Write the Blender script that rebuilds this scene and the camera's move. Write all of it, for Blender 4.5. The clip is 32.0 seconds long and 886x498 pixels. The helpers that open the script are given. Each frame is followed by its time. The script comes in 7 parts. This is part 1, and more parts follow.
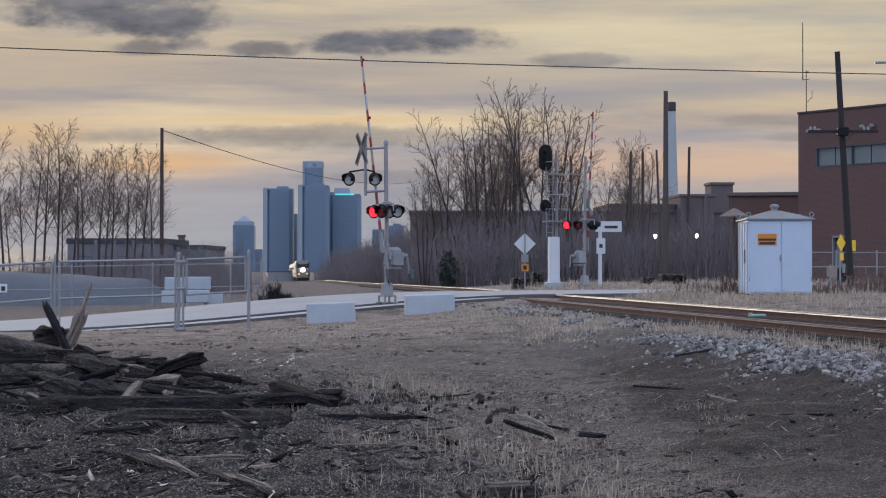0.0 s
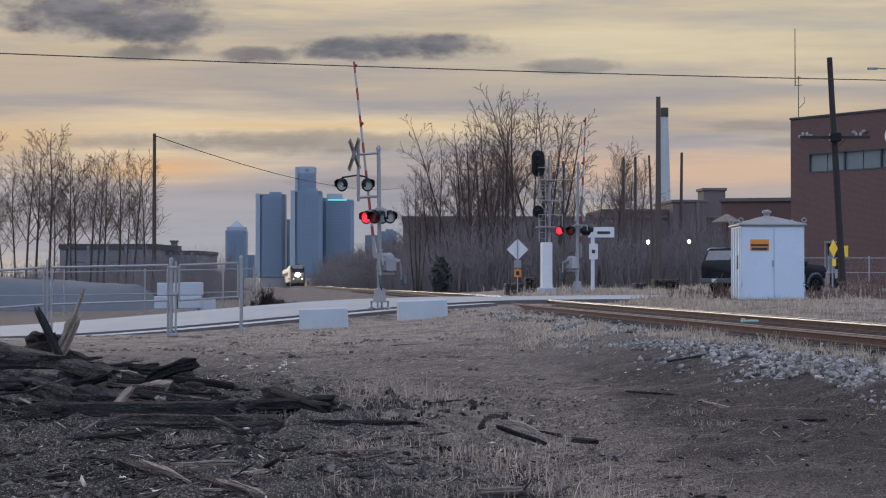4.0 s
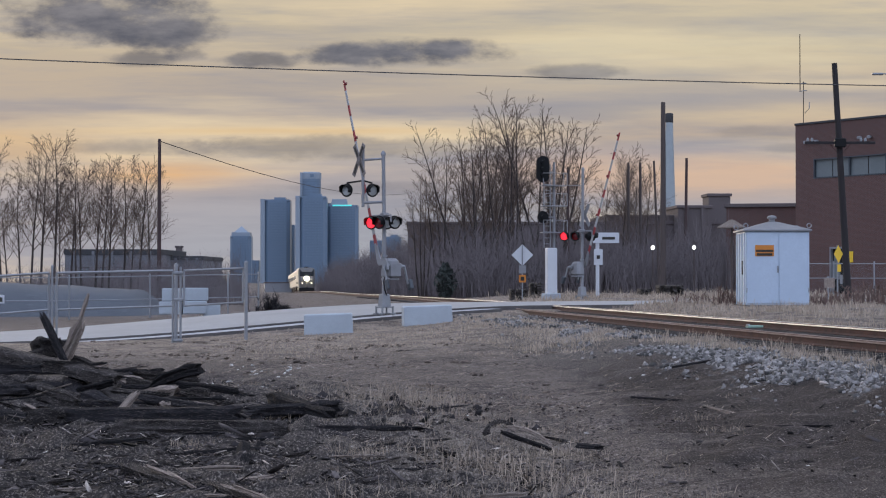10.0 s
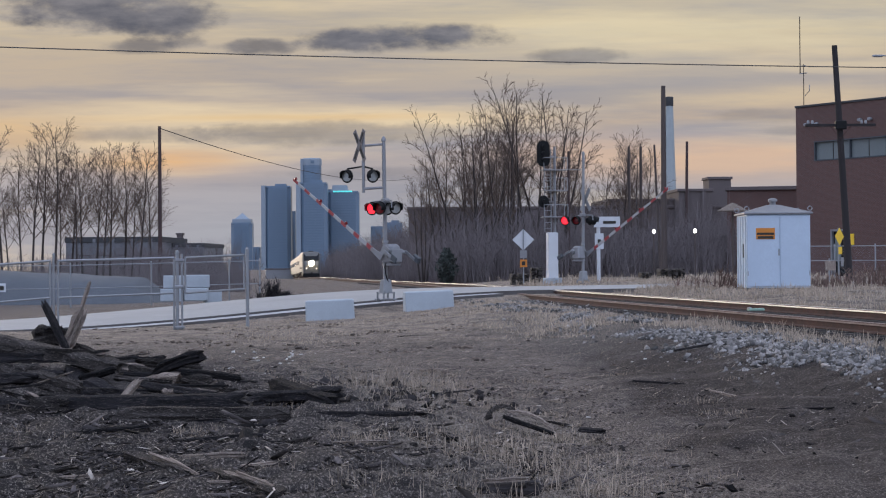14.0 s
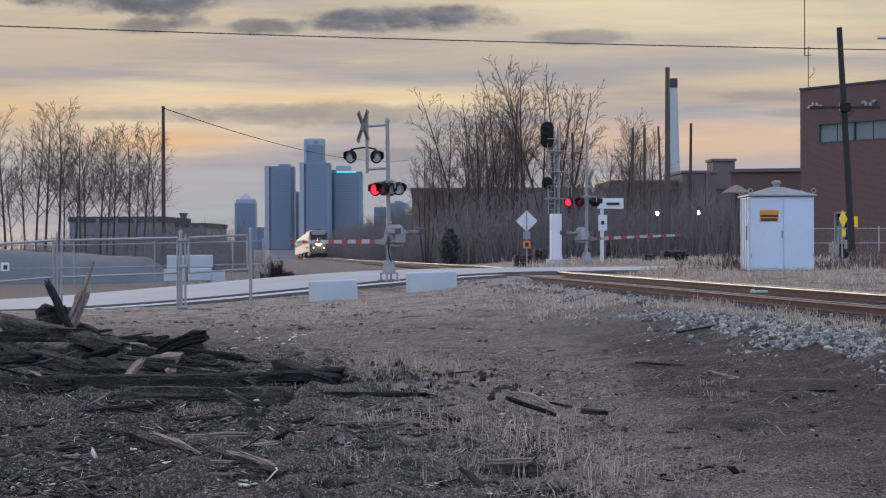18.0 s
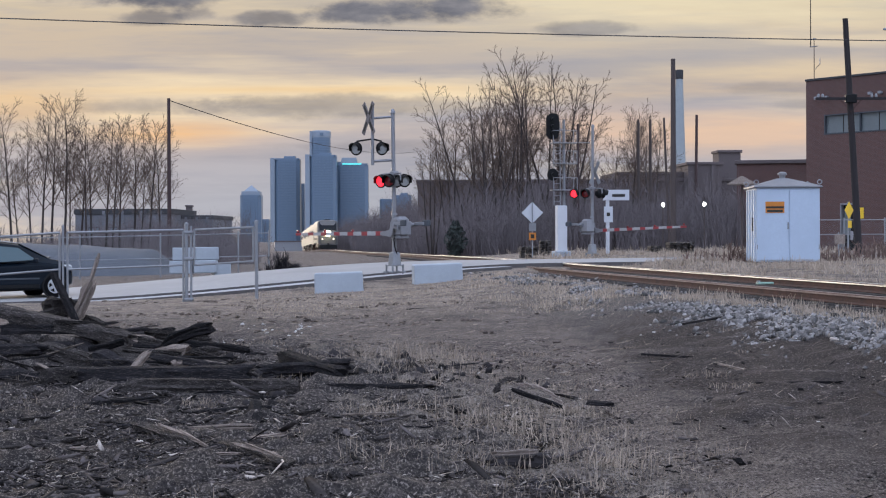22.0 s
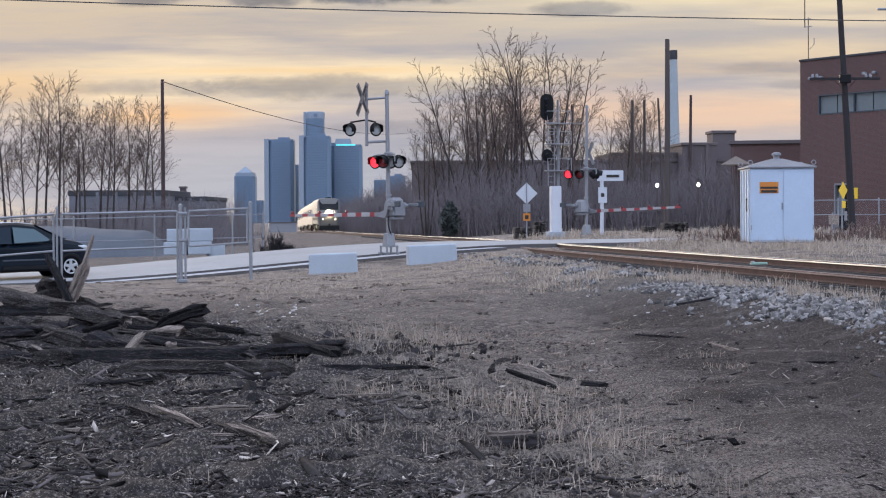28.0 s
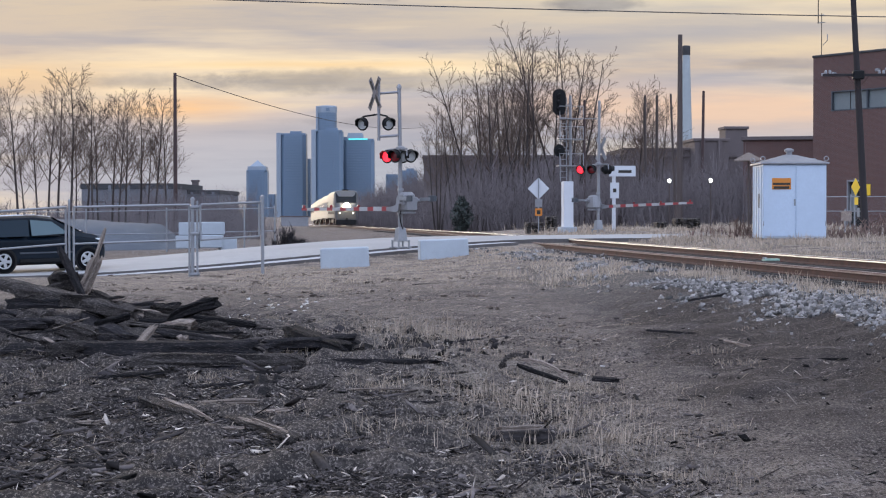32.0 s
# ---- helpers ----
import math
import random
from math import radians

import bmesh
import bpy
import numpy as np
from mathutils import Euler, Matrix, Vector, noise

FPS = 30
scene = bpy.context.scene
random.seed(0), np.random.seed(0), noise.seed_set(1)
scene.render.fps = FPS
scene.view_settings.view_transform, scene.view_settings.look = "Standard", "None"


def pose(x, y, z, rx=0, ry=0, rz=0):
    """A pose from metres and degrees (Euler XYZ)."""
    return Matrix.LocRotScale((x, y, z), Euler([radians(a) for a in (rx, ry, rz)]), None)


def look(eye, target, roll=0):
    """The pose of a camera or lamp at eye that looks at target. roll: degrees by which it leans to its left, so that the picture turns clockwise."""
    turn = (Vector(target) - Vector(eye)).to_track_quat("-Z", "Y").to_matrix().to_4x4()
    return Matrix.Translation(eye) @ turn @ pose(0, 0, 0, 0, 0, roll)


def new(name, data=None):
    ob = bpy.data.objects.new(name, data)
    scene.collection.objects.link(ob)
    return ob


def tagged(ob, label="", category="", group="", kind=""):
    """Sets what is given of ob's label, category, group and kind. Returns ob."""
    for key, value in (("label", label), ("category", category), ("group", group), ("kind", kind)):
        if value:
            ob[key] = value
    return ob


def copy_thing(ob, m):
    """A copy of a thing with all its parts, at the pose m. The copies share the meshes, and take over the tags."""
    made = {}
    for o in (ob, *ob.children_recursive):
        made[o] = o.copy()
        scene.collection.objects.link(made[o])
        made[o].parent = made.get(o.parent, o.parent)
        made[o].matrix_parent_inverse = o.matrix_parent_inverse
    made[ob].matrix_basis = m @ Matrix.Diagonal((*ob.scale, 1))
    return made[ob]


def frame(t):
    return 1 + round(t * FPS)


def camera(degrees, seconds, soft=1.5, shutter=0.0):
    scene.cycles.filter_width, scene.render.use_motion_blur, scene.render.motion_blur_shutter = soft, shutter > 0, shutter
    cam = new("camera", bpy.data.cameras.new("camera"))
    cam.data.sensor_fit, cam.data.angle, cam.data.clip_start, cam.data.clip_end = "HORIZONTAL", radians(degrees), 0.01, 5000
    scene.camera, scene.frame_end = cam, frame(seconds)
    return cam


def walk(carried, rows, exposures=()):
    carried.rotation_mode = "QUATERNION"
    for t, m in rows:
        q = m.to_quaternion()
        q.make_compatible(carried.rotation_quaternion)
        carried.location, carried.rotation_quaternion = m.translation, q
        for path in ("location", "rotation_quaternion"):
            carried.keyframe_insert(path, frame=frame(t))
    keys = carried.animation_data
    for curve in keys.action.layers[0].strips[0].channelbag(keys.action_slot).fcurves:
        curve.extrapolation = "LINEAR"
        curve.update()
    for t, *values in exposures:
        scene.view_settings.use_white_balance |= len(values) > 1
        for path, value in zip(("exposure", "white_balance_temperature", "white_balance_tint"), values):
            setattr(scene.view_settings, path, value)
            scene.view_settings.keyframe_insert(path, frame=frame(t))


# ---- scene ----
# camera: a hand-held phone on one spot, eye 1.7 m above the dirt
cam = camera(29.3, 32.0, soft=1.15)
EYE = (0.0, 0.0, 1.7)


def aim(t, yaw, pitch, roll):
    return t, Matrix.Translation(EYE) @ pose(0, 0, 0, 0, 0, yaw) @ pose(0, 0, 0, 90 + pitch) @ pose(0, 0, 0, 0, 0, roll)


walk(cam, [
    aim(0, -0.000, 0.707, 0.000), aim(0.5, 0.000, 0.736, -0.003), aim(1, -0.026, 0.765, -0.009),
    aim(1.5, -0.027, 0.805, -0.068), aim(2, -0.079, 0.868, -0.103), aim(2.5, -0.125, 0.920, -0.081),
    aim(3, -0.183, 0.910, -0.006), aim(3.5, -0.220, 0.878, 0.006), aim(5.5, -0.325, 1.089, -0.058),
    aim(6, -0.298, 1.161, -0.133), aim(6.5, -0.230, 1.231, -0.129), aim(7, -0.118, 1.305, -0.102),
    aim(7.5, -0.003, 1.388, -0.089), aim(8, 0.060, 1.464, 0.001), aim(8.5, 0.089, 1.477, 0.078),
    aim(9, 0.064, 1.414, 0.119), aim(9.5, -0.001, 1.265, 0.118), aim(10, -0.085, 1.083, 0.019),
    aim(10.5, -0.173, 0.932, -0.062), aim(11, -0.204, 0.852, -0.115), aim(11.5, -0.201, 0.812, -0.101),
    aim(12, -0.170, 0.771, -0.135), aim(12.5, -0.103, 0.721, -0.202), aim(13, -0.064, 0.668, -0.259),
    aim(13.5, -0.052, 0.629, -0.322), aim(14, -0.051, 0.585, -0.395), aim(14.5, -0.042, 0.533, -0.340),
    aim(16.5, 0.027, 0.302, -0.257), aim(17, -0.015, 0.188, -0.257), aim(17.5, -0.025, 0.068, -0.180),
    aim(18, 0.065, -0.059, -0.175), aim(18.5, 0.205, -0.210, -0.236), aim(19, 0.371, -0.333, -0.244),
    aim(19.5, 0.460, -0.409, -0.227), aim(20, 0.467, -0.431, -0.163), aim(20.5, 0.443, -0.429, -0.139),
    aim(21, 0.399, -0.403, -0.146), aim(21.5, 0.340, -0.389, -0.166), aim(22, 0.257, -0.334, -0.246),
    aim(22.5, 0.181, -0.278, -0.339), aim(23, 0.125, -0.206, -0.406), aim(23.5, 0.078, -0.155, -0.439),
    aim(24, 0.025, -0.170, -0.390), aim(24.5, -0.021, -0.263, -0.376), aim(25, -0.065, -0.421, -0.434),
    aim(25.5, -0.097, -0.629, -0.481), aim(27.5, -0.030, -0.935, -0.417), aim(28, 0.067, -0.980, -0.340),
    aim(28.5, 0.183, -1.055, -0.320), aim(29, 0.282, -1.173, -0.343), aim(29.5, 0.306, -1.280, -0.317),
    aim(30, 0.333, -1.335, -0.271), aim(30.5, 0.377, -1.328, -0.169), aim(31, 0.429, -1.293, -0.130),
    aim(31.5, 0.465, -1.223, -0.100), aim(32, 0.461, -1.159, -0.073),
], exposures=[(0, -0.05), (12, -0.05), (17, 0.05), (25, 0.28), (32, 0.38)])

# world: low sun behind a broken cloud deck, dusk
SUN_AZ = -24.0
world = bpy.data.worlds.new("dusk_sky")
scene.world = world
world.use_nodes = True
wt = world.node_tree
wt.nodes.clear()


def wlink(a, b):
    wt.links.new(a, b)


def wmath(op, a, b=None, c=None, clamp=False):
    n = wt.nodes.new("ShaderNodeMath")
    n.operation = op
    n.use_clamp = clamp
    for i, q in enumerate((a, b, c)):
        if q is None:
            continue
        if isinstance(q, (int, float)):
            n.inputs[i].default_value = q
        else:
            wlink(q, n.inputs[i])
    return n.outputs[0]


def wmix(fac, a, b, blend="MIX"):
    n = wt.nodes.new("ShaderNodeMix")
    n.data_type = "RGBA"
    n.blend_type = blend
    for sock, q in ((n.inputs[0], fac), (n.inputs[6], a), (n.inputs[7], b)):
        if isinstance(q, (int, float)):
            sock.default_value = q
        elif isinstance(q, tuple):
            sock.default_value = (*q, 1)
        else:
            wlink(q, sock)
    return n.outputs[2]


def srgb(r, g, b):
    return tuple(((c / 255 + 0.055) / 1.055) ** 2.4 if c > 10 else c / 3295 for c in (r, g, b))


def make_sky():
    tc = wt.nodes.new("ShaderNodeTexCoord")
    sep = wt.nodes.new("ShaderNodeSeparateXYZ")
    wlink(tc.outputs["Generated"], sep.inputs[0])
    depth = wmath("MAXIMUM", wmath("ABSOLUTE", sep.outputs[1]), 0.03)
    u = wmath("DIVIDE", sep.outputs[0], depth)
    v = wmath("DIVIDE", sep.outputs[2], depth)
    comb = wt.nodes.new("ShaderNodeCombineXYZ")
    wlink(u, comb.inputs[0])
    wlink(v, comb.inputs[1])

    def fbm(scale, sx, sy, detail, rough, w=0.0):
        m = wt.nodes.new("ShaderNodeMapping")
        m.inputs["Scale"].default_value = (sx, sy, 1)
        m.inputs["Location"].default_value = (w, w * 0.7, w * 1.3)
        wlink(comb.outputs[0], m.inputs[0])
        n = wt.nodes.new("ShaderNodeTexNoise")
        n.inputs["Scale"].default_value = scale
        n.inputs["Detail"].default_value = detail
        n.inputs["Roughness"].default_value = rough
        wlink(m.outputs[0], n.inputs["Vector"])
        return n.outputs["Fac"]

    # clear-sky light above the deck
    sky = wt.nodes.new("ShaderNodeTexSky")
    sky.sky_type = "NISHITA"
    sky.sun_disc = False
    sky.sun_elevation = radians(4)
    sky.sun_rotation = radians(SUN_AZ)
    clear = wmix(1.0, sky.outputs[0], (0.012, 0.012, 0.012), "MULTIPLY")

    # the cloud deck by elevation
    warp = wmath("MULTIPLY_ADD", fbm(1.0, 5, 16, 4, 0.55, 3.0), 0.030, wmath("SUBTRACT", v, 0.015))
    ramp = wt.nodes.new("ShaderNodeValToRGB")
    stops = [(0.0, srgb(172, 176, 188)), (0.026, srgb(178, 182, 194)), (0.046, srgb(184, 182, 190)), (0.062, srgb(204, 190, 184)),
             (0.076, srgb(172, 172, 182)), (0.088, srgb(212, 190, 168)), (0.104, srgb(190, 180, 176)),
             (0.122, srgb(206, 190, 172)), (0.140, srgb(216, 200, 174)), (0.175, srgb(222, 208, 182)), (0.30, srgb(205, 208, 216)), (1.0, srgb(205, 216, 236))]
    els = ramp.color_ramp.elements
    while len(els) < len(stops):
        els.new(0.5)
    for e, (p, c) in zip(els, stops):
        e.position, e.color = p, (*c, 1)
    wlink(warp, ramp.inputs[0])
    deck = ramp.outputs[0]

    # thin streaks, warm light and grey undersides
    streak = wt.nodes.new("ShaderNodeMapRange")
    streak.inputs["From Min"].default_value, streak.inputs["From Max"].default_value = 0.44, 0.68
    wlink(fbm(1.0, 4.5, 48, 6, 0.6, 9.0), streak.inputs[0])
    deck = wmix(wmath("MULTIPLY", streak.outputs[0], 0.68), deck, srgb(156, 158, 172))
    bright = wt.nodes.new("ShaderNodeMapRange")
    bright.inputs["From Min"].default_value, bright.inputs["From Max"].default_value = 0.50, 0.72
    wlink(fbm(1.0, 3.2, 34, 5, 0.55, 21.0), bright.inputs[0])
    deck = wmix(wmath("MULTIPLY", bright.outputs[0], 0.85), deck, srgb(255, 232, 194))

    # finer wisps
    wisp = wt.nodes.new("ShaderNodeMapRange")
    wisp.inputs["From Min"].default_value, wisp.inputs["From Max"].default_value = 0.50, 0.70
    wlink(fbm(1.0, 13, 120, 6, 0.62, 47.0), wisp.inputs[0])
    deck = wmix(wmath("MULTIPLY", wisp.outputs[0], 0.30), deck, srgb(158, 162, 178))

    # warm breaks in the deck round the hidden sun: centre, half sizes, strength
    front = wmath("GREATER_THAN", sep.outputs[1], 0.0)
    soft = wmath("SUBTRACT", fbm(1.0, 9, 70, 5, 0.6, 61.0), 0.5)
    for cu, cv, ru, rv, k, tone in BREAKS:
        a = wmath("DIVIDE", wmath("SUBTRACT", u, cu), ru)
        b = wmath("DIVIDE", wmath("SUBTRACT", v, cv), rv)
        r2 = wmath("ADD", wmath("MULTIPLY", a, a), wmath("MULTIPLY", b, b))
        g = wmath("EXPONENT", wmath("MULTIPLY", wmath("ADD", r2, wmath("MULTIPLY", soft, 3.0)), -1.0), clamp=True)
        deck = wmix(wmath("MULTIPLY", wmath("MULTIPLY", g, front), k), deck, tone)

    # separate dark clouds: centre, half sizes, strength
    rag = wmath("SUBTRACT", fbm(1.0, 34, 70, 9, 0.60, 31.0), 0.5)
    tone = wt.nodes.new("ShaderNodeMapRange")
    tone.inputs["From Min"].default_value, tone.inputs["From Max"].default_value = 0.38, 0.66
    wlink(fbm(1.0, 20, 60, 7, 0.6, 77.0), tone.inputs[0])
    for cu, cv, ru, rv, k in CLOUDS:
        a = wmath("DIVIDE", wmath("SUBTRACT", u, cu), ru)
        b = wmath("DIVIDE", wmath("SUBTRACT", v, cv), rv)
        r2 = wmath("ADD", wmath("MULTIPLY", a, a), wmath("MULTIPLY", b, b))
        edge = wmath("ADD", wmath("SUBTRACT", 1.0, r2), wmath("MULTIPLY", rag, 2.4))
        mr = wt.nodes.new("ShaderNodeMapRange")
        mr.interpolation_type = "SMOOTHSTEP"
        mr.inputs["From Min"].default_value, mr.inputs["From Max"].default_value = -0.05, 0.95
        wlink(edge, mr.inputs[0])
        f = wmath("MULTIPLY", wmath("MULTIPLY", mr.outputs[0], front), k)
        deck = wmix(f, deck, wmix(tone.outputs[0], srgb(98, 102, 116), srgb(148, 146, 152)))

    # away from the sunset the deck turns to cool grey-blue
    away = wt.nodes.new("ShaderNodeMapRange")
    away.interpolation_type = "SMOOTHSTEP"
    away.inputs["From Min"].default_value, away.inputs["From Max"].default_value = 0.55, -0.35
    wlink(sep.outputs[1], away.inputs[0])
    high = wt.nodes.new("ShaderNodeMapRange")
    high.interpolation_type = "SMOOTHSTEP"
    high.inputs["From Min"].default_value, high.inputs["From Max"].default_value = 0.05, 0.75
    wlink(sep.outputs[2], high.inputs[0])
    deck = wmix(wmath("MULTIPLY", away.outputs[0], 0.85), deck, wmix(high.outputs[0], (0.72, 0.86, 1.14), (1.76, 2.10, 2.92)))
    total = wmix(0.12, deck, clear)
    bg = wt.nodes.new("ShaderNodeBackground")
    bg.inputs["Strength"].default_value = 0.95
    wlink(total, bg.inputs[0])
    out = wt.nodes.new("ShaderNodeOutputWorld")
    wlink(bg.outputs[0], out.inputs[0])


CLOUDS = [(-0.196, 0.1570, 0.074, 0.0200, 1.0), (-0.165, 0.1490, 0.048, 0.0150, 0.9), (-0.176, 0.1310, 0.030, 0.0055, 0.7), (-0.150, 0.1330, 0.016, 0.0050, 0.7),
          (-0.022, 0.1345, 0.068, 0.0095, 1.0), (-0.060, 0.1330, 0.030, 0.0065, 0.9), (-0.110, 0.1305, 0.034, 0.0055, 0.75), (0.082, 0.1240, 0.036, 0.0055, 0.60),
          (-0.075, 0.0790, 0.110, 0.0085, 0.50), (-0.17, 0.079, 0.06, 0.006, 0.40), (-0.02, 0.055, 0.09, 0.005, 0.30), (0.215, 0.078, 0.03, 0.004, 0.35), (0.20, 0.088, 0.05, 0.005, 0.25)]
BREAKS = [(-0.165, 0.063, 0.040, 0.008, 0.85, srgb(250, 196, 138)), (-0.25, 0.080, 0.05, 0.010, 0.6, srgb(240, 200, 150)), (-0.09, 0.0885, 0.10, 0.0022, 0.7, srgb(244, 208, 156)),
          (0.17, 0.060, 0.07, 0.012, 0.6, srgb(248, 206, 170)), (0.08, 0.066, 0.05, 0.012, 0.5, srgb(246, 204, 168)), (-0.22, 0.112, 0.09, 0.012, 0.15, srgb(240, 208, 158)), (0.14, 0.138, 0.13, 0.020, 0.6, srgb(246, 232, 198)), (0.20, 0.100, 0.08, 0.006, 0.5, srgb(250, 224, 180))]
make_sky()

sun = new("sun", bpy.data.lights.new("sun", "SUN"))
sun.data.energy, sun.data.angle, sun.data.color = 1.5, radians(24), (1.0, 0.82, 0.64)
sun.matrix_world = look((0, 0, 50), (0 - math.sin(radians(SUN_AZ)) * 100, -math.cos(radians(SUN_AZ)) * 100, 50 - 100 * math.tan(radians(7))))
scene.view_settings.exposure = 0.0

# ---- materials ----
MATS = {}


def mat(name, c1, c2=None, rough=0.8, metal=0.0, scale=6.0, fine=60.0, bump=0.3, c3=None, spread=0.18, rnd=0.0, island=0.0, stretch=(1, 1, 1), depth=0.01,
        spec=0.5, glow=None, power=0.0, coord="Object"):
    """A surface of two or three tones, mixed at a coarse and a fine scale, with relief."""
    m = bpy.data.materials.new(name)
    m.use_nodes = True
    nt = m.node_tree
    b = nt.nodes["Principled BSDF"]
    b.inputs["Roughness"].default_value, b.inputs["Metallic"].default_value = rough, metal
    b.inputs["Specular IOR Level"].default_value = spec
    c2 = c2 or tuple(c * 0.72 for c in c1)
    tc = nt.nodes.new("ShaderNodeTexCoord")
    mp = nt.nodes.new("ShaderNodeMapping")
    mp.inputs["Scale"].default_value = stretch
    nt.links.new(tc.outputs[coord], mp.inputs[0])

    def noise_tex(s, detail):
        n = nt.nodes.new("ShaderNodeTexNoise")
        n.inputs["Scale"].default_value, n.inputs["Detail"].default_value, n.inputs["Roughness"].default_value = s, detail, 0.62
        nt.links.new(mp.outputs[0], n.inputs["Vector"])
        return n.outputs["Fac"]

    def rng(src, lo, hi):
        r = nt.nodes.new("ShaderNodeMapRange")
        r.inputs["From Min"].default_value, r.inputs["From Max"].default_value = lo, hi
        nt.links.new(src, r.inputs[0])
        return r.outputs[0]

    def blend(fac, a, c):
        x = nt.nodes.new("ShaderNodeMix")
        x.data_type = "RGBA"
        for s, q in ((x.inputs[0], fac), (x.inputs[6], a), (x.inputs[7], c)):
            if isinstance(q, tuple):
                s.default_value = (*q, 1)
            elif isinstance(q, float):
                s.default_value = q
            else:
                nt.links.new(q, s)
        return x.outputs[2]

    coarse, small = noise_tex(scale, 5), noise_tex(fine, 4)
    col = blend(rng(coarse, 0.5 - spread, 0.5 + spread), c1, c2)
    if c3:
        col = blend(rng(small, 0.56, 0.70), col, c3)
    else:
        col = blend(rng(small, 0.3, 0.75), col, c2)
    if rnd or island:
        src = nt.nodes.new("ShaderNodeObjectInfo").outputs["Random"] if rnd else nt.nodes.new("ShaderNodeNewGeometry").outputs["Random Per Island"]
        hsv = nt.nodes.new("ShaderNodeHueSaturation")
        k = rnd or island
        r = nt.nodes.new("ShaderNodeMapRange")
        r.inputs["To Min"].default_value, r.inputs["To Max"].default_value = 1 - k, 1 + k
        nt.links.new(src, r.inputs[0])
        nt.links.new(r.outputs[0], hsv.inputs["Value"])
        nt.links.new(col, hsv.inputs["Color"])
        col = hsv.outputs[0]
    nt.links.new(col, b.inputs["Base Color"])
    if bump:
        bp = nt.nodes.new("ShaderNodeBump")
        bp.inputs["Strength"].default_value, bp.inputs["Distance"].default_value = bump, depth
        nt.links.new(small, bp.inputs["Height"])
        nt.links.new(bp.outputs[0], b.inputs["Normal"])
    if glow:
        b.inputs["Emission Color"].default_value, b.inputs["Emission Strength"].default_value = (*glow, 1), power
    MATS[name] = m
    return m


def glass_mat(name, tint, rough=0.05, spec=0.9, coat=0.6):
    m = bpy.data.materials.new(name)
    m.use_nodes = True
    b = m.node_tree.nodes["Principled BSDF"]
    b.inputs["Base Color"].default_value = (*tint, 1)
    b.inputs["Roughness"].default_value = rough
    b.inputs["Specular IOR Level"].default_value = spec
    b.inputs["Coat Weight"].default_value = coat
    return m


ROAD = mat("worn_road", (0.348, 0.341, 0.341), (0.269, 0.265, 0.265), 0.9, scale=0.35, fine=5, bump=0.2)
RUST = mat("rusty_rail", (0.113, 0.0411, 0.0305), (0.0398, 0.0199, 0.0179), 0.9, 0.0, scale=3, fine=50, bump=0.3)
RAILTOP = mat("worn_rail_head", (0.74, 0.73, 0.73), (0.58, 0.57, 0.57), 0.34, 0.85, scale=2, fine=30, bump=0.05)
RAILDULL = mat("dull_rail_head", (0.34, 0.26, 0.235), (0.17, 0.11, 0.095), 0.7, 0.05, scale=2, fine=30, bump=0.1)
TIE = mat("old_tie", (0.055, 0.045, 0.04), (0.03, 0.026, 0.025), 0.9, scale=2, fine=25, bump=0.8, stretch=(1, 9, 9), c3=(0.11, 0.09, 0.08), rnd=0.3)
CHAR = mat("charred_wood", (0.032, 0.029, 0.032), (0.012, 0.011, 0.012), 0.9, scale=2.2, fine=16, bump=0.9, stretch=(1, 8, 8), c3=(0.13, 0.108, 0.100), rnd=0.4, depth=0.04, spec=0.15)
# white of the gate arm, its back-lit shade put into the colour
ARMWHITE = mat("backlit_white_band", (0.427, 0.416, 0.416), (0.315, 0.31, 0.31), 0.6, scale=3, fine=30, bump=0.05)
GREYWOOD = mat("weathered_grey_wood", (0.080, 0.068, 0.064), (0.022, 0.019, 0.019), 0.9, scale=2.6, fine=20, bump=1.0, stretch=(0.8, 12, 12), c3=(0.42, 0.365, 0.335), rnd=0.35, depth=0.04, spec=0.15)
SPLIT = mat("split_wood", (0.30, 0.235, 0.195), (0.080, 0.060, 0.052), 0.9, scale=4, fine=22, bump=1.0, stretch=(1, 14, 14), c3=(0.62, 0.54, 0.48), rnd=0.3)
CHIP = mat("wood_chips", (0.125, 0.105, 0.098), (0.046, 0.039, 0.039), 0.9, scale=3, fine=40, bump=0.5, island=0.95, spec=0.2)
PALECHIP = mat("pale_splinters", (0.66, 0.58, 0.52), (0.34, 0.285, 0.25), 0.85, scale=3, fine=40, bump=0.4, island=0.4)
STONE = mat("ballast_stone", (0.317, 0.297, 0.287), (0.106, 0.0968, 0.0933), 0.85, scale=5, fine=40, bump=0.4, island=0.85)
TUFT = mat("dry_tuft", (0.43, 0.345, 0.268), (0.27, 0.212, 0.165), 0.85, scale=0.6, fine=8, bump=0.0, island=0.5)
GRASS = mat("dry_grass", (0.50, 0.40, 0.31), (0.36, 0.285, 0.22), 0.8, scale=0.6, fine=8, bump=0.0, island=0.35)
TWIG = mat("bare_twigs", (0.150, 0.105, 0.084), (0.085, 0.060, 0.050), 0.9, scale=0.7, fine=8, bump=0.0, island=0.25)
BARK = mat("grey_bark", (0.075, 0.058, 0.054), (0.038, 0.030, 0.029), 0.9, scale=2, fine=14, bump=0.5, stretch=(1, 1, 0.3))
BRUSH = mat("dry_brush", (0.144, 0.117, 0.117), (0.0957, 0.0789, 0.0813), 0.9, scale=0.12, fine=1.5, bump=0.0, island=0.22)
CONCRETE = mat("pale_concrete", (0.42, 0.46, 0.50), (0.33, 0.36, 0.395), 0.85, scale=1.5, fine=25, bump=0.25)
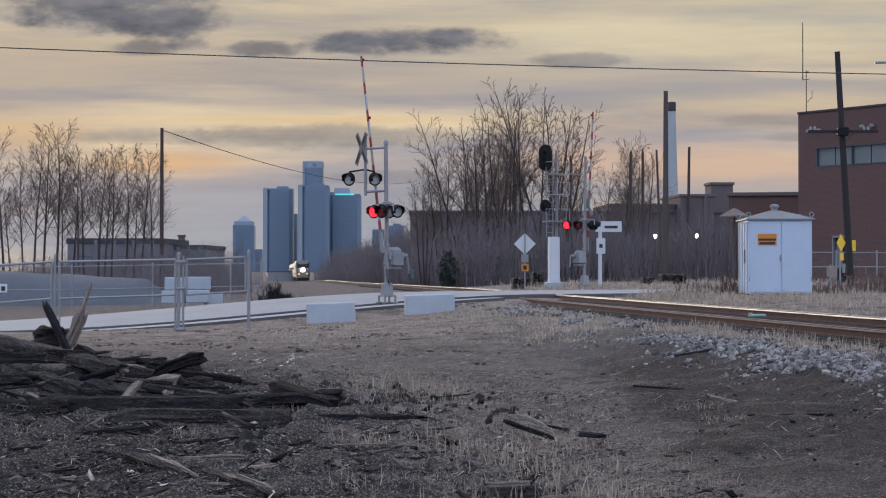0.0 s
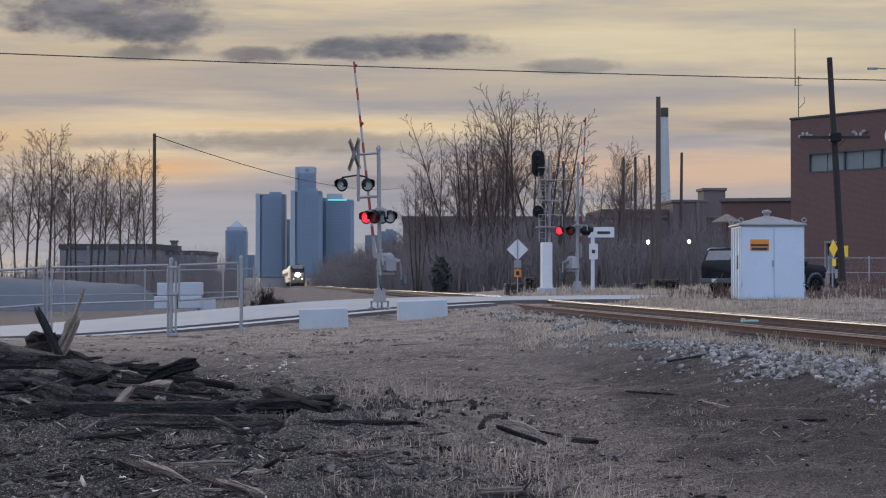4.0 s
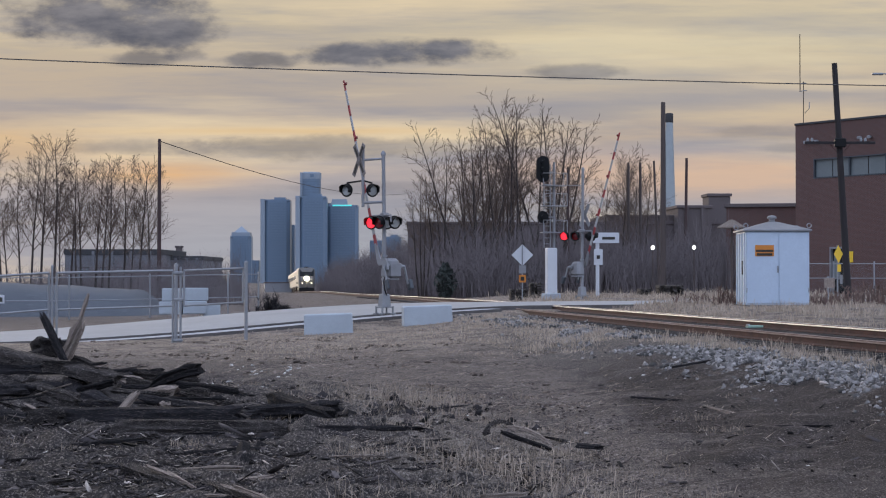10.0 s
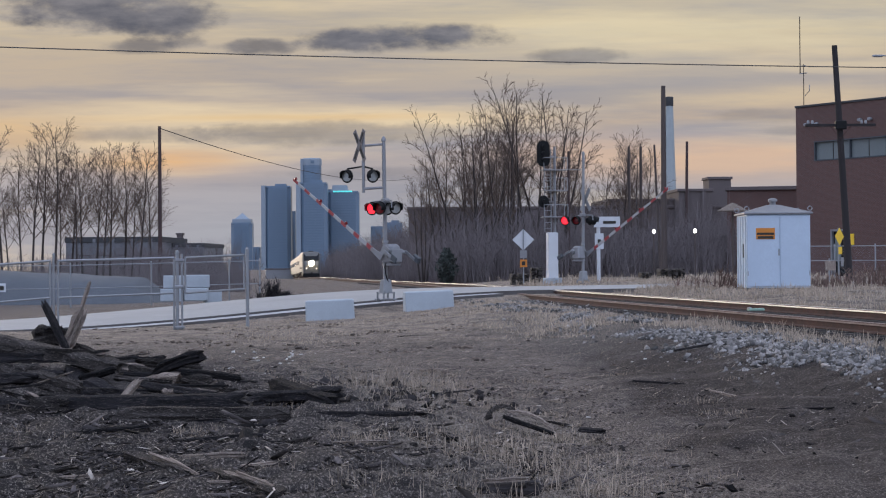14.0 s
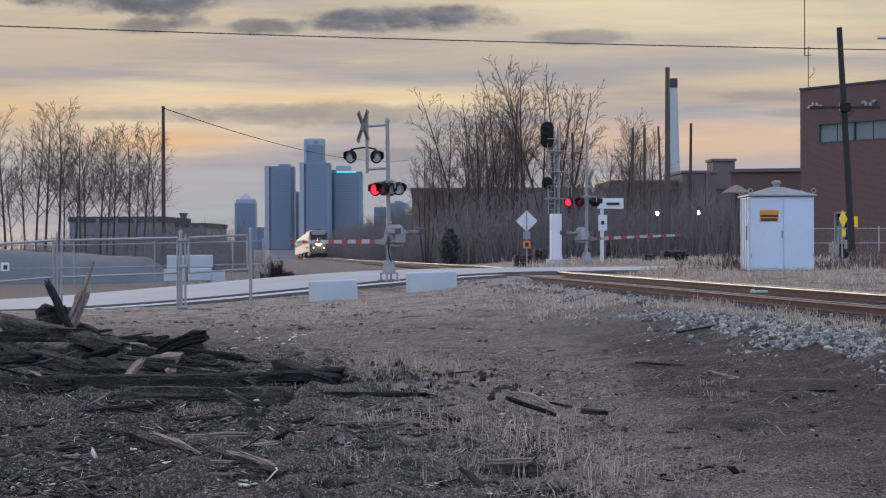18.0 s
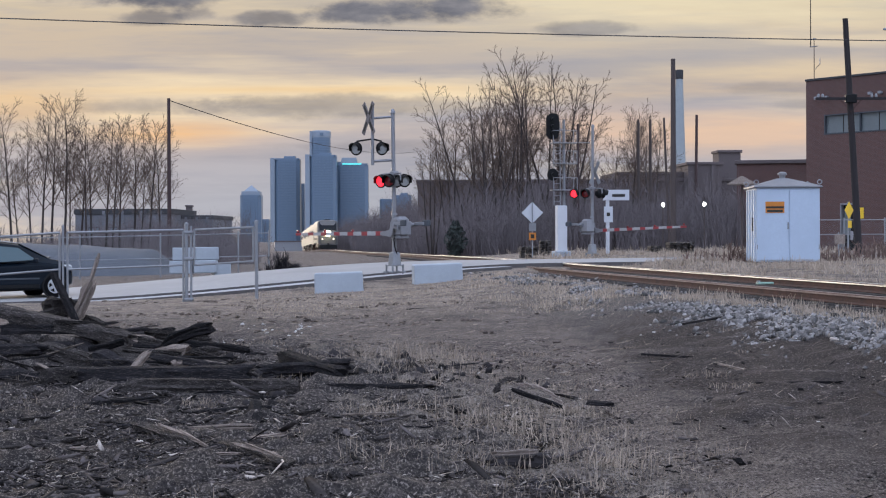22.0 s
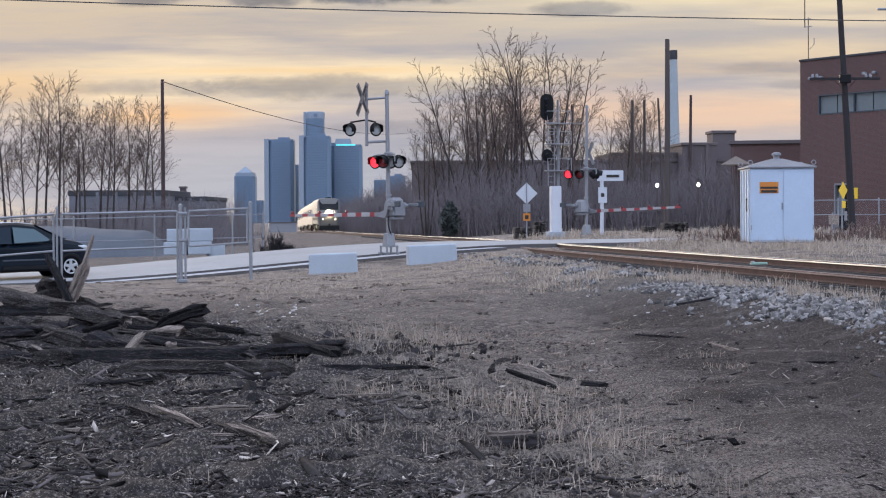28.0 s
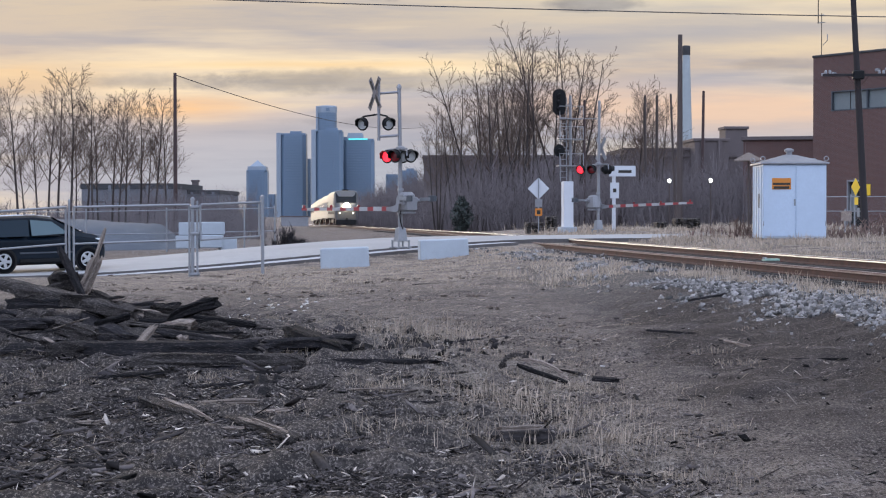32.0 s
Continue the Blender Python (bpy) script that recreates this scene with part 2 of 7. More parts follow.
DARKCON = mat("grey_concrete", (0.101, 0.109, 0.124), (0.075, 0.0825, 0.0975), 0.9, scale=0.25, fine=4, bump=0.3)
GALV = mat("galvanised_steel", (0.338, 0.345, 0.364), (0.247, 0.254, 0.273), 0.5, 0.55, scale=4, fine=50, bump=0.08)
ALU = mat("silver_paint", (0.296, 0.296, 0.312), (0.218, 0.218, 0.234), 0.5, 0.3, scale=3, fine=30, bump=0.08)
WHITE = mat("white_paint", (0.62, 0.631, 0.664), (0.531, 0.542, 0.576), 0.55, scale=1.2, fine=22, bump=0.06)
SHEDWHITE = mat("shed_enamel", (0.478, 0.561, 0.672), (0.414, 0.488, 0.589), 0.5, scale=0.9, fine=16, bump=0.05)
BLACK = mat("black_paint", (0.010, 0.010, 0.011), (0.007, 0.007, 0.008), 0.55, scale=4, fine=30, bump=0.05, spec=0.2)
REDPAINT = mat("red_reflective", (0.336, 0.0308, 0.0392), (0.238, 0.0252, 0.0308), 0.45, scale=4, fine=30, bump=0.05)
ORANGE = mat("orange_sign", (0.624, 0.228, 0.03), (0.528, 0.18, 0.024), 0.5, scale=4, fine=30, bump=0.03)
YELLOW = mat("yellow_sign", (0.88, 0.572, 0.033), (0.77, 0.495, 0.033), 0.5, scale=4, fine=30, bump=0.03)
INK = mat("sign_ink", (0.03, 0.025, 0.02), None, 0.6, scale=4, fine=30, bump=0.0)
REDDARK = mat("unlit_red_lens", (0.20, 0.012, 0.016), (0.14, 0.01, 0.012), 0.2, scale=9, fine=60, bump=0.1)
REDLIT = mat("lit_red_lens", (0.5, 0.02, 0.03), None, 0.25, scale=9, fine=60, bump=0.0, glow=(1.0, 0.025, 0.045), power=1.9)
LENS = mat("grey_lens", (0.528, 0.54, 0.54), (0.36, 0.372, 0.372), 0.2, scale=9, fine=60, bump=0.1)
HEADLIGHT = mat("lit_headlight", (1, 0.95, 0.85), None, 0.3, bump=0.0, glow=(1.0, 0.86, 0.62), power=60.0)
DITCH = mat("lit_ditch_light", (1, 0.95, 0.85), None, 0.3, bump=0.0, glow=(1.0, 0.80, 0.50), power=2.0)
YARDLAMP = mat("lit_yard_lamp", (1, 1, 0.95), None, 0.3, bump=0.0, glow=(1.0, 0.95, 0.85), power=9.0)
TAIL = mat("tail_lamp", (0.55, 0.05, 0.07), None, 0.2, bump=0.0, glow=(1.0, 0.20, 0.22), power=0.12)
BRICK = mat("red_brick", (0.115, 0.0597, 0.0528), (0.0869, 0.0482, 0.0448), 0.9, scale=0.5, fine=9, bump=0.3, rnd=0.12)
BRICKDARK = mat("sooty_brick", (0.142, 0.113, 0.109), (0.105, 0.0851, 0.0851), 0.9, scale=0.25, fine=6, bump=0.3)
ROOFDARK = mat("tar_roof", (0.06, 0.06, 0.065), None, 0.9, scale=0.4, fine=6, bump=0.2)
WINDOW = glass_mat("window_glass", (0.16, 0.20, 0.23))
CARGLASS = glass_mat("car_glass", (0.016, 0.026, 0.036), 0.10, 0.10, 0.0)
FROST = mat("glass_block", (0.17, 0.19, 0.20), (0.13, 0.15, 0.155), 0.3, scale=1.2, fine=10, bump=0.1)
DARKPOLE = mat("creosoted_pole", (0.03, 0.024, 0.0252), (0.018, 0.0144, 0.0156), 0.9, scale=1.5, fine=14, bump=0.5, stretch=(4, 4, 0.4))
# weathered boards, darkened further by back-lit shade put into the colour
BUCKBACK = mat("weathered_backlit_buck", (0.24, 0.205, 0.195), (0.15, 0.13, 0.125), 0.8, scale=3, fine=25, bump=0.2)
POLE = mat("weathered_pole", (0.105, 0.080, 0.072), (0.065, 0.05, 0.047), 0.9, scale=1.5, fine=14, bump=0.5, stretch=(4, 4, 0.4))
RUSTPOLE = mat("rust_pole", (0.082, 0.045, 0.042), (0.050, 0.032, 0.032), 0.85, scale=1.5, fine=14, bump=0.3)
PALESTACK = mat("pale_stack", (0.35, 0.385, 0.399), (0.28, 0.308, 0.322), 0.85, scale=0.05, fine=0.6, bump=0.1)
CARBLUE = mat("dark_blue_paint", (0.007, 0.013, 0.021), (0.006, 0.011, 0.018), 0.14, 0.15, scale=2, fine=40, bump=0.01, spec=0.32)
CARBLACK = mat("dark_navy_paint", (0.009, 0.012, 0.020), (0.007, 0.010, 0.016), 0.16, 0.1, scale=2, fine=40, bump=0.01, spec=0.22)
TRIMGREY = mat("grey_cladding", (0.066, 0.076, 0.090), (0.052, 0.060, 0.072), 0.5, 0.1, scale=4, fine=30, bump=0.05)
TYRE = mat("tyre_rubber", (0.007, 0.007, 0.008), (0.004, 0.004, 0.005), 0.95, scale=8, fine=60, bump=0.2, spec=0.1)
ALLOY = mat("alloy_wheel", (0.60, 0.61, 0.63), (0.5, 0.51, 0.53), 0.3, 0.8, scale=6, fine=40, bump=0.02)
CHROME = mat("chrome", (0.75, 0.76, 0.78), (0.68, 0.69, 0.71), 0.15, 1.0, scale=6, fine=40, bump=0.01)
TRAINWHITE = mat("train_silver", (0.12, 0.117, 0.117), (0.09, 0.087, 0.087), 0.55, 0.1, scale=0.6, fine=8, bump=0.03)
TRAINDARK = mat("train_dark_mask", (0.014, 0.016, 0.020), (0.010, 0.012, 0.015), 0.6, 0.0, scale=0.6, fine=8, bump=0.03, spec=0.1)
# towers are kilometres away: bluish glass, with distance haze put into the colours
TOWER = mat("hazed_glass_tower", (0.144, 0.199, 0.271), (0.126, 0.181, 0.253), 0.35, 0.0, scale=0.012, fine=0.09, bump=0.0)
# paler copy: light on the tower edges is put into the colour
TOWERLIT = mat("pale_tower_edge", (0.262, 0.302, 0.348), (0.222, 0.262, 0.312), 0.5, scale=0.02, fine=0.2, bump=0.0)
TEAL = mat("teal_sign_light", (0.1, 0.7, 0.7), None, 0.4, bump=0.0, glow=(0.15, 0.75, 0.72), power=0.6)

# ---- mesh tools ----
class Geo:
    """Vertices and faces of one mesh."""

    def __init__(self):
        self.v, self.f = [], []

    def add(self, verts, faces, m=None):
        k = len(self.v)
        self.v += [tuple(m @ Vector(p)) if m else tuple(p) for p in verts]
        self.f += [tuple(i + k for i in f) for f in faces]
        return self

    def box(self, c, s, bevel=0.0, m=None, taper=(1, 1)):
        """A box by centre and size with chamfered edges; taper scales the top in x and y."""
        hx, hy, hz = s[0] / 2, s[1] / 2, s[2] / 2
        b = min(bevel, hx * 0.9, hy * 0.9, hz * 0.9)
        vs, fs = [], []
        if b <= 0:
            for z in (-1, 1):
                tx, ty = taper if z > 0 else (1, 1)
                for x, y in ((-1, -1), (1, -1), (1, 1), (-1, 1)):
                    vs.append((c[0] + x * hx * tx, c[1] + y * hy * ty, c[2] + z * hz))
            fs = [(3, 2, 1, 0), (4, 5, 6, 7), (0, 1, 5, 4), (1, 2, 6, 5), (2, 3, 7, 6), (3, 0, 4, 7)]
        else:
            for z, inset in ((-hz, b), (-hz + b, 0), (hz - b, 0), (hz, b)):
                tx, ty = taper if z > 0 else (1, 1)
                ax, ay = hx - inset, hy - inset
                for x, y in ((-ax + b, -ay), (ax - b, -ay), (ax, -ay + b), (ax, ay - b), (ax - b, ay), (-ax + b, ay), (-ax, ay - b), (-ax, -ay + b)):
                    vs.append((c[0] + x * tx, c[1] + y * ty, c[2] + z))
            fs = [tuple(range(7, -1, -1)), tuple(range(24, 32))]
            for r in range(3):
                for i in range(8):
                    j = (i + 1) % 8
                    fs.append((r * 8 + i, r * 8 + j, r * 8 + 8 + j, r * 8 + 8 + i))
        return self.add(vs, fs, m)

    def tube(self, path, radii, n=8, caps=True, m=None):
        """A round bar along a path."""
        path = [Vector(p) for p in path]
        if isinstance(radii, (int, float)):
            radii = [radii] * len(path)
        vs, fs = [], []
        for i, p in enumerate(path):
            d = (path[min(i + 1, len(path) - 1)] - path[max(i - 1, 0)]).normalized()
            a = d.orthogonal().normalized() if abs(d.z) < 0.99 else Vector((1, 0, 0))
            a = (a - d * a.dot(d)).normalized()
            b = d.cross(a)
            for k in range(n):
                t = 2 * math.pi * k / n
                vs.append(p + (a * math.cos(t) + b * math.sin(t)) * radii[i])
        for i in range(len(path) - 1):
            for k in range(n):
                j = (k + 1) % n
                fs.append((i * n + k, i * n + j, (i + 1) * n + j, (i + 1) * n + k))
        if caps:
            fs += [tuple(range(n - 1, -1, -1)), tuple(range((len(path) - 1) * n, len(path) * n))]
        return self.add(vs, fs, m)

    def lathe(self, profile, n=16, m=None, caps=True):
        """A turned shape about z from (radius, height) pairs."""
        vs, fs = [], []
        for r, z in profile:
            for k in range(n):
                t = 2 * math.pi * k / n
                vs.append((r * math.cos(t), r * math.sin(t), z))
        for i in range(len(profile) - 1):
            for k in range(n):
                j = (k + 1) % n
                fs.append((i * n + k, i * n + j, (i + 1) * n + j, (i + 1) * n + k))
        if caps:
            fs += [tuple(range(n - 1, -1, -1)), tuple(range((len(profile) - 1) * n, len(profile) * n))]
        return self.add(vs, fs, m)

    def loft(self, rings, caps=True, m=None):
        """Skin over rings of equal count."""
        n = len(rings[0])
        vs = [p for r in rings for p in r]
        fs = []
        for i in range(len(rings) - 1):
            for k in range(n):
                j = (k + 1) % n
                fs.append((i * n + k, i * n + j, (i + 1) * n + j, (i + 1) * n + k))
        if caps:
            fs += [tuple(range(n - 1, -1, -1)), tuple(range((len(rings) - 1) * n, len(rings) * n))]
        return self.add(vs, fs, m)

    def prism(self, outline, y0, y1, m=None):
        """An outline in x, z pulled along y."""
        return self.loft([[(x, y0, z) for x, z in outline], [(x, y1, z) for x, z in outline]], True, m)

    def mesh(self, name, smooth=False):
        me = bpy.data.meshes.new(name)
        me.from_pydata(self.v, [], self.f)
        bm = bmesh.new()
        bm.from_mesh(me)
        bmesh.ops.recalc_face_normals(bm, faces=bm.faces)
        bm.to_mesh(me)
        bm.free()
        if smooth:
            me.polygons.foreach_set("use_smooth", [True] * len(me.polygons))
            me.set_sharp_from_angle(angle=radians(38))
        return me


def part(name, geo, material, parent=None, label="", smooth=False, m=None):
    me = geo if isinstance(geo, bpy.types.Mesh) else geo.mesh(name, smooth)
    if not me.materials:
        me.materials.append(material)
    ob = new(name, me)
    if parent:
        ob.parent = parent
    if m is not None:
        ob.matrix_basis = m
    return tagged(ob, label)


def thing(name, m, label, category, group="", kind=""):
    ob = new(name)
    ob.empty_display_size = 0.2
    ob.matrix_basis = m
    return tagged(ob, label, category, group, kind)


def fast_mesh(name, verts, faces, material, smooth=False):
    """A mesh from arrays of vertices and equal-sided faces."""
    verts, faces = np.asarray(verts, np.float32), np.asarray(faces, np.int32)
    me = bpy.data.meshes.new(name)
    me.vertices.add(len(verts))
    me.vertices.foreach_set("co", verts.ravel())
    k = faces.shape[1]
    me.loops.add(faces.size)
    me.loops.foreach_set("vertex_index", faces.ravel())
    me.polygons.add(len(faces))
    me.polygons.foreach_set("loop_start", np.arange(0, faces.size, k, dtype=np.int32))
    if smooth:
        me.polygons.foreach_set("use_smooth", np.ones(len(faces), bool))
    me.update(calc_edges=True)
    me.validate()
    me.materials.append(material)
    return me


# ---- the plan ----
def sstep(a, b, x):
    t = np.clip((x - a) / (b - a), 0, 1)
    return t * t * (3 - 2 * t)


def track_x(y):
    """Centre line of the railway."""
    return 10.94 - 0.1232 * y + 2.67e-5 * y * y + 0.00022 * np.maximum(0, 75 - y) ** 2


def track_slope(y):
    return -0.1232 + 5.34e-5 * y - 0.00044 * np.maximum(0, 75 - y)


def track_z(y):
    """Top of rail at the centre line."""
    return 0.755 - 0.40 * sstep(75, 215, y) - 1.25 * sstep(205, 400, y) - 2.0 * sstep(380, 900, y)


ROAD_DIR = (0.839, 0.545)
ROAD_MID = (-6.2, 60.5)


def road_z(s):
    return -0.12 + 0.95 * sstep(-11.5, 9.0, s)


def road_sw(x, y):
    dx, dy = x - ROAD_MID[0], y - ROAD_MID[1]
    return dx * ROAD_DIR[0] + dy * ROAD_DIR[1], -dx * ROAD_DIR[1] + dy * ROAD_DIR[0]


def base_z(x, y):
    return 0.9 * sstep(-6, 8, x) * sstep(26, 55, y) - 0.25 * sstep(-4, -22, x) * sstep(30, 60, y)


def ground_z(x, y):
    x, y = np.asarray(x, float), np.asarray(y, float)
    z = base_z(x, y)
    far = sstep(100, 240, y)
    z = z * (1 - far) + (track_z(y) - 0.45) * far
    # dirt track with shallow ruts
    cx = 1.2 + 0.055 * (y - 14)
    z = z - 0.10 * np.exp(-((x - cx) / 1.3) ** 2) * (1 - sstep(30, 44, y))
    d = (x - track_x(y)) * np.cos(np.arctan(track_slope(y)))
    w = 1 - sstep(1.7, 4.6, np.abs(d))
    z = z * (1 - w) + (track_z(y) - 0.24 - 0.09 * sstep(0.5, -1.0, d) * (1 - sstep(28, 62, y))) * w
    s, q = road_sw(x, y)
    w = 1 - sstep(5.0, 7.4, np.abs(q))
    return z * (1 - w) + (road_z(s) - 0.16) * w


def gz(x, y):
    return float(ground_z(x, y))

# ---- ground, road, railway ----
def spaced(stops):
    out = [stops[0][0]]
    for (a, st), (b, _) in zip(stops, stops[1:]):
        n = max(1, round((b - a) / st))
        out += [a + (b - a) * (i + 1) / n for i in range(n)]
    return np.array(out)


def make_ground():
    ys = spaced([(-40, 8), (8, 0.07), (24, 0.14), (40, 0.4), (75, 1.5), (140, 8), (420, 60), (1500, 400), (4600, 1)])
    us = spaced([(-12, 3), (-1.5, 0.3), (-0.30, 0.0032), (0.30, 0.3), (1.5, 3), (12, 1)])
    # columns fan out with distance, so that the sheet reaches the horizon
    Y, U = np.meshgrid(ys, us, indexing="ij")
    X = U * (np.maximum(Y, 0) + 14)
    Z = ground_z(X, Y)
    near = (Y > 6) & (Y < 60) & (np.abs(X) < 22)
    idx = np.argwhere(near)
    rough = np.zeros_like(Z)
    for i, j in idx:
        x, y = X[i, j], Y[i, j]
        q = 1 - sstep(30, 60, y)
        turned = float(sstep(1.2, -0.8, x + 0.0043 * y * y - 1.83) * (1 - sstep(26, 34, y)))
        n1 = noise.noise((x * 0.55, y * 0.35, 1.0))
        n2 = noise.noise((x * 2.3, y * 1.6, 5.0))
        n3 = noise.noise((x * 6.0, y * 4.5, 9.0))
        clod = float(np.exp(-((x + 1.5) / 1.3) ** 2 - ((y - 21.5) / 2.4) ** 2))
        mound = float(np.exp(-((x + 5.6) / 1.7) ** 2 - ((y - 23.6) / 1.5) ** 2))
        n4 = noise.noise((x * 1.1, y * 0.8, 13.0))
        ridge = 0.5 - abs(noise.noise((x * 1.7, y * 2.2, 21.0)))
        bank = float(sstep(1.4, 2.6, x) * (1 - sstep(30, 38, y)))
        rough[i, j] = 0.11 * bank * (0.45 - abs(noise.noise((x * 0.9, y * 0.55, 33.0)))) + 0.035 * bank * noise.noise((x * 4.0, y * 3.0, 37.0))
        rough[i, j] += ((0.35 + 0.65 * q) * (0.05 * n1 + 0.05 * n4) + q * ((0.022 + 0.07 * turned + 0.07 * clod) * n2 + (0.010 + 0.05 * turned + 0.03 * clod) * n3)
                       + 0.10 * turned * ridge + 0.30 * mound)
    d = np.abs(X - track_x(Y))
    s, qd = road_sw(X, Y)
    Z = Z + rough * sstep(1.8, 3.5, d) * sstep(4.8, 6.5, np.abs(qd))
    n, m = Z.shape
    k = np.arange(n * m).reshape(n, m)
    faces = np.stack([k[:-1, :-1], k[:-1, 1:], k[1:, 1:], k[1:, :-1]], -1).reshape(-1, 4)
    me = fast_mesh("ground", np.stack([X, Y, Z], -1).reshape(-1, 3), faces, DIRT_GROUND, True)
    tagged(new("ground", me), "bare brown dirt with dry grass and ruts", "ground", kind="structure")


def ground_material():
    """Brown dirt: darker charred earth round the timber heap, straw-coloured further off, grey fines by the ballast."""
    m = bpy.data.materials.new("dirt_ground")
    m.use_nodes = True
    nt = m.node_tree
    b = nt.nodes["Principled BSDF"]
    b.inputs["Roughness"].default_value = 0.95
    b.inputs["Specular IOR Level"].default_value = 0.2
    tc = nt.nodes.new("ShaderNodeTexCoord")
    sep = nt.nodes.new("ShaderNodeSeparateXYZ")
    nt.links.new(tc.outputs["Object"], sep.inputs[0])

    def tex(s, detail=6, stretch=(1, 1, 1), rough=0.62):
        mp = nt.nodes.new("ShaderNodeMapping")
        mp.inputs["Scale"].default_value = stretch
        nt.links.new(tc.outputs["Object"], mp.inputs[0])
        n = nt.nodes.new("ShaderNodeTexNoise")
        n.inputs["Scale"].default_value, n.inputs["Detail"].default_value, n.inputs["Roughness"].default_value = s, detail, rough
        nt.links.new(mp.outputs[0], n.inputs["Vector"])
        return n.outputs["Fac"]

    def rng(src, a, c, lo=0.0, hi=1.0):
        r = nt.nodes.new("ShaderNodeMapRange")
        for k, val in zip(("From Min", "From Max", "To Min", "To Max"), (a, c, lo, hi)):
            r.inputs[k].default_value = val
        nt.links.new(src, r.inputs[0])
        return r.outputs[0]

    def math_n(op, a, c):
        n = nt.nodes.new("ShaderNodeMath")
        n.operation = op
        for i, q in enumerate((a, c)):
            if isinstance(q, (int, float)):
                n.inputs[i].default_value = q
            else:
                nt.links.new(q, n.inputs[i])
        return n.outputs[0]

    def blend(fac, a, c):
        x = nt.nodes.new("ShaderNodeMix")
        x.data_type = "RGBA"
        for s, q in ((x.inputs[0], fac), (x.inputs[6], a), (x.inputs[7], c)):
            if isinstance(q, tuple):
                s.default_value = (*q, 1)
            else:
                nt.links.new(q, s)
        return x.outputs[2]

    big, mid, small, bits, grit = tex(0.35), tex(1.3, stretch=(1, 0.6, 1)), tex(7), tex(26, 6, (1.5, 0.6, 1), 0.72), tex(44, 6, (1.5, 0.7, 1))
    px, py = sep.outputs[0], sep.outputs[1]
    wob = math_n("MULTIPLY", math_n("SUBTRACT", mid, 0.5), 5)
    # compacted brown dirt of the wheel track
    col = blend(rng(big, 0.35, 0.65), (0.215, 0.175, 0.156), (0.135, 0.108, 0.097))
    col = blend(math_n("MULTIPLY", rng(small, 0.54, 0.68), 0.8), col, (0.25, 0.206, 0.180))
    col = blend(math_n("MULTIPLY", rng(small, 0.46, 0.34), 0.75), col, (0.060, 0.048, 0.044))
    damp = rng(tex(1.1, 8, (0.7, 1.1, 1), 0.70), 0.51, 0.57)
    col = blend(math_n("MULTIPLY", damp, 0.68), col, (0.085, 0.068, 0.062))
    # long streaks where wheels have run
    ruts = rng(tex(1.0, 6, (1.5, 0.07, 1), 0.6), 0.52, 0.62)
    col = blend(math_n("MULTIPLY", math_n("MULTIPLY", ruts, rng(small, 0.30, 0.55)), 0.40), col, (0.075, 0.060, 0.056))
    # straw litter towards the crossing
    far = rng(math_n("ADD", py, math_n("MULTIPLY", mid, 22)), 45, 56)
    beyond = math_n("MULTIPLY", rng(math_n("SUBTRACT", py, math_n("MULTIPLY", px, 0.65)), 64, 69), rng(px, 3.0, -0.5))
    far = math_n("MULTIPLY", far, math_n("SUBTRACT", 1.0, math_n("MULTIPLY", beyond, 0.9)))
    straw = rng(tex(2.2, 8, (0.7, 0.8, 1), 0.74), 0.42, 0.55)
    col = blend(math_n("MULTIPLY", math_n("MULTIPLY", far, straw), 0.88), col, (0.44, 0.355, 0.285))
    # turned charred soil round the heap, its edge bending away to the left
    edge = math_n("ADD", math_n("ADD", px, math_n("MULTIPLY", math_n("MULTIPLY", py, py), 0.0043)), wob)
    left = rng(edge, 2.6, 0.9)
    near = rng(math_n("ADD", py, math_n("MULTIPLY", wob, 1.4)), 36, 26)
    char = math_n("MULTIPLY", left, near)
    soil = blend(rng(tex(3.2, 8, (1, 1.3, 1), 0.7), 0.40, 0.60), (0.022, 0.020, 0.022), (0.080, 0.068, 0.066))
    soil = blend(math_n("MULTIPLY", rng(small, 0.55, 0.66), 0.7), soil, (0.17, 0.146, 0.134))
    # soil gets darker towards the near left
    dark_left = math_n("MULTIPLY", rng(math_n("ADD", px, math_n("MULTIPLY", wob, 0.4)), -1.3, -3.0), rng(py, 21, 17))
    soil = blend(math_n("MULTIPLY", dark_left, 0.7), soil, (0.018, 0.016, 0.018))
    col = blend(math_n("MULTIPLY", char, 0.92), col, soil)
    # matted dead grass along the edge of the turned soil
    mat_ = math_n("MULTIPLY", math_n("MULTIPLY", rng(edge, 0.2, 1.3), rng(edge, 3.2, 1.9)), rng(py, 33, 28))
    col = blend(math_n("MULTIPLY", math_n("MULTIPLY", mat_, rng(tex(2.6, 8, (1, 1, 1), 0.72), 0.46, 0.58)), 0.75), col, (0.36, 0.300, 0.250))
    # grey fines under the crushed stone
    fines = math_n("MULTIPLY", rng(math_n("ADD", math_n("ADD", px, math_n("MULTIPLY", py, 0.16)), math_n("MULTIPLY", wob, 0.4)), 7.0, 8.0), rng(py, 48, 40))
    col = blend(math_n("MULTIPLY", fines, 0.6), col, (0.11, 0.098, 0.094))
    # rusty brown bed between the rails
    off = math_n("SUBTRACT", 75.0, py)
    mid_x = math_n("ADD", math_n("SUBTRACT", 10.94, math_n("MULTIPLY", py, 0.1232)), math_n("MULTIPLY", math_n("MULTIPLY", off, off), 0.00022))
    bed = rng(math_n("ABSOLUTE", math_n("SUBTRACT", px, mid_x), 0.0), 1.5, 1.2)
    col = blend(math_n("MULTIPLY", math_n("MULTIPLY", bed, rng(py, 60, 54)), 0.9), col, (0.060, 0.036, 0.031))
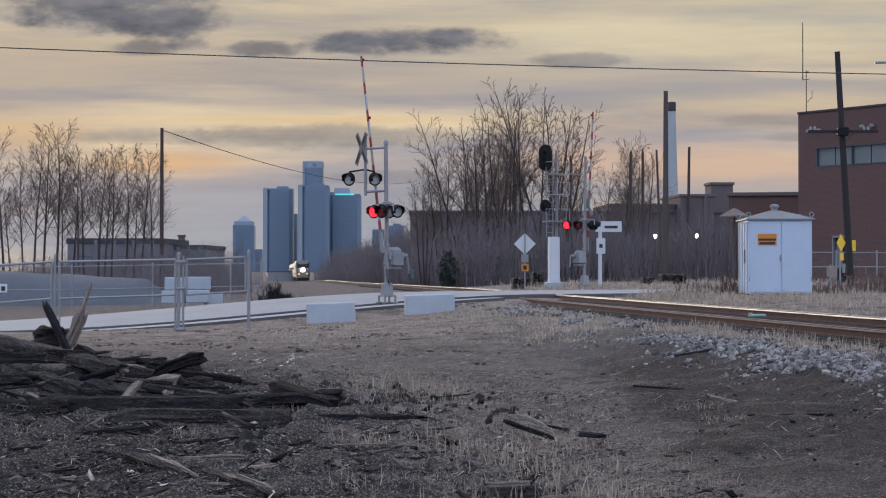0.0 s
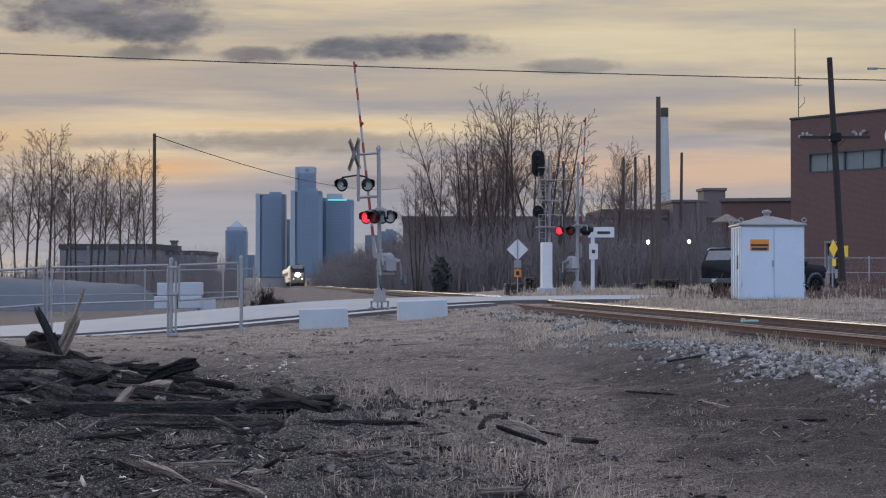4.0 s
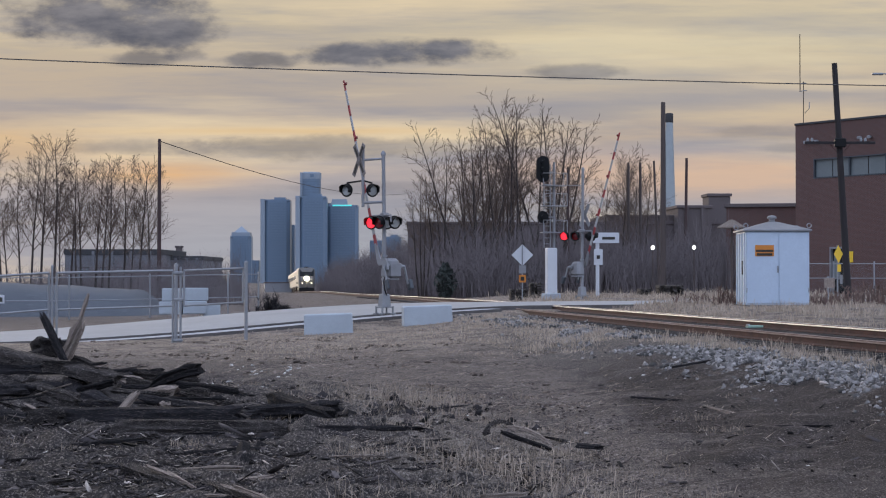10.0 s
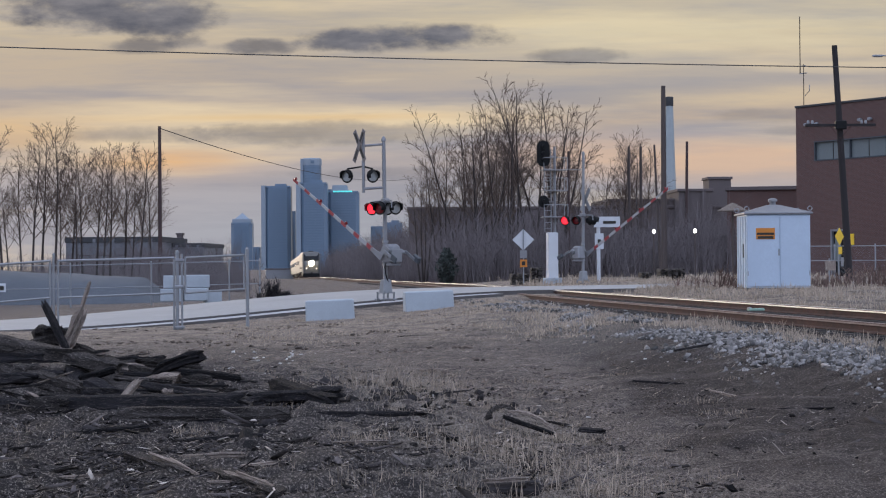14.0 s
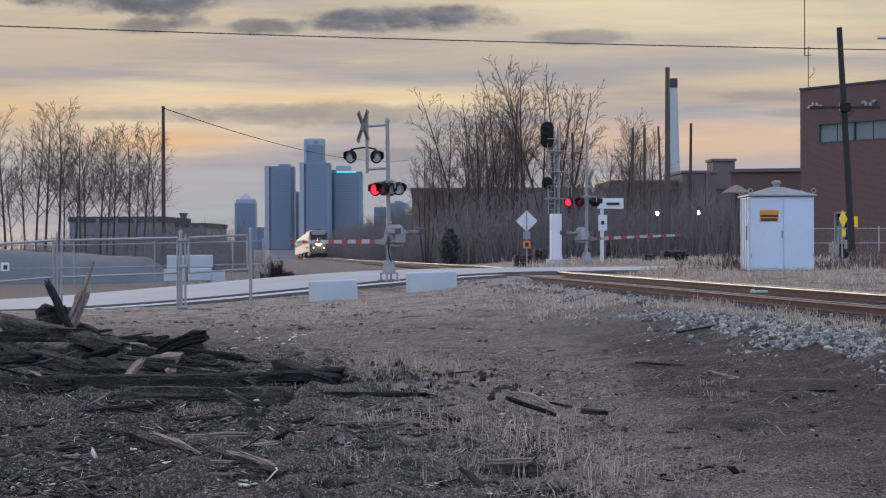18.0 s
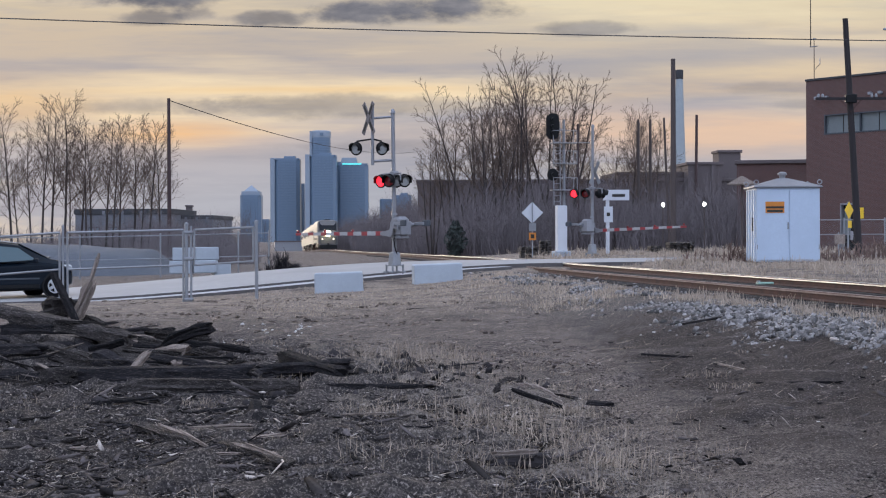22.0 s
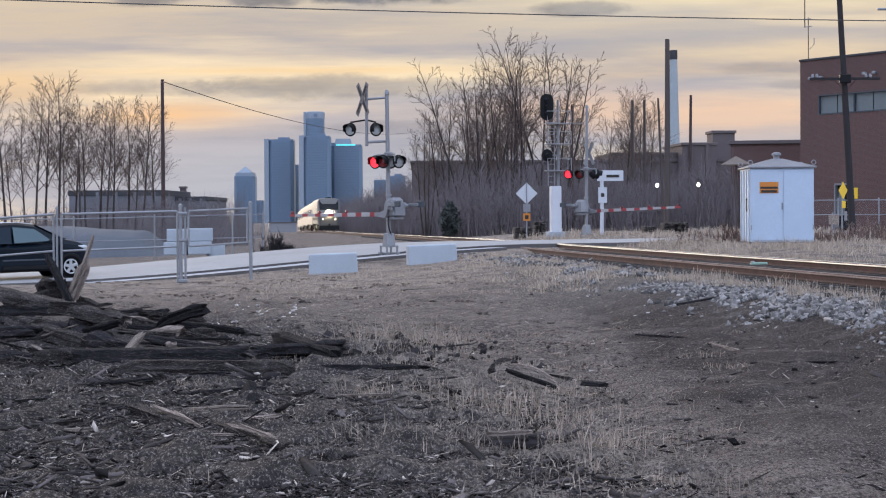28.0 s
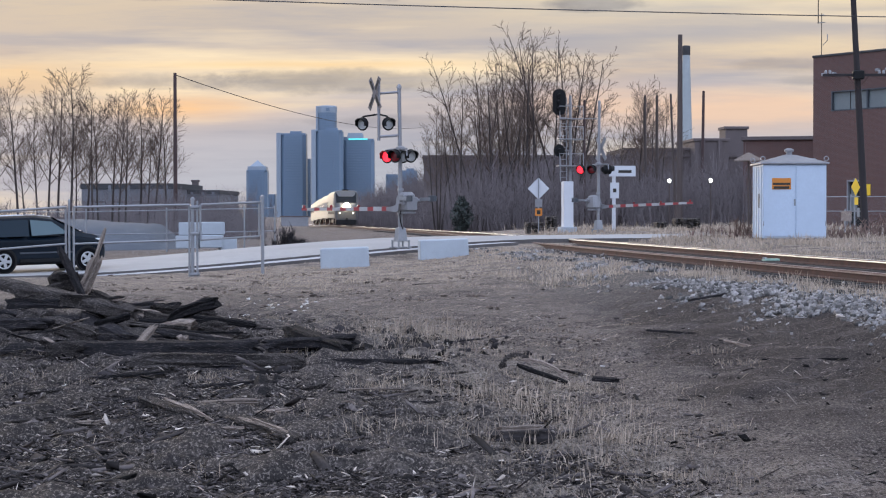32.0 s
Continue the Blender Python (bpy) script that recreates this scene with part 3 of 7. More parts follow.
    col = blend(math_n("MULTIPLY", rng(bits, 0.55, 0.62), 0.75), col, (0.40, 0.345, 0.310))
    col = blend(math_n("MULTIPLY", rng(bits, 0.47, 0.39), 0.90), col, (0.022, 0.018, 0.019))
    # darker damp earth between the wheel track and the ballast
    across = math_n("ADD", math_n("SUBTRACT", px, math_n("MULTIPLY", py, 0.02)), math_n("MULTIPLY", wob, 0.4))
    wet = math_n("MULTIPLY", math_n("MULTIPLY", rng(across, 1.7, 2.4), rng(py, 36, 29)), rng(math_n("ADD", py, math_n("MULTIPLY", wob, 1.5)), 11.5, 15.5))
    wet = math_n("MULTIPLY", wet, rng(tex(0.8, 7, (0.6, 1.2, 1), 0.66), 0.32, 0.48))
    col = blend(math_n("MULTIPLY", wet, 0.90), col, (0.042, 0.032, 0.030))
    col = blend(math_n("MULTIPLY", rng(grit, 0.57, 0.66), 0.7), col, (0.46, 0.40, 0.36))
    col = blend(math_n("MULTIPLY", rng(grit, 0.46, 0.37), 0.7), col, (0.040, 0.033, 0.032))
    nt.links.new(col, b.inputs["Base Color"])
    bp = nt.nodes.new("ShaderNodeBump")
    bp.inputs["Strength"].default_value, bp.inputs["Distance"].default_value = 1.0, 0.05
    nt.links.new(math_n("ADD", math_n("ADD", math_n("MULTIPLY", small, 1.2), math_n("MULTIPLY", bits, 1.2)), grit), bp.inputs["Height"])
    nt.links.new(bp.outputs[0], b.inputs["Normal"])
    return m


DIRT_GROUND = ground_material()
make_ground()


def ribbon(name, ss, ws, height, material, label, thick=0.25, s_to_xy=None, category="road"):
    """A strip of paving with a crown, thick edges and its own top."""
    verts, n = [], len(ws)
    for s in ss:
        for w in ws:
            x, y = s_to_xy(s, w)
            verts.append((x, y, height(s, w)))
    top = len(verts)
    faces = []
    for i in range(len(ss) - 1):
        for j in range(n - 1):
            faces.append((i * n + j, i * n + j + 1, (i + 1) * n + j + 1, (i + 1) * n + j))
    for edge in (0, n - 1):
        k = len(verts)
        for i in range(len(ss)):
            x, y, z = verts[i * n + edge]
            verts.append((x, y, z - thick))
        for i in range(len(ss) - 1):
            faces.append((i * n + edge, (i + 1) * n + edge, k + i + 1, k + i))
    g = Geo()
    g.v, g.f = verts, faces
    ob = part(name, g, material, smooth=True)
    ob.data.materials.append(EDGEDARK)
    tops = (len(ss) - 1) * (n - 1)
    ob.data.polygons.foreach_set("material_index", [0 if i < tops else 1 for i in range(len(ob.data.polygons))])
    return tagged(ob, label, category, kind="structure")


def road_xy(s, w):
    return ROAD_MID[0] + ROAD_DIR[0] * s - ROAD_DIR[1] * w, ROAD_MID[1] + ROAD_DIR[1] * s + ROAD_DIR[0] * w


# slab sides are drawn darker than their tops
EDGEDARK = mat("dark_slab_edge", (0.15, 0.14, 0.14), (0.085, 0.075, 0.072), 0.95, scale=1.2, fine=14, bump=0.4)
RS = spaced([(-70, 3), (-15, 0.6), (30, 4), (130, 1)])
ribbon("road", RS, [-4.1, -2.1, 0, 2.1, 4.1], lambda s, w: road_z(s) + 0.05 - 0.004 * w * w, ROAD, "worn pale grey two-lane road over a railway hump", s_to_xy=road_xy)
KERB = mat("road_edge_concrete", (0.42, 0.42, 0.44), (0.30, 0.30, 0.32), 0.9, scale=0.8, fine=12, bump=0.3)
ribbon("kerb", spaced([(-40, 2), (-12, 0.6), (6.5, 1)]), [-5.35, -5.1, -4.7, -4.12], lambda s, w: road_z(s) - 0.085 + (0.02 if w < -4.6 else 0.0), KERB,
       "low broken concrete road shoulder", thick=0.3, s_to_xy=road_xy, category="kerb")


def track_frame(y, off, dz=0.0):
    """A place beside the centre line; the right rail stands a little higher."""
    sl = track_slope(y)
    L = math.sqrt(1 + sl * sl)
    return track_x(y) + off / L, y - off * sl / L, track_z(y) + dz + (0.055 if off > 0 else 0.05) * off / 0.75 * (1 - sstep(70, 110, y))


RAIL_SECTION = [(-0.07, -0.17), (0.07, -0.17), (0.07, -0.155), (0.012, -0.135), (0.012, -0.045), (0.036, -0.03), (0.036, -0.004), (0.03, 0.0),
                (-0.03, 0.0), (-0.036, -0.004), (-0.036, -0.03), (-0.012, -0.045), (-0.012, -0.135), (-0.07, -0.155)]


def make_track():
    railway = thing("railway_track", pose(0, 0, 0), "single rusty railway track on weathered wooden ties", "railway track", kind="structure")
    ys = list(spaced([(-30, 6), (16, 2), (90, 6), (260, 20), (620, 1)]))
    for side, lab in ((-0.75, "dull rusty rail"), (0.75, "rusty rail with a polished head")):
        rings = [[track_frame(y, side + a, b) for a, b in RAIL_SECTION] for y in ys]
        rail = part("rail", Geo().loft(rings), RUST, railway, lab)
        head = [[track_frame(y, side + a, b) for a, b in ((-0.038, -0.040), (0.038, -0.040), (0.038, -0.014), (0.022, 0.004), (-0.022, 0.004), (-0.038, -0.014))] for y in ys]
        part("rail_head", Geo().loft(head), RAILTOP if side > 0 else RAILDULL, rail, "worn running surface")
    tie = Geo().box((0, 0, 0), (2.6, 0.23, 0.18), 0.015).mesh("tie")
    tie.materials.append(TIE)
    rnd = random.Random(4)
    for i in range(230):
        y = 14 + i * 0.54
        if abs(road_sw(track_x(y), y)[1]) < 4.6:
            continue
        x, yy, z = track_frame(y, 0, -0.255)
        part("tie", tie, TIE, railway, m=pose(x + rnd.uniform(-0.05, 0.05), yy, z, 0, -4 if y < 75 else 0, math.degrees(math.atan(-track_slope(y))) * -1 + rnd.uniform(-2, 2)))
    return railway


make_track()


BOX8 = np.array([(-1, -1, -1), (1, -1, -1), (1, 1, -1), (-1, 1, -1), (-1, -1, 1), (1, -1, 1), (1, 1, 1), (-1, 1, 1)]) / 2
BOXF = np.array([(3, 2, 1, 0), (4, 5, 6, 7), (0, 1, 5, 4), (1, 2, 6, 5), (2, 3, 7, 6), (3, 0, 4, 7)])


def lumps(name, P, size, material, label, category, rs, lift=0.3, squash=(0.6, 1.1), flat=1.0):
    """Angular stones or clods: jittered blocks turned every way."""
    n = len(P)
    V = BOX8[None] * rs.uniform(0.55, 1.25, (n, 8, 3)) * rs.uniform(*squash, (n, 1, 3)) * size[:, None, None] * 2
    for k in range(3):
        a = rs.uniform(0, 6.283, n)
        c, s = np.cos(a)[:, None], np.sin(a)[:, None]
        i, j = (k + 1) % 3, (k + 2) % 3
        W = V.copy()
        W[..., i], W[..., j] = V[..., i] * c - V[..., j] * s, V[..., i] * s + V[..., j] * c
        V = W
    V[..., 2] *= flat
    Z = ground_z(P[:, 0], P[:, 1]) + size * lift
    V = V + np.stack([P[:, 0], P[:, 1], Z], -1)[:, None]
    F = (BOXF[None] + 8 * np.arange(n)[:, None, None]).reshape(-1, 4)
    tagged(new(name, fast_mesh(name, V.reshape(-1, 3), F, material)), label, category, kind="stuff")


def scatter_stones():
    """Crushed stone along the shoulders of the track, coarser near the dirt."""
    rs = np.random.RandomState(3)
    spots = []
    while len(spots) < 22000:
        y = 15 + 43 * rs.rand() ** 1.6
        off = rs.choice([rs.uniform(-1.6, 1.4), rs.normal(-2.55, 0.36), rs.normal(-2.9, 0.45)], p=[0.04, 0.66, 0.30])
        x, yy, _ = track_frame(y, off)
        if abs(road_sw(x, yy)[1]) < 5.2:
            continue
        if noise.noise((x * 0.9, yy * 0.35, 3)) < (-0.22 if y < 32 else 0.05) and off < -1.7:
            continue
        spots.append((x, yy))
    P = np.array(spots)
    size = rs.lognormal(-3.86, 0.40, len(P)).clip(0.009, 0.050)
    lumps("ballast", P, size, STONE, "loose grey crushed stone beside the rails", "ballast", rs, 0.55)


def scatter_soil():
    """Crumbs and clods of soil over the bare ground."""
    rs = np.random.RandomState(13)
    d = 9.5 + 17 * rs.rand(16000) ** 1.2
    x = rs.uniform(-0.29, 0.29, 16000) * d
    ok = np.abs(x - track_x(d)) > 2.0
    P = np.stack([x, d], -1)[ok]
    lumps("soil_crumbs", P, rs.lognormal(-4.6, 0.5, len(P)).clip(0.004, 0.014), CRUMB, "crumbs of brown soil on the ground", "soil", rs, 0.1, flat=0.55)
    # turned soil round the heap
    d = 9.3 + 19 * rs.rand(90000) ** 1.25
    x = rs.uniform(-0.29, 0.16, 90000) * d
    thick = np.array([noise.noise((a * 0.9, b * 0.6, 27.0)) for a, b in zip(x, d)])
    ok = (x + 0.0043 * d * d - 1.83 < -0.1 + 1.3 * thick) & (thick > -0.35)
    P = np.stack([x, d], -1)[ok]
    lumps("soil_clods", P, rs.lognormal(-4.65, 0.6, len(P)).clip(0.004, 0.036), CLOD, "dark clods of turned soil and rotten wood", "soil", rs, 0.1, (0.4, 1.4), 0.5)
    c = rs.normal((-1.7, 21.2), (0.9, 1.5), (1500, 2))
    lumps("soil_clods", c, rs.lognormal(-3.5, 0.45, 1500).clip(0.01, 0.09), BLACKSOIL, "black clods and roots round a hollow", "soil", rs, 0.3)
    # turf clods over the verge
    n = 6200
    d = rs.uniform(24, 50, n)
    x = rs.uniform(-0.27, 0.16, n) * d
    keep = np.array([noise.noise((a * 0.7, b * 0.35, 17.0)) + 0.5 * noise.noise((a * 2.1, b * 0.8, 19.0)) for a, b in zip(x, d)]) > 0.10
    keep &= np.abs(road_sw(x, d)[1]) > 5.6
    P = np.stack([x, d], -1)[keep]
    lumps("turf_clods", P, rs.lognormal(-3.75, 0.5, len(P)).clip(0.010, 0.045), TURF, "brown turf clods over the verge", "soil", rs, -0.05, (0.5, 1.5), 0.5)


def scatter_bits():
    """Pale bits of stone and litter on the dirt, thickest behind the heap."""
    rs = np.random.RandomState(71)
    d = np.concatenate([rs.uniform(26, 34, 70), rs.uniform(11, 30, 45)])
    b = np.concatenate([rs.uniform(350, 560, 70), rs.uniform(0, 1560, 45)])
    P = np.stack([(b - 784) / 3000 * d, d], -1)
    lumps("pale_bits", P, rs.lognormal(-4.1, 0.4, len(P)).clip(0.008, 0.028), PALEBIT, "pale bits of stone and litter on dirt", "rubble", rs, 0.5, (0.4, 1.5), 0.6)


PALEBIT = mat("pale_bits", (0.72, 0.70, 0.68), (0.50, 0.48, 0.46), 0.8, scale=6, fine=50, bump=0.2, island=0.3)
scatter_bits()
CRUMB = mat("soil_crumb", (0.160, 0.130, 0.115), (0.085, 0.068, 0.062), 0.95, scale=2, fine=30, bump=0.3, island=0.65, spec=0.2)
TURF = mat("turf_clod", (0.23, 0.182, 0.148), (0.11, 0.086, 0.074), 0.95, scale=3, fine=25, bump=0.6, island=0.6, spec=0.2)
CLOD = mat("dark_soil", (0.075, 0.065, 0.064), (0.032, 0.028, 0.029), 0.95, scale=3, fine=25, bump=0.6, island=0.95, spec=0.2)
BLACKSOIL = mat("black_soil", (0.050, 0.043, 0.043), (0.022, 0.019, 0.020), 0.95, scale=3, fine=25, bump=0.6, island=0.8, spec=0.2)
scatter_stones()
scatter_soil()

def side(b, d):
    """Sideways place at distance d on the sight line b; b = 784 runs along y, a unit is a third of a milliradian."""
    return (b - 784) / 3000.0 * d


# ---- skyline, about 3.4 km away ----
def ring(cx, cy, r, z, n=24):
    return [(cx + r * math.cos(2 * math.pi * k / n), cy + r * math.sin(2 * math.pi * k / n), z) for k in range(n)]


def floors(g, w, d, z0, z1, step, proud=0.5):
    """Storey bands, proud of a shaft."""
    z = z0
    while z < z1:
        g.box((0, 0, z), (w + proud, d + proud, step * 0.35))
        z += step
    return g


def block_tower(x, y, w, d, h, label, pale=0.0, crown=None):
    base = -3.0
    t = thing("tower", pose(x, y, base), label, "skyscraper", "city skyline")
    c = min(w, d) * 0.16
    plan = [(-w / 2 + c, -d / 2), (w / 2 - c, -d / 2), (w / 2, -d / 2 + c), (w / 2, d / 2 - c), (w / 2 - c, d / 2), (-w / 2 + c, d / 2), (-w / 2, d / 2 - c), (-w / 2, -d / 2 + c)]
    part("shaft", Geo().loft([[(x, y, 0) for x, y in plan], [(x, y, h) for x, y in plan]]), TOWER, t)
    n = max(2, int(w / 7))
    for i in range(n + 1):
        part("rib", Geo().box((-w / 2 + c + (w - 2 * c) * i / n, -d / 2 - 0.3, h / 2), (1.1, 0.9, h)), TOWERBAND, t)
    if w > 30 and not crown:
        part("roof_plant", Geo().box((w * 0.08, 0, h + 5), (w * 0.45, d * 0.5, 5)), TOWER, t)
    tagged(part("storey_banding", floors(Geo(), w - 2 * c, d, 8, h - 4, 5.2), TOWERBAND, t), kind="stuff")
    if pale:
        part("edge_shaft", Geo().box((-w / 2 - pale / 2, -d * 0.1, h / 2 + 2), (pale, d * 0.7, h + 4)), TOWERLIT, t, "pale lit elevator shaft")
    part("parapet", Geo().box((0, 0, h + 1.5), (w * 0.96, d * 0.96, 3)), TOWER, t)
    if crown == "pyramid":
        g = Geo().box((0, 0, h + 6), (w * 0.86, d * 0.86, 9)).box((0, 0, h + 17), (w * 0.7, d * 0.7, 14), taper=(0.06, 0.06))
        part("crown", g, TOWERLIT, t, "pale stepped pyramid roof")
    if crown == "shoulder":
        part("crown", Geo().box((-w * 0.1, 0, h + 9), (w * 0.5, d * 0.7, 16), taper=(0.8, 0.8)), TOWER, t)
    if crown == "teal":
        part("crown", Geo().box((-w * 0.12, 0, h + 8), (w * 0.55, d * 0.7, 14), taper=(0.85, 0.9)), TOWERLIT, t)
        part("sign_light", Geo().box((-w * 0.02, -d / 2 - 1.5, h + 2), (w * 0.62, 1.5, 3.2)), TEAL, t, "glowing teal roof sign")
    return t


# storey bands carry the same painted haze as the shafts
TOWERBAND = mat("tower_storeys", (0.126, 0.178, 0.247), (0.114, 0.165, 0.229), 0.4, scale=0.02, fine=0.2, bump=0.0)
Y0 = 3400.0
K = Y0 / 3000.0
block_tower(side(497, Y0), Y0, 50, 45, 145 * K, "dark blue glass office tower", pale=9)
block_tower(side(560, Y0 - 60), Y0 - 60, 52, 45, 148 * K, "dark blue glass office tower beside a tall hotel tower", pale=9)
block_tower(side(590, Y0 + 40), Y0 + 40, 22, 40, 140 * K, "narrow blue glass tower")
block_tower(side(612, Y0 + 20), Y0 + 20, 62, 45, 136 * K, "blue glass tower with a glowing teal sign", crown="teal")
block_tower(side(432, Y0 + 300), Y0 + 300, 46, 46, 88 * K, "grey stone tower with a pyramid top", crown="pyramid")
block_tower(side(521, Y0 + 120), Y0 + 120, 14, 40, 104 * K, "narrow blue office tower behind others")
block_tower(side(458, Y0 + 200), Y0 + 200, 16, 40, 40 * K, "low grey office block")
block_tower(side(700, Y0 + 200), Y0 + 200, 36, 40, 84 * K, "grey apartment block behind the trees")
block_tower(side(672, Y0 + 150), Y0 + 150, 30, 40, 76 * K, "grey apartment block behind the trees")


def hotel_tower():
    t = thing("tower", pose(side(555, Y0), Y0, -3), "tall round blue glass hotel tower", "skyscraper", "city skyline")
    h = 194 * K
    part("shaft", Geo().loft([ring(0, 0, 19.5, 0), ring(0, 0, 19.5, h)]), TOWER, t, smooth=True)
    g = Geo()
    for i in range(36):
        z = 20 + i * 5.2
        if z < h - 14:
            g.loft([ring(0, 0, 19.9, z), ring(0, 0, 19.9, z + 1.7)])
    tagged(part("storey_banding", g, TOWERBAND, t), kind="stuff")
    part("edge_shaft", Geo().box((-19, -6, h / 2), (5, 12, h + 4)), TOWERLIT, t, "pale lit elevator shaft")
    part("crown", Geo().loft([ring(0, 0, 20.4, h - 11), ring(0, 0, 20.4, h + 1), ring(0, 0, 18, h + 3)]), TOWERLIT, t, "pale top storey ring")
    part("logo_panel", Geo().box((3, -20.6, h - 5), (7, 0.8, 6)), TOWERBAND, t)


hotel_tower()

# ---- tall stack and low works behind the brush ----
stack = thing("chimney_stack", pose(82.5, 610, -1), "tall tapered pale smokestack", "chimney")
part("shaft", Geo().lathe([(3.0, 0), (1.3, 60)], 20), PALESTACK, stack, smooth=True)
part("cap", Geo().lathe([(1.3, 59.8), (1.42, 60), (1.42, 63), (1.2, 63.2)], 20), ROOFDARK, stack, "dark stack rim", True)


def wall_block(name, cx, cy, w, d, h, rz, material, label, roof=BRICKDARK, z=None, bays=0, win=None, category="building", eaves=0.28):
    z = gz(cx, cy) - 0.4 if z is None else z
    t = thing(name, pose(cx, cy, z, 0, 0, rz), label, category)
    part("wall", Geo().box((0, 0, h / 2), (w, d, h)), material, t)
    part("roof", Geo().box((0, 0, h + 0.28 - eaves / 2), (w + 0.3, d + 0.3, eaves), 0.03), roof, t, "dark flat roof edge")
    for i in range(bays):
        x = -w / 2 + (i + 0.5) * w / bays
        part("pilaster", Geo().box((x, -d / 2 - 0.1, h / 2), (0.4, 0.2, h)), material, t)
        if win:
            wn_ = part("window", Geo().box((x + w / bays / 2, -d / 2 - 0.02, win[0]), (w / bays * 0.6, 0.1, win[1]), 0.02), ROOFDARK, t)
            part("pane", Geo().box((x + w / bays / 2, -d / 2 - 0.075, win[0]), (w / bays * 0.52, 0.02, win[1] * 0.84)), win[2], wn_)
    return t


HALLWALL = mat("hall_wall", (0.221, 0.227, 0.247), (0.117, 0.117, 0.13), 0.9, scale=0.3, fine=4, bump=0.1)
# long dark works building behind the thicket
wall_block("factory", 24.5, 185, 56, 24, 7.6, 0.8, BRICKDARK, "long low sooty brick factory behind brush", bays=14)
wall_block("factory_wing", 25.4, 176, 3.4, 10, 9.1, 3, BRICKDARK, "taller sooty brick bay of a factory", bays=2)
wall_block("factory_wing", 20.6, 179, 7.6, 12, 8.25, 3, BRICKDARK, "low second tier on a sooty factory", bays=3)
wall_block("roof_house", 29.0, 178, 2.3, 3, 10.6, 3, BRICKDARK, "small dark rooftop plant room")
# industrial hall on the far side, seen through the bare trees
wall_block("industrial_hall", -47.1, 255, 13.8, 20, 6.7, -2, HALLWALL, "low grey industrial hall with a dark flat roof", bays=5, win=(3.2, 2.4, WINDOW), roof=ROOFDARK, eaves=0.8)
wall_block("industrial_hall", -38.4, 262, 6.4, 18, 5.9, -2, HALLWALL, "lower wing of a grey industrial hall", bays=4, roof=ROOFDARK, eaves=0.6)
wall_block("roof_vent", -40.4, 262, 0.9, 0.9, 7.6, 0, BRICKDARK, "small dark vent on an industrial roof", category="vent")
wall_block("trailer", -38.5, 402, 6.5, 2.6, 2.2, 8, ALU, "grey box trailer far down the line", z=-1.0, category="trailer")

# ---- brick office on the right ----
BRICK_M = pose(23.5, 112.0, 0.7, 0, 0, -54.4)


def brick_office():
    t = thing("brick_building", BRICK_M, "three-storey red-brown brick building with a ribbon window", "building")
    w, h = 26.0, 11.3
    # front wall in courses round the ribbon window and the door
    wz0, wz1 = 7.7, 9.0
    for x0, x1, z0, z1 in ((0, w, 0, 0.0), (0, 1.55, 0, h), (1.55, w, wz1, h), (1.55, w, 3.2, wz0), (1.55, 2.9, 0, 3.2), (4.2, w, 0, 3.2)):
        if z1 > z0:
            part("wall", Geo().box(((x0 + x1) / 2, 0.2, (z0 + z1) / 2), (x1 - x0, 0.4, z1 - z0)), BRICK_WALL, t)
    for c, q in (((0.2, 9.2, h / 2), (0.4, 17.6, h)), ((w / 2, 17.8, h / 2), (w, 0.4, h)), ((w - 0.2, 9, h / 2), (0.4, 17.2, h))):
        part("wall", Geo().box(c, q), BRICK_WALL, t)
    part("roof", Geo().box((w / 2, 9, h - 0.25), (w - 0.8, 17.2, 0.3)), ROOFDARK, t)
    part("coping", Geo().box((w / 2, 0.2, h + 0.06), (w + 0.1, 0.55, 0.14), 0.02).box((0.2, 9.3, h + 0.06), (0.55, 17.6, 0.14), 0.02), ROOFDARK, t, "dark metal coping")
    for i in range(8):
        x = 1.55 + i * 2.95
        win = part("window", Geo().box((x + 1.45, 0.12, wz0 + 0.04), (2.9, 0.3, 0.08)).box((x + 1.45, 0.12, wz1 - 0.04), (2.9, 0.3, 0.08))
                   .box((x + 0.04, 0.12, (wz0 + wz1) / 2), (0.08, 0.24, 1.3)), TRIMGREY, t, "dark grey metal window frame")
        for k in range(2):
            part("pane", Geo().box((x + 0.75 + k * 1.45, 0.2, (wz0 + wz1) / 2), (1.38, 0.03, 1.2)), FROST, win)
    door = part("door", Geo().box((3.55, 0.25, 1.55), (1.25, 0.08, 3.1), 0.01), BLACK, t, "dark door with a pale frame")
    part("door_frame", Geo().box((2.95, 0.1, 1.6), (0.1, 0.24, 3.2)).box((4.15, 0.1, 1.6), (0.1, 0.24, 3.2)).box((3.55, 0.1, 3.15), (1.3, 0.24, 0.12)), ALU, door)
    part("door_pane", Geo().box((3.35, 0.19, 2.0), (0.5, 0.03, 1.7)), FROST, door)
    part("notice", Geo().box((4.62, -0.03, 2.55), (0.5, 0.03, 0.7)), YELLOW, t, "small yellow notice")
    for x in (1.1, 2.0, 5.6, 6.4):
        part("flood_light", Geo().box((x, -0.25, h - 1.2), (0.26, 0.26, 0.20), 0.04).box((x, -0.05, h - 1.2), (0.08, 0.2, 0.08)), GALV, t, "small grey flood light")
    part("dish", Geo().lathe([(0.05, 0), (0.35, 0.03), (0.6, 0.16), (0.62, 0.18), (0.33, 0.06)], 20, pose(9.0, -0.5, h - 1.6, 80, 0, 0)), WHITE, t, "round white dish", True)
    return t


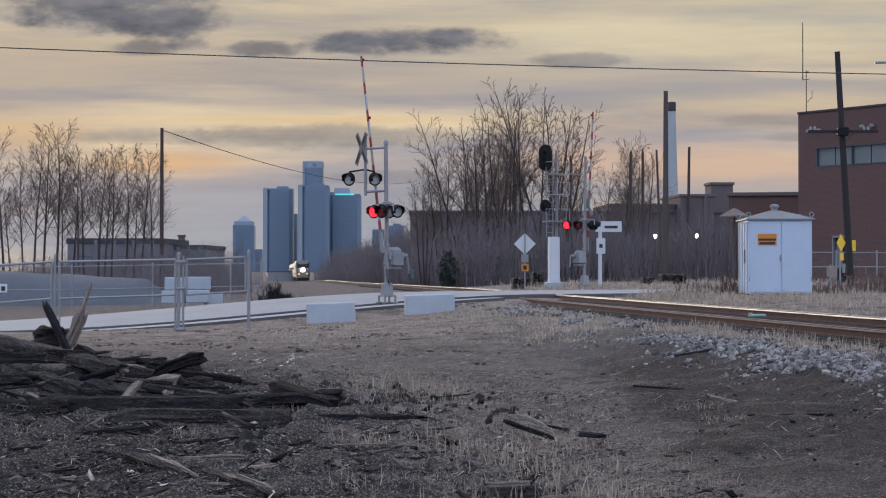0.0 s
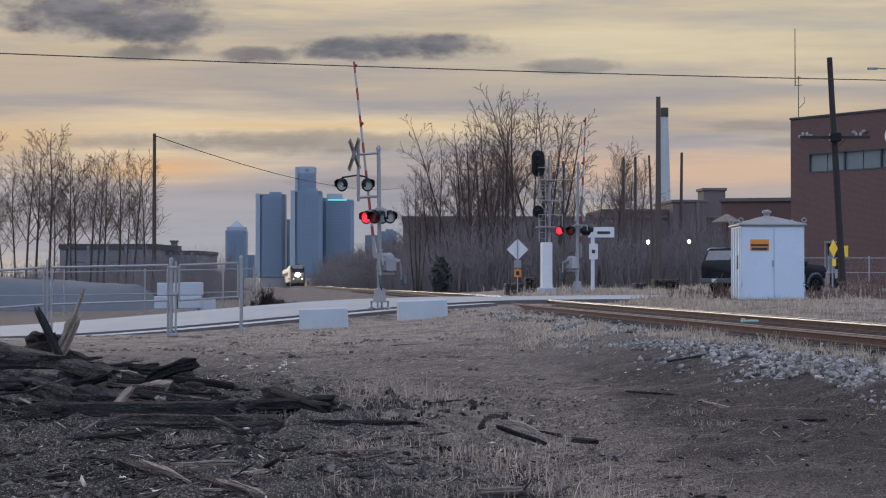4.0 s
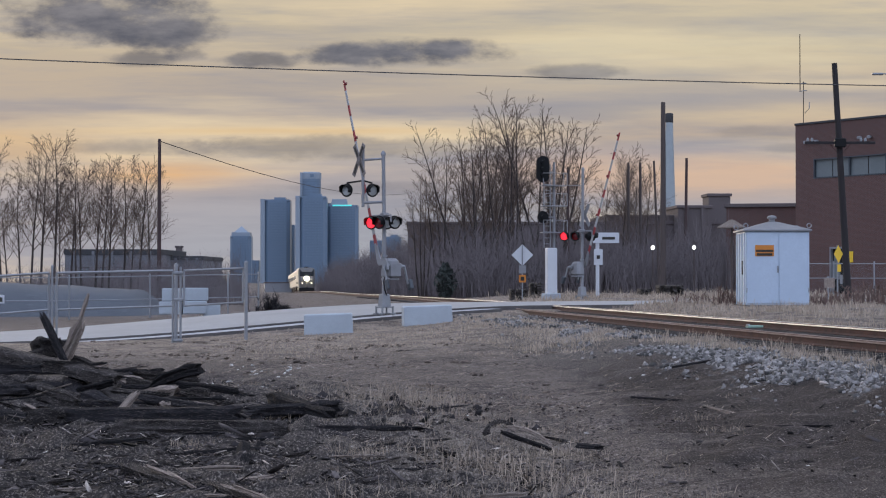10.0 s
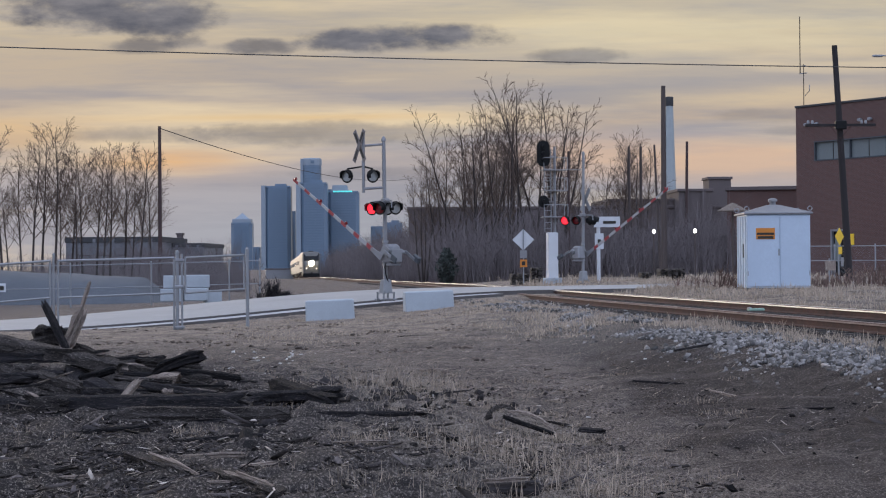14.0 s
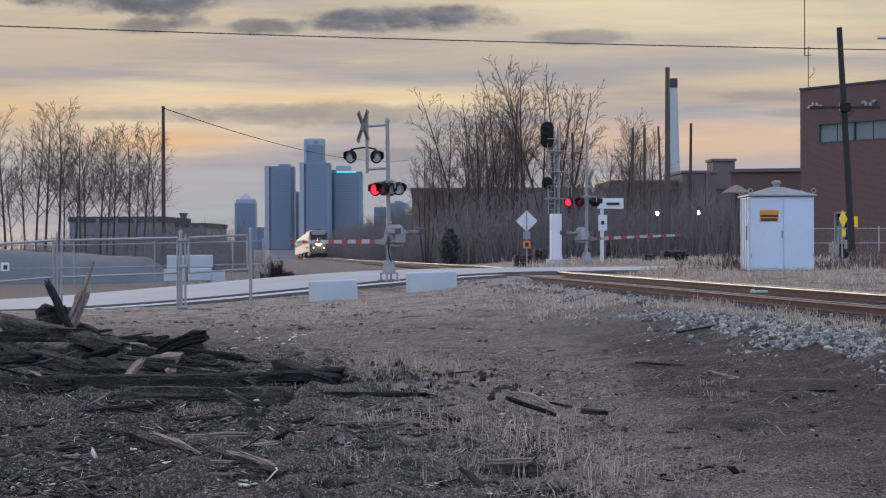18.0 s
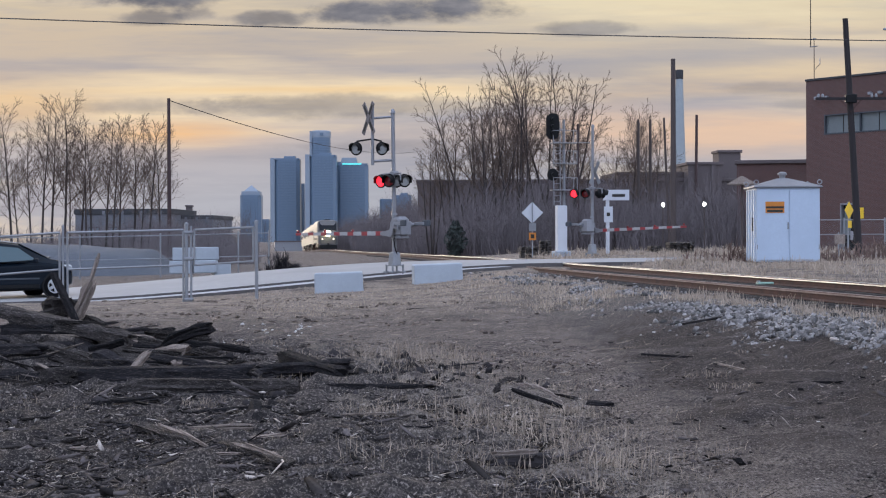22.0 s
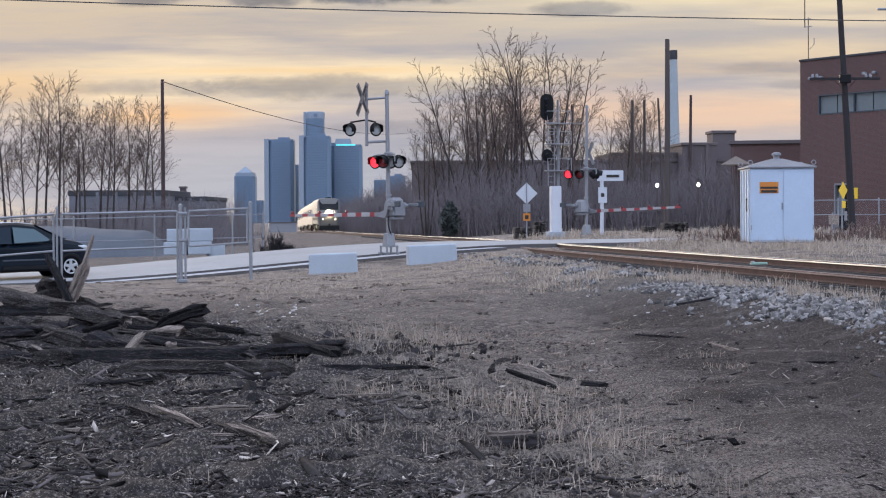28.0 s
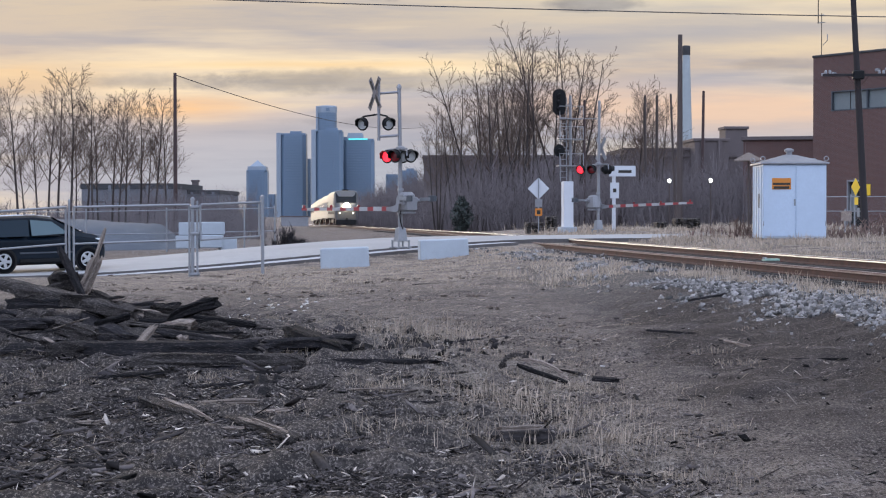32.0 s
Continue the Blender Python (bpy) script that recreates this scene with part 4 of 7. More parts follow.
def brick_material():
    m = BRICK.copy()
    m.name = "brick_courses"
    nt = m.node_tree
    b = nt.nodes["Principled BSDF"]
    tc = nt.nodes.new("ShaderNodeTexCoord")
    sw = nt.nodes.new("ShaderNodeSeparateXYZ")
    nt.links.new(tc.outputs["Object"], sw.inputs[0])
    ad = nt.nodes.new("ShaderNodeMath")
    nt.links.new(sw.outputs[0], ad.inputs[0])
    nt.links.new(sw.outputs[1], ad.inputs[1])
    cb = nt.nodes.new("ShaderNodeCombineXYZ")
    nt.links.new(ad.outputs[0], cb.inputs[0])
    nt.links.new(sw.outputs[2], cb.inputs[1])
    br = nt.nodes.new("ShaderNodeTexBrick")
    br.inputs["Scale"].default_value = 1.0
    br.inputs["Brick Width"].default_value, br.inputs["Row Height"].default_value, br.inputs["Mortar Size"].default_value = 0.21, 0.075, 0.008
    for k, c in (("Color1", (0.122, 0.057, 0.047)), ("Color2", (0.085, 0.044, 0.039)), ("Mortar", (0.165, 0.128, 0.115))):
        br.inputs[k].default_value = (*c, 1)
    nt.links.new(cb.outputs[0], br.inputs["Vector"])
    mx = nt.nodes.new("ShaderNodeMix")
    mx.data_type = "RGBA"
    mx.inputs[0].default_value = 0.6
    nt.links.new(b.inputs["Base Color"].links[0].from_socket, mx.inputs[6])
    nt.links.new(br.outputs["Color"], mx.inputs[7])
    nt.links.new(mx.outputs[2], b.inputs["Base Color"])
    return m


BRICK_WALL = brick_material()
brick_office()
wall_block("brick_wing", 24.9, 130, 5.4, 10, 6.75, -12, BRICK_WALL, "low red-brown brick wing", bays=0)
antenna = thing("antenna_mast", BRICK_M @ pose(0.35, 0.4, 11.2), "thin dark antenna mast on the roof", "antenna")
part("pole", Geo().tube([(0, 0, 0), (0, 0, 3.0)], 0.026), DARKPOLE, antenna)
part("whip", Geo().tube([(-0.3, 0, 2.4), (-0.3, 0, 6.2)], [0.034, 0.026]), DARKPOLE, antenna)
for bar in ([(-0.35, 0, 2.4), (0.3, 0, 2.4)], [(-0.3, 0, 2.9), (0.2, 0, 2.9)], [(0.1, 0, 0.9), (0.5, 0, 1.2), (0.5, 0, 1.6)]):
    part("crossbar", Geo().tube(bar, 0.03), GALV, antenna)

# ---- bare trees ----
def tree_meshes(seed, height, stems, tilt, limbs_n, reach, low=0.2):
    """Trunk and crown of a leafless tree: straight leaders with ascending limbs that fork into fine twigs."""
    rnd = random.Random(seed)
    trunk, crown = [], []

    def run(p, d, r0, r1, length, steps, jit, rise):
        """A nearly straight, slightly kinked shoot."""
        pts, rad, dirs = [p], [r0], [d]
        for i in range(steps):
            d = (d + Vector((rnd.uniform(-1, 1), rnd.uniform(-1, 1), rnd.uniform(-1, 1) + rise)) * jit).normalized()
            p = p + d * length / steps
            pts.append(p)
            rad.append(r0 + (r1 - r0) * (i + 1) / steps)
            dirs.append(d)
        return pts, rad, dirs

    def at(shoot, f):
        pts, rad, dirs = shoot
        k = f * (len(pts) - 1)
        i = min(int(k), len(pts) - 2)
        return pts[i].lerp(pts[i + 1], k - i), rad[i] + (rad[i + 1] - rad[i]) * (k - i), dirs[i]

    def off(d, ang, az):
        return (d * math.cos(ang) + (Matrix.Rotation(az, 3, d) @ d.orthogonal().normalized()) * math.sin(ang)).normalized()

    def branch(shoot, level, n, length, f0):
        az = rnd.uniform(0, 6.28)
        for i in range(n):
            f = f0 + (0.97 - f0) * (i + rnd.uniform(0.1, 0.9)) / n
            p, r, d = at(shoot, f)
            az += 2.4 + rnd.uniform(-0.5, 0.5)
            k = length * (1.06 - 0.62 * f if level == 1 else 1.1 - 0.5 * f) * rnd.uniform(0.65, 1.2)
            r0 = max(min(r * 0.5, 0.045), 0.013) if level == 1 else 0.018 if level == 2 else 0.012
            kid = run(p, off(d, rnd.uniform(0.45, 0.82) if level == 1 else rnd.uniform(0.4, 0.8), az), r0, 0.011 if level == 1 else 0.008 if level == 2 else 0.006, k, 5 if level == 1 else 3 if level == 2 else 2, 0.08, 0.20 if level == 1 else 0.08)
            crown.append((*kid[:2], level))
            if level == 1:
                branch(kid, 2, max(4, int(k * 2.7)), k * 0.44, 0.22)
            elif level == 2:
                branch(kid, 3, 4, k * 0.55, 0.2)

    for s in range(stems):
        a = 6.283 * s / stems + rnd.uniform(-0.5, 0.5)
        lean = rnd.uniform(0.5, 1.0) * tilt if stems > 1 else rnd.uniform(0, tilt)
        h = height * (1.0 if s == 0 else rnd.uniform(0.78, 0.98))
        foot = Vector((0.35 * math.cos(a), 0.35 * math.sin(a), 0)) if stems > 1 else Vector((0, 0, 0))
        lead = run(foot, Vector((math.cos(a) * lean, math.sin(a) * lean, 1)).normalized(), height * (0.0105 if stems == 1 else 0.0088), 0.018, h, 10, 0.035, 0.6)
        trunk.append((*lead[:2], 0))
        branch(lead, 1, limbs_n, h * reach, low)

    def skin(items, name, material, sides):
        verts, faces, k = [], [], 0
        for pts, rad, level in items:
            n = sides if level < 2 else 3
            for i, p in enumerate(pts):
                d = (pts[min(i + 1, len(pts) - 1)] - pts[max(i - 1, 0)]).normalized()
                a = d.orthogonal().normalized()
                b = d.cross(a)
                for j in range(n):
                    t = 6.2832 * j / n
                    verts.append(p + (a * math.cos(t) + b * math.sin(t)) * rad[i])
            for i in range(len(pts) - 1):
                for j in range(n):
                    jj = (j + 1) % n
                    faces.append((k + i * n + j, k + i * n + jj, k + (i + 1) * n + jj, k + (i + 1) * n + j))
            k += len(pts) * n
        return fast_mesh(name, [tuple(v) for v in verts], faces, material, True)

    zmax = max(p.z for pts, _, _ in crown for p in pts)
    me1, me2 = skin(trunk, "trunk", BARK, 7), skin(crown, "crown", TWIG, 4)
    for me in (me1, me2):
        me.transform(Matrix.Scale(height / zmax, 4))
    return me1, me2


def tree(name, meshes, m, label, scale=1.0, group=""):
    t = thing(name, m, label, "tree", group)
    t.scale = (scale, scale, scale)
    part("trunk", meshes[0], BARK, t)
    part("crown", meshes[1], TWIG, t, "leafless crown of fine twigs")
    return t


SLIM = [tree_meshes(11 + i, 12.0, 1, 0.07, 20, 0.40, 0.34) for i in range(5)]
WIDE = [tree_meshes(31 + i, 14.0, 4, 0.22, 16, 0.30, 0.36) for i in range(4)]


def tree_row(spots, kinds, label, group, seed):
    rnd = random.Random(seed)
    for i, (x, y, h) in enumerate(spots):
        ms = kinds[i % len(kinds)]
        full = 12.0 if kinds is SLIM else 14.0
        tree("bare_tree", ms, pose(x, y, gz(x, y) - 0.1, 0, 0, rnd.uniform(0, 360)), label, h / full, group)


tree_row([(side(a, d), d, h) for a, d, h in ((-25, 150, 14), (8, 150, 14.8), (40, 160, 13), (58, 150, 14), (78, 152, 15.2), (98, 148, 15.2), (128, 155, 13.6),
                                           (150, 150, 13), (172, 158, 13.8), (198, 150, 13.4), (222, 156, 13.6), (248, 150, 13.2), (272, 152, 12.8), (-50, 155, 13), (110, 170, 12), (20, 175, 11), (235, 175, 12), (185, 147, 12.6), (140, 147, 12.4))],
         SLIM, "slim leafless tree along a fence line", "bare trees on the left bank", 5)
tree_row([(side(a, d), d, h) for a, d, h in ((752, 140, 10.5), (790, 135, 12.8), (830, 132, 14), (868, 136, 14.5), (905, 130, 15.4), (945, 134, 16.2),
                                           (978, 133, 16.4), (1000, 138, 12.5), (885, 148, 14), (850, 128, 12.5))],
         WIDE, "broad leafless tree behind the crossing", "bare trees behind the crossing", 6)
tree_row([(side(a, d), d, h) for a, d, h in ((1078, 150, 10.5), (1102, 145, 12.5), (1124, 148, 13.3), (1146, 150, 12), (1115, 158, 12), (1135, 143, 11))],
         SLIM, "leafless tree before a dark factory wall", "bare trees behind the crossing", 7)


# ---- brush: dense grey-brown stems ----
def brush(name, spots, label, seed, material=BRUSH):
    """Thin forked stems; spots of x, y, height, width."""
    rs = np.random.RandomState(seed)
    V, F = [], []
    k = 0
    for x, y, h, w, count in spots:
        for _ in range(count):
            bx, by = x + rs.normal(0, w), y + rs.normal(0, w * 0.6)
            hh = h * rs.uniform(0.45, 1.1)
            z = gz(bx, by) - 0.1
            tip = np.array([bx + rs.normal(0, hh * 0.18), by + rs.normal(0, hh * 0.18), z + hh])
            base = np.array([bx, by, z])
            segs = [(base, tip, 0.034)]
            for _ in range(7):
                t = rs.uniform(0.2, 0.9)
                p = base + (tip - base) * t
                segs.append((p, p + np.array([rs.normal(0, 0.22), rs.normal(0, 0.22), rs.uniform(0.12, 0.45)]) * hh * 0.8, 0.018))
            for a, b, r in segs:
                for ox, oy, q in ((-1, -0.5, a), (1, -0.5, a), (0, 1, a), (0, 0, b)):
                    V.append((q[0] + ox * r, q[1] + oy * r, q[2]))
                F += [(k, k + 1, k + 3), (k + 1, k + 2, k + 3), (k + 2, k, k + 3)]
                k += 4
    me = fast_mesh(name, V, F, material)
    return tagged(new(name, me), label, "brush", kind="stuff")


def make_brush():
    rnd = random.Random(8)
    spots = []
    for i in range(240):
        a = rnd.uniform(735, 1330)
        d = rnd.uniform(112, 168)
        if abs(side(a, d) - track_x(d)) < 5:
            continue
        spots.append((side(a, d), d, rnd.uniform(2.0, 5.4), 0.9, 26))
    brush("brush_thicket", spots, "dense leafless grey-brown thicket before a factory", 9)
    spots = []
    for i in range(130):
        d = rnd.uniform(150, 420)
        off = rnd.uniform(5, 15)
        spots.append((track_x(d) + off, d, rnd.uniform(2.5, 5.5), 1.4, 26))
    for i in range(260):
        b, d = rnd.uniform(585, 745), rnd.uniform(190, 380)
        up = (22 + (b - 570) * 0.33) * rnd.uniform(0.6, 1.1)
        x = side(b, d)
        if x - track_x(d) > 4.5:
            spots.append((x, d, 1.7 - gz(x, d) + up / 3000 * d, 1.2, 22))
    brush("brush_thicket", spots, "leafless brush beside the distant track", 10)
    spots = []
    for i in range(130):
        a = rnd.uniform(-60, 420)
        d = rnd.uniform(110, 240)
        spots.append((side(a, d), d, rnd.uniform(1.2, 3.6), 1.3, 24))
    for i in range(60):
        a, d = rnd.uniform(120, 420), rnd.uniform(195, 240)
        spots.append((side(a, d), d, rnd.uniform(2.5, 6.0), 1.5, 24))
    brush("brush_thicket", spots, "leafless grey brush under bare trees", 12)


make_brush()

# ---- level crossing ----
ROAD_RZ = math.degrees(math.atan2(ROAD_DIR[1], ROAD_DIR[0]))


def flasher(parent, c, face, lit, lens, hood=True):
    """One crossing lamp: round black target, lens and hood, facing along face (degrees in plan)."""
    m = pose(*c, 0, 0, face)
    lamp = part("lamp", Geo().lathe([(0.0, -0.16), (0.12, -0.16), (0.19, -0.04), (0.225, -0.012), (0.225, 0.004), (0.18, 0.012)], 24, m @ pose(0, 0, 0, 90, 0, 90)), BLACK, parent,
                "round black lamp target with a hood", True)
    part("lens", Geo().lathe([(0.178, 0.013), (0.155, 0.032), (0.09, 0.05), (0.0, 0.056)], 20, m @ pose(0, 0, 0, 90, 0, 90)), lens, lamp, "lit red lens" if lit else "unlit lens", True)
    if hood:
        rings = []
        for d, r in ((0.0, 0.19), (0.24, 0.18)):
            rings.append([(d * (1 if i > 2 and i < 10 else 0.75), r * math.sin(a), r * math.cos(a)) for i, a in enumerate(np.linspace(-2.0, 2.0, 13))])
        g = Geo()
        n = 13
        g.add(rings[0] + rings[1], [(i, i + 1, n + i + 1, n + i) for i in range(n - 1)], m)
        inner = [[(x, y * 0.94, z * 0.94) for x, y, z in r] for r in rings]
        g.add(inner[0] + inner[1], [(i, n + i, n + i + 1, i + 1) for i in range(n - 1)], m)
        part("hood", g, BLACK, lamp)
    return lamp


def crossbuck(parent, c, face, material=ALU):
    m = pose(*c, 0, 0, face)
    for a in (45, -45):
        board = part("crossbuck_board", Geo().box((0.012 if a > 0 else -0.012, 0, 0), (0.02, 1.22, 0.20), 0.004, m @ pose(0, 0, 0, a * 1.25, 0, 0)), material, parent, "weathered white crossbuck board")
        part("letter_bar", Geo().box((0.026 if a > 0 else 0.004, 0.33, 0), (0.004, 0.36, 0.09), 0, m @ pose(0, 0, 0, a * 1.25, 0, 0)), INK, board)
        part("letter_bar", Geo().box((0.026 if a > 0 else 0.004, -0.33, 0), (0.004, 0.36, 0.09), 0, m @ pose(0, 0, 0, a * 1.25, 0, 0)), INK, board)


GATES = []


def gate_mast(x, y, z, rz, height, length, label, lamps, side_post):
    """Mast with gate mechanism, lamps, crossbuck and a striped arm. Local x runs along the road, local y across it; the arm falls towards +y."""
    t = thing("crossing_signal", pose(x, y, z, 0, 0, rz), label, "crossing signal", "level crossing signals")
    plinth = part("base", Geo().box((0, 0, 0.36), (0.34, 0.34, 0.44), 0.03, taper=(0.8, 0.8)).box((0, 0, 0.14), (0.46, 0.46, 0.04), 0.01), GALV, t, "grey cast base on a foundation")
    for bx, by in ((-0.2, -0.2), (0.2, -0.2), (-0.2, 0.2), (0.2, 0.2)):
        part("anchor_bolt", Geo().tube([(bx, by, -0.14), (bx, by, 0.17)], 0.034, 8).box((bx, by, -0.08), (0.15, 0.15, 0.06), 0.01), GALV, t)
    part("mast", Geo().tube([(0, 0, 0.4), (-0.02, 0.0, height * 0.5), (-0.04, 0.02, height)], [0.075, 0.07, 0.065], 12).lathe([(0.085, 0), (0.085, 0.08), (0.03, 0.16)], 12, pose(-0.04, 0.02, height)), ALU, t, smooth=True)
    part("cable", Geo().tube([(0.02, -0.12, 0.5), (-0.10, -0.17, 0.75), (-0.12, -0.15, 1.0), (0.0, -0.12, 1.25)], 0.022, 6), BLACK, t, "black conduit loop")
    mech = part("mechanism", Geo().box((0.10, -0.22, 1.42), (0.44, 0.66, 0.66), 0.09, taper=(0.90, 0.80)).box((0.10, -0.22, 1.065), (0.38, 0.54, 0.08), 0.02).tube([(-0.16, -0.36, 1.48), (0.40, -0.36, 1.48)], 0.11, 14), ALU, t,
                "silver gate mechanism housing")
    part("mechanism_door", Geo().box((0.10, -0.555, 1.36), (0.40, 0.03, 0.42), 0.012), ALU, mech)
    for z in (1.02, 1.80):
        part("clamp", Geo().tube([(0, 0, z), (0, 0, z + 0.07)], 0.1, 10), GALV, mech)
    # lower lamp pairs
    zl = 2.93
    part("lamp_arm", Geo().tube([(-0.12, -0.6, zl + 0.23), (-0.06, 0, zl + 0.25), (-0.12, 0.6, zl + 0.23)], 0.03, 8).tube([(-0.12, -0.6, zl + 0.23), (-0.12, -0.6, zl)], 0.025, 6)
         .tube([(-0.12, 0.6, zl + 0.23), (-0.12, 0.6, zl)], 0.025, 6).box((0, 0, zl + 0.25), (0.24, 0.24, 0.16), 0.03), ALU, t, "lamp bracket")
    for lx, ly, face, lens in lamps:
        flasher(t, (lx, ly, zl), face, lens is REDLIT, lens)
    if side_post:
        # hung side post with a second lamp pair and the crossbuck
        part("side_post", Geo().tube([(-0.60, 0.39, 3.45), (-0.60, 0.39, 5.45)], 0.055, 10), ALU, t, "hung side post")
        part("side_bracket", Geo().tube([(0, 0, 3.62), (-0.60, 0.39, 3.58)], 0.045, 8), ALU, t)
        part("side_bracket", Geo().tube([(-0.03, 0, 5.05), (-0.60, 0.39, 5.0)], 0.04, 8), ALU, t)
        part("upper_lamp_arm", Geo().tube([(-1.05, 0.68, 4.24), (-0.60, 0.39, 4.32), (-0.34, 0.22, 4.24)], 0.028, 8), BLACK, t)
        flasher(t, (-1.05, 0.68, 4.0), 208, False, LENS)
        flasher(t, (-0.34, 0.22, 4.0), 268, False, LENS)
        crossbuck(t, (-0.72, 0.44, 5.0), 180, BUCKBACK)
    else:
        crossbuck(t, (-0.16, 0.0, 3.9), 180)
        part("crossbar", Geo().tube([(-0.04, 0, 5.3), (-0.04, -1.1, 5.36)], 0.02, 6), GALV, t)
    # arm: its own space, pivot at the origin, lying along +y when down
    arm = thing("gate_arm", pose(-0.17, -0.36, 1.48), "", "")
    for k in ("label", "category"):
        if k in arm:
            del arm[k]
    arm.parent = t
    plate = [(-0.17, 0.17), (0.16, 0.18), (0.26, 0.08), (0.32, -0.16), (0.62, -0.21), (0.92, -0.22), (0.92, -0.34), (0.60, -0.37), (0.26, -0.40), (0.16, -0.33), (0.10, -0.12), (-0.17, -0.15)]
    part("arm_bracket", Geo().loft([[(x, y, z) for y, z in plate] for x in (-0.05, 0.0)]), ALU, arm, "cranked steel arm bracket")
    part("pivot", Geo().tube([(-0.10, 0, 0), (0.72, 0, 0)], 0.055, 12), GALV, arm)
    for x in (-0.09, 0.70):
        part("weight_arm", Geo().box((x, -0.33, 0.03), (0.04, 0.62, 0.11), 0.015), GALV, arm)
        part("counterweight", Geo().box((x + (0.07 if x > 0 else -0.02), -0.66, 0.05), (0.14 if x > 0 else 0.06, 0.34, 0.20), 0.02), TRIMGREY, arm, "dark grey counterweight")
    z0 = -0.28
    n = int(length / 0.52)
    for i in range(n):
        y0 = 0.80 + i * (length - 0.80) / n
        y1 = 0.80 + (i + 1) * (length - 0.80) / n
        f = 1 - 0.4 * i / n
        gap = 0.04 if i % 2 else -0.04
        part("arm_stripe", Geo().box((-0.03, (y0 + y1) / 2, z0), (0.03, y1 - y0 - 0.002 + 2 * gap, 0.145 * f), 0.004), ARMWHITE if i % 2 else REDPAINT, arm, "white band" if i % 2 else "red band")
    for q in (0.40, 0.68, 0.97):
        part("arm_lamp", Geo().lathe([(0.05, 0), (0.055, 0.05), (0.03, 0.09), (0, 0.10)], 10, pose(-0.03, q * length, z0 + 0.055)), REDDARK, arm, "small red arm lamp", True)
    GATES.append(arm)
    return t


gate_mast(-1.85, 56.0, 0.70, ROAD_RZ, 5.15, 6.98, "silver crossing signal with lamps, crossbuck and striped gate arm",
          ((-0.26, 0.42, 206, REDLIT), (-0.26, -0.10, 206, REDDARK), (0.14, 0.10, -98, LENS), (0.14, -0.42, -92, LENS)), True)
gate_mast(6.6, 79.0, 0.86, ROAD_RZ + 180, 6.0, 6.8, "silver crossing signal with gate arm across the tracks",
                  ((0.75, -0.37, 32, REDLIT), (0.32, -0.09, 32, REDDARK), (-0.26, 0.20, 180, LENS), (-0.40, 0.30, 180, LENS)), False)


def sign_post(x, y, h, label, pieces, r=0.035, material=GALV, name="sign_post", category="sign", rz=0):
    """A post with flat plates: (part name, z, width, height, turn, material, dx, label)."""
    t = thing(name, pose(x, y, gz(x, y) - 0.05, 0, 0, rz), label, category)
    part("post", Geo().tube([(0, 0, 0), (0, 0, h)], r, 8), material, t)
    for pname, z, w, hh, turn, mt, dx, lab in pieces:
        part(pname, Geo().box((0, 0, 0), (w, 0.012, hh), 0.004, pose(dx, -r - 0.012, z, 0, turn, 0)), mt, t, lab)
    return t


def far_signs():
    d = 81.0
    t = sign_post(side(1062, d), d, 3.1, "white street-name sign and notice on a white post", [("sign_plate", 2.92, 1.25, 0.5, 0, WHITE, 0.4, "white street-name plate"),
                  ("notice_plate", 2.0, 0.42, 0.75, 0, WHITE, 0.03, "white notice plate")], 0.09, WHITE)
    part("letter_bar", Geo().box((0.52, -0.125, 2.9), (0.62, 0.006, 0.13)), INK, t)
    part("notice_mark", Geo().box((0.03, -0.125, 2.0), (0.16, 0.006, 0.18)), INK, t)
    d = 86.0
    back_ = thing("warning_sign", pose(side(929, d), d, gz(side(929, d), d), 0, 0, 0), "bare back of a diamond road sign on a post", "sign")
    part("plate", Geo().box((0, 0.05, 0), (0.78, 0.012, 0.78), 0.004, pose(0, 0, 2.35, 0, 45, 0)), WHITE, back_, "plain pale sign back")
    part("post", Geo().box((0, 0, 1.45), (0.06, 0.05, 2.9), 0.008), GALV, back_)
    part("small_plate", Geo().box((0, -0.04, 1.62), (0.36, 0.012, 0.4), 0.003), ALU, back_)
    o = part("orange_plate", Geo().box((0, -0.05, 1.15), (0.36, 0.012, 0.38), 0.003), ORANGE, back_, "small orange marker")
    part("mark", Geo().box((0, -0.06, 1.15), (0.18, 0.006, 0.2)), INK, o)


far_signs()


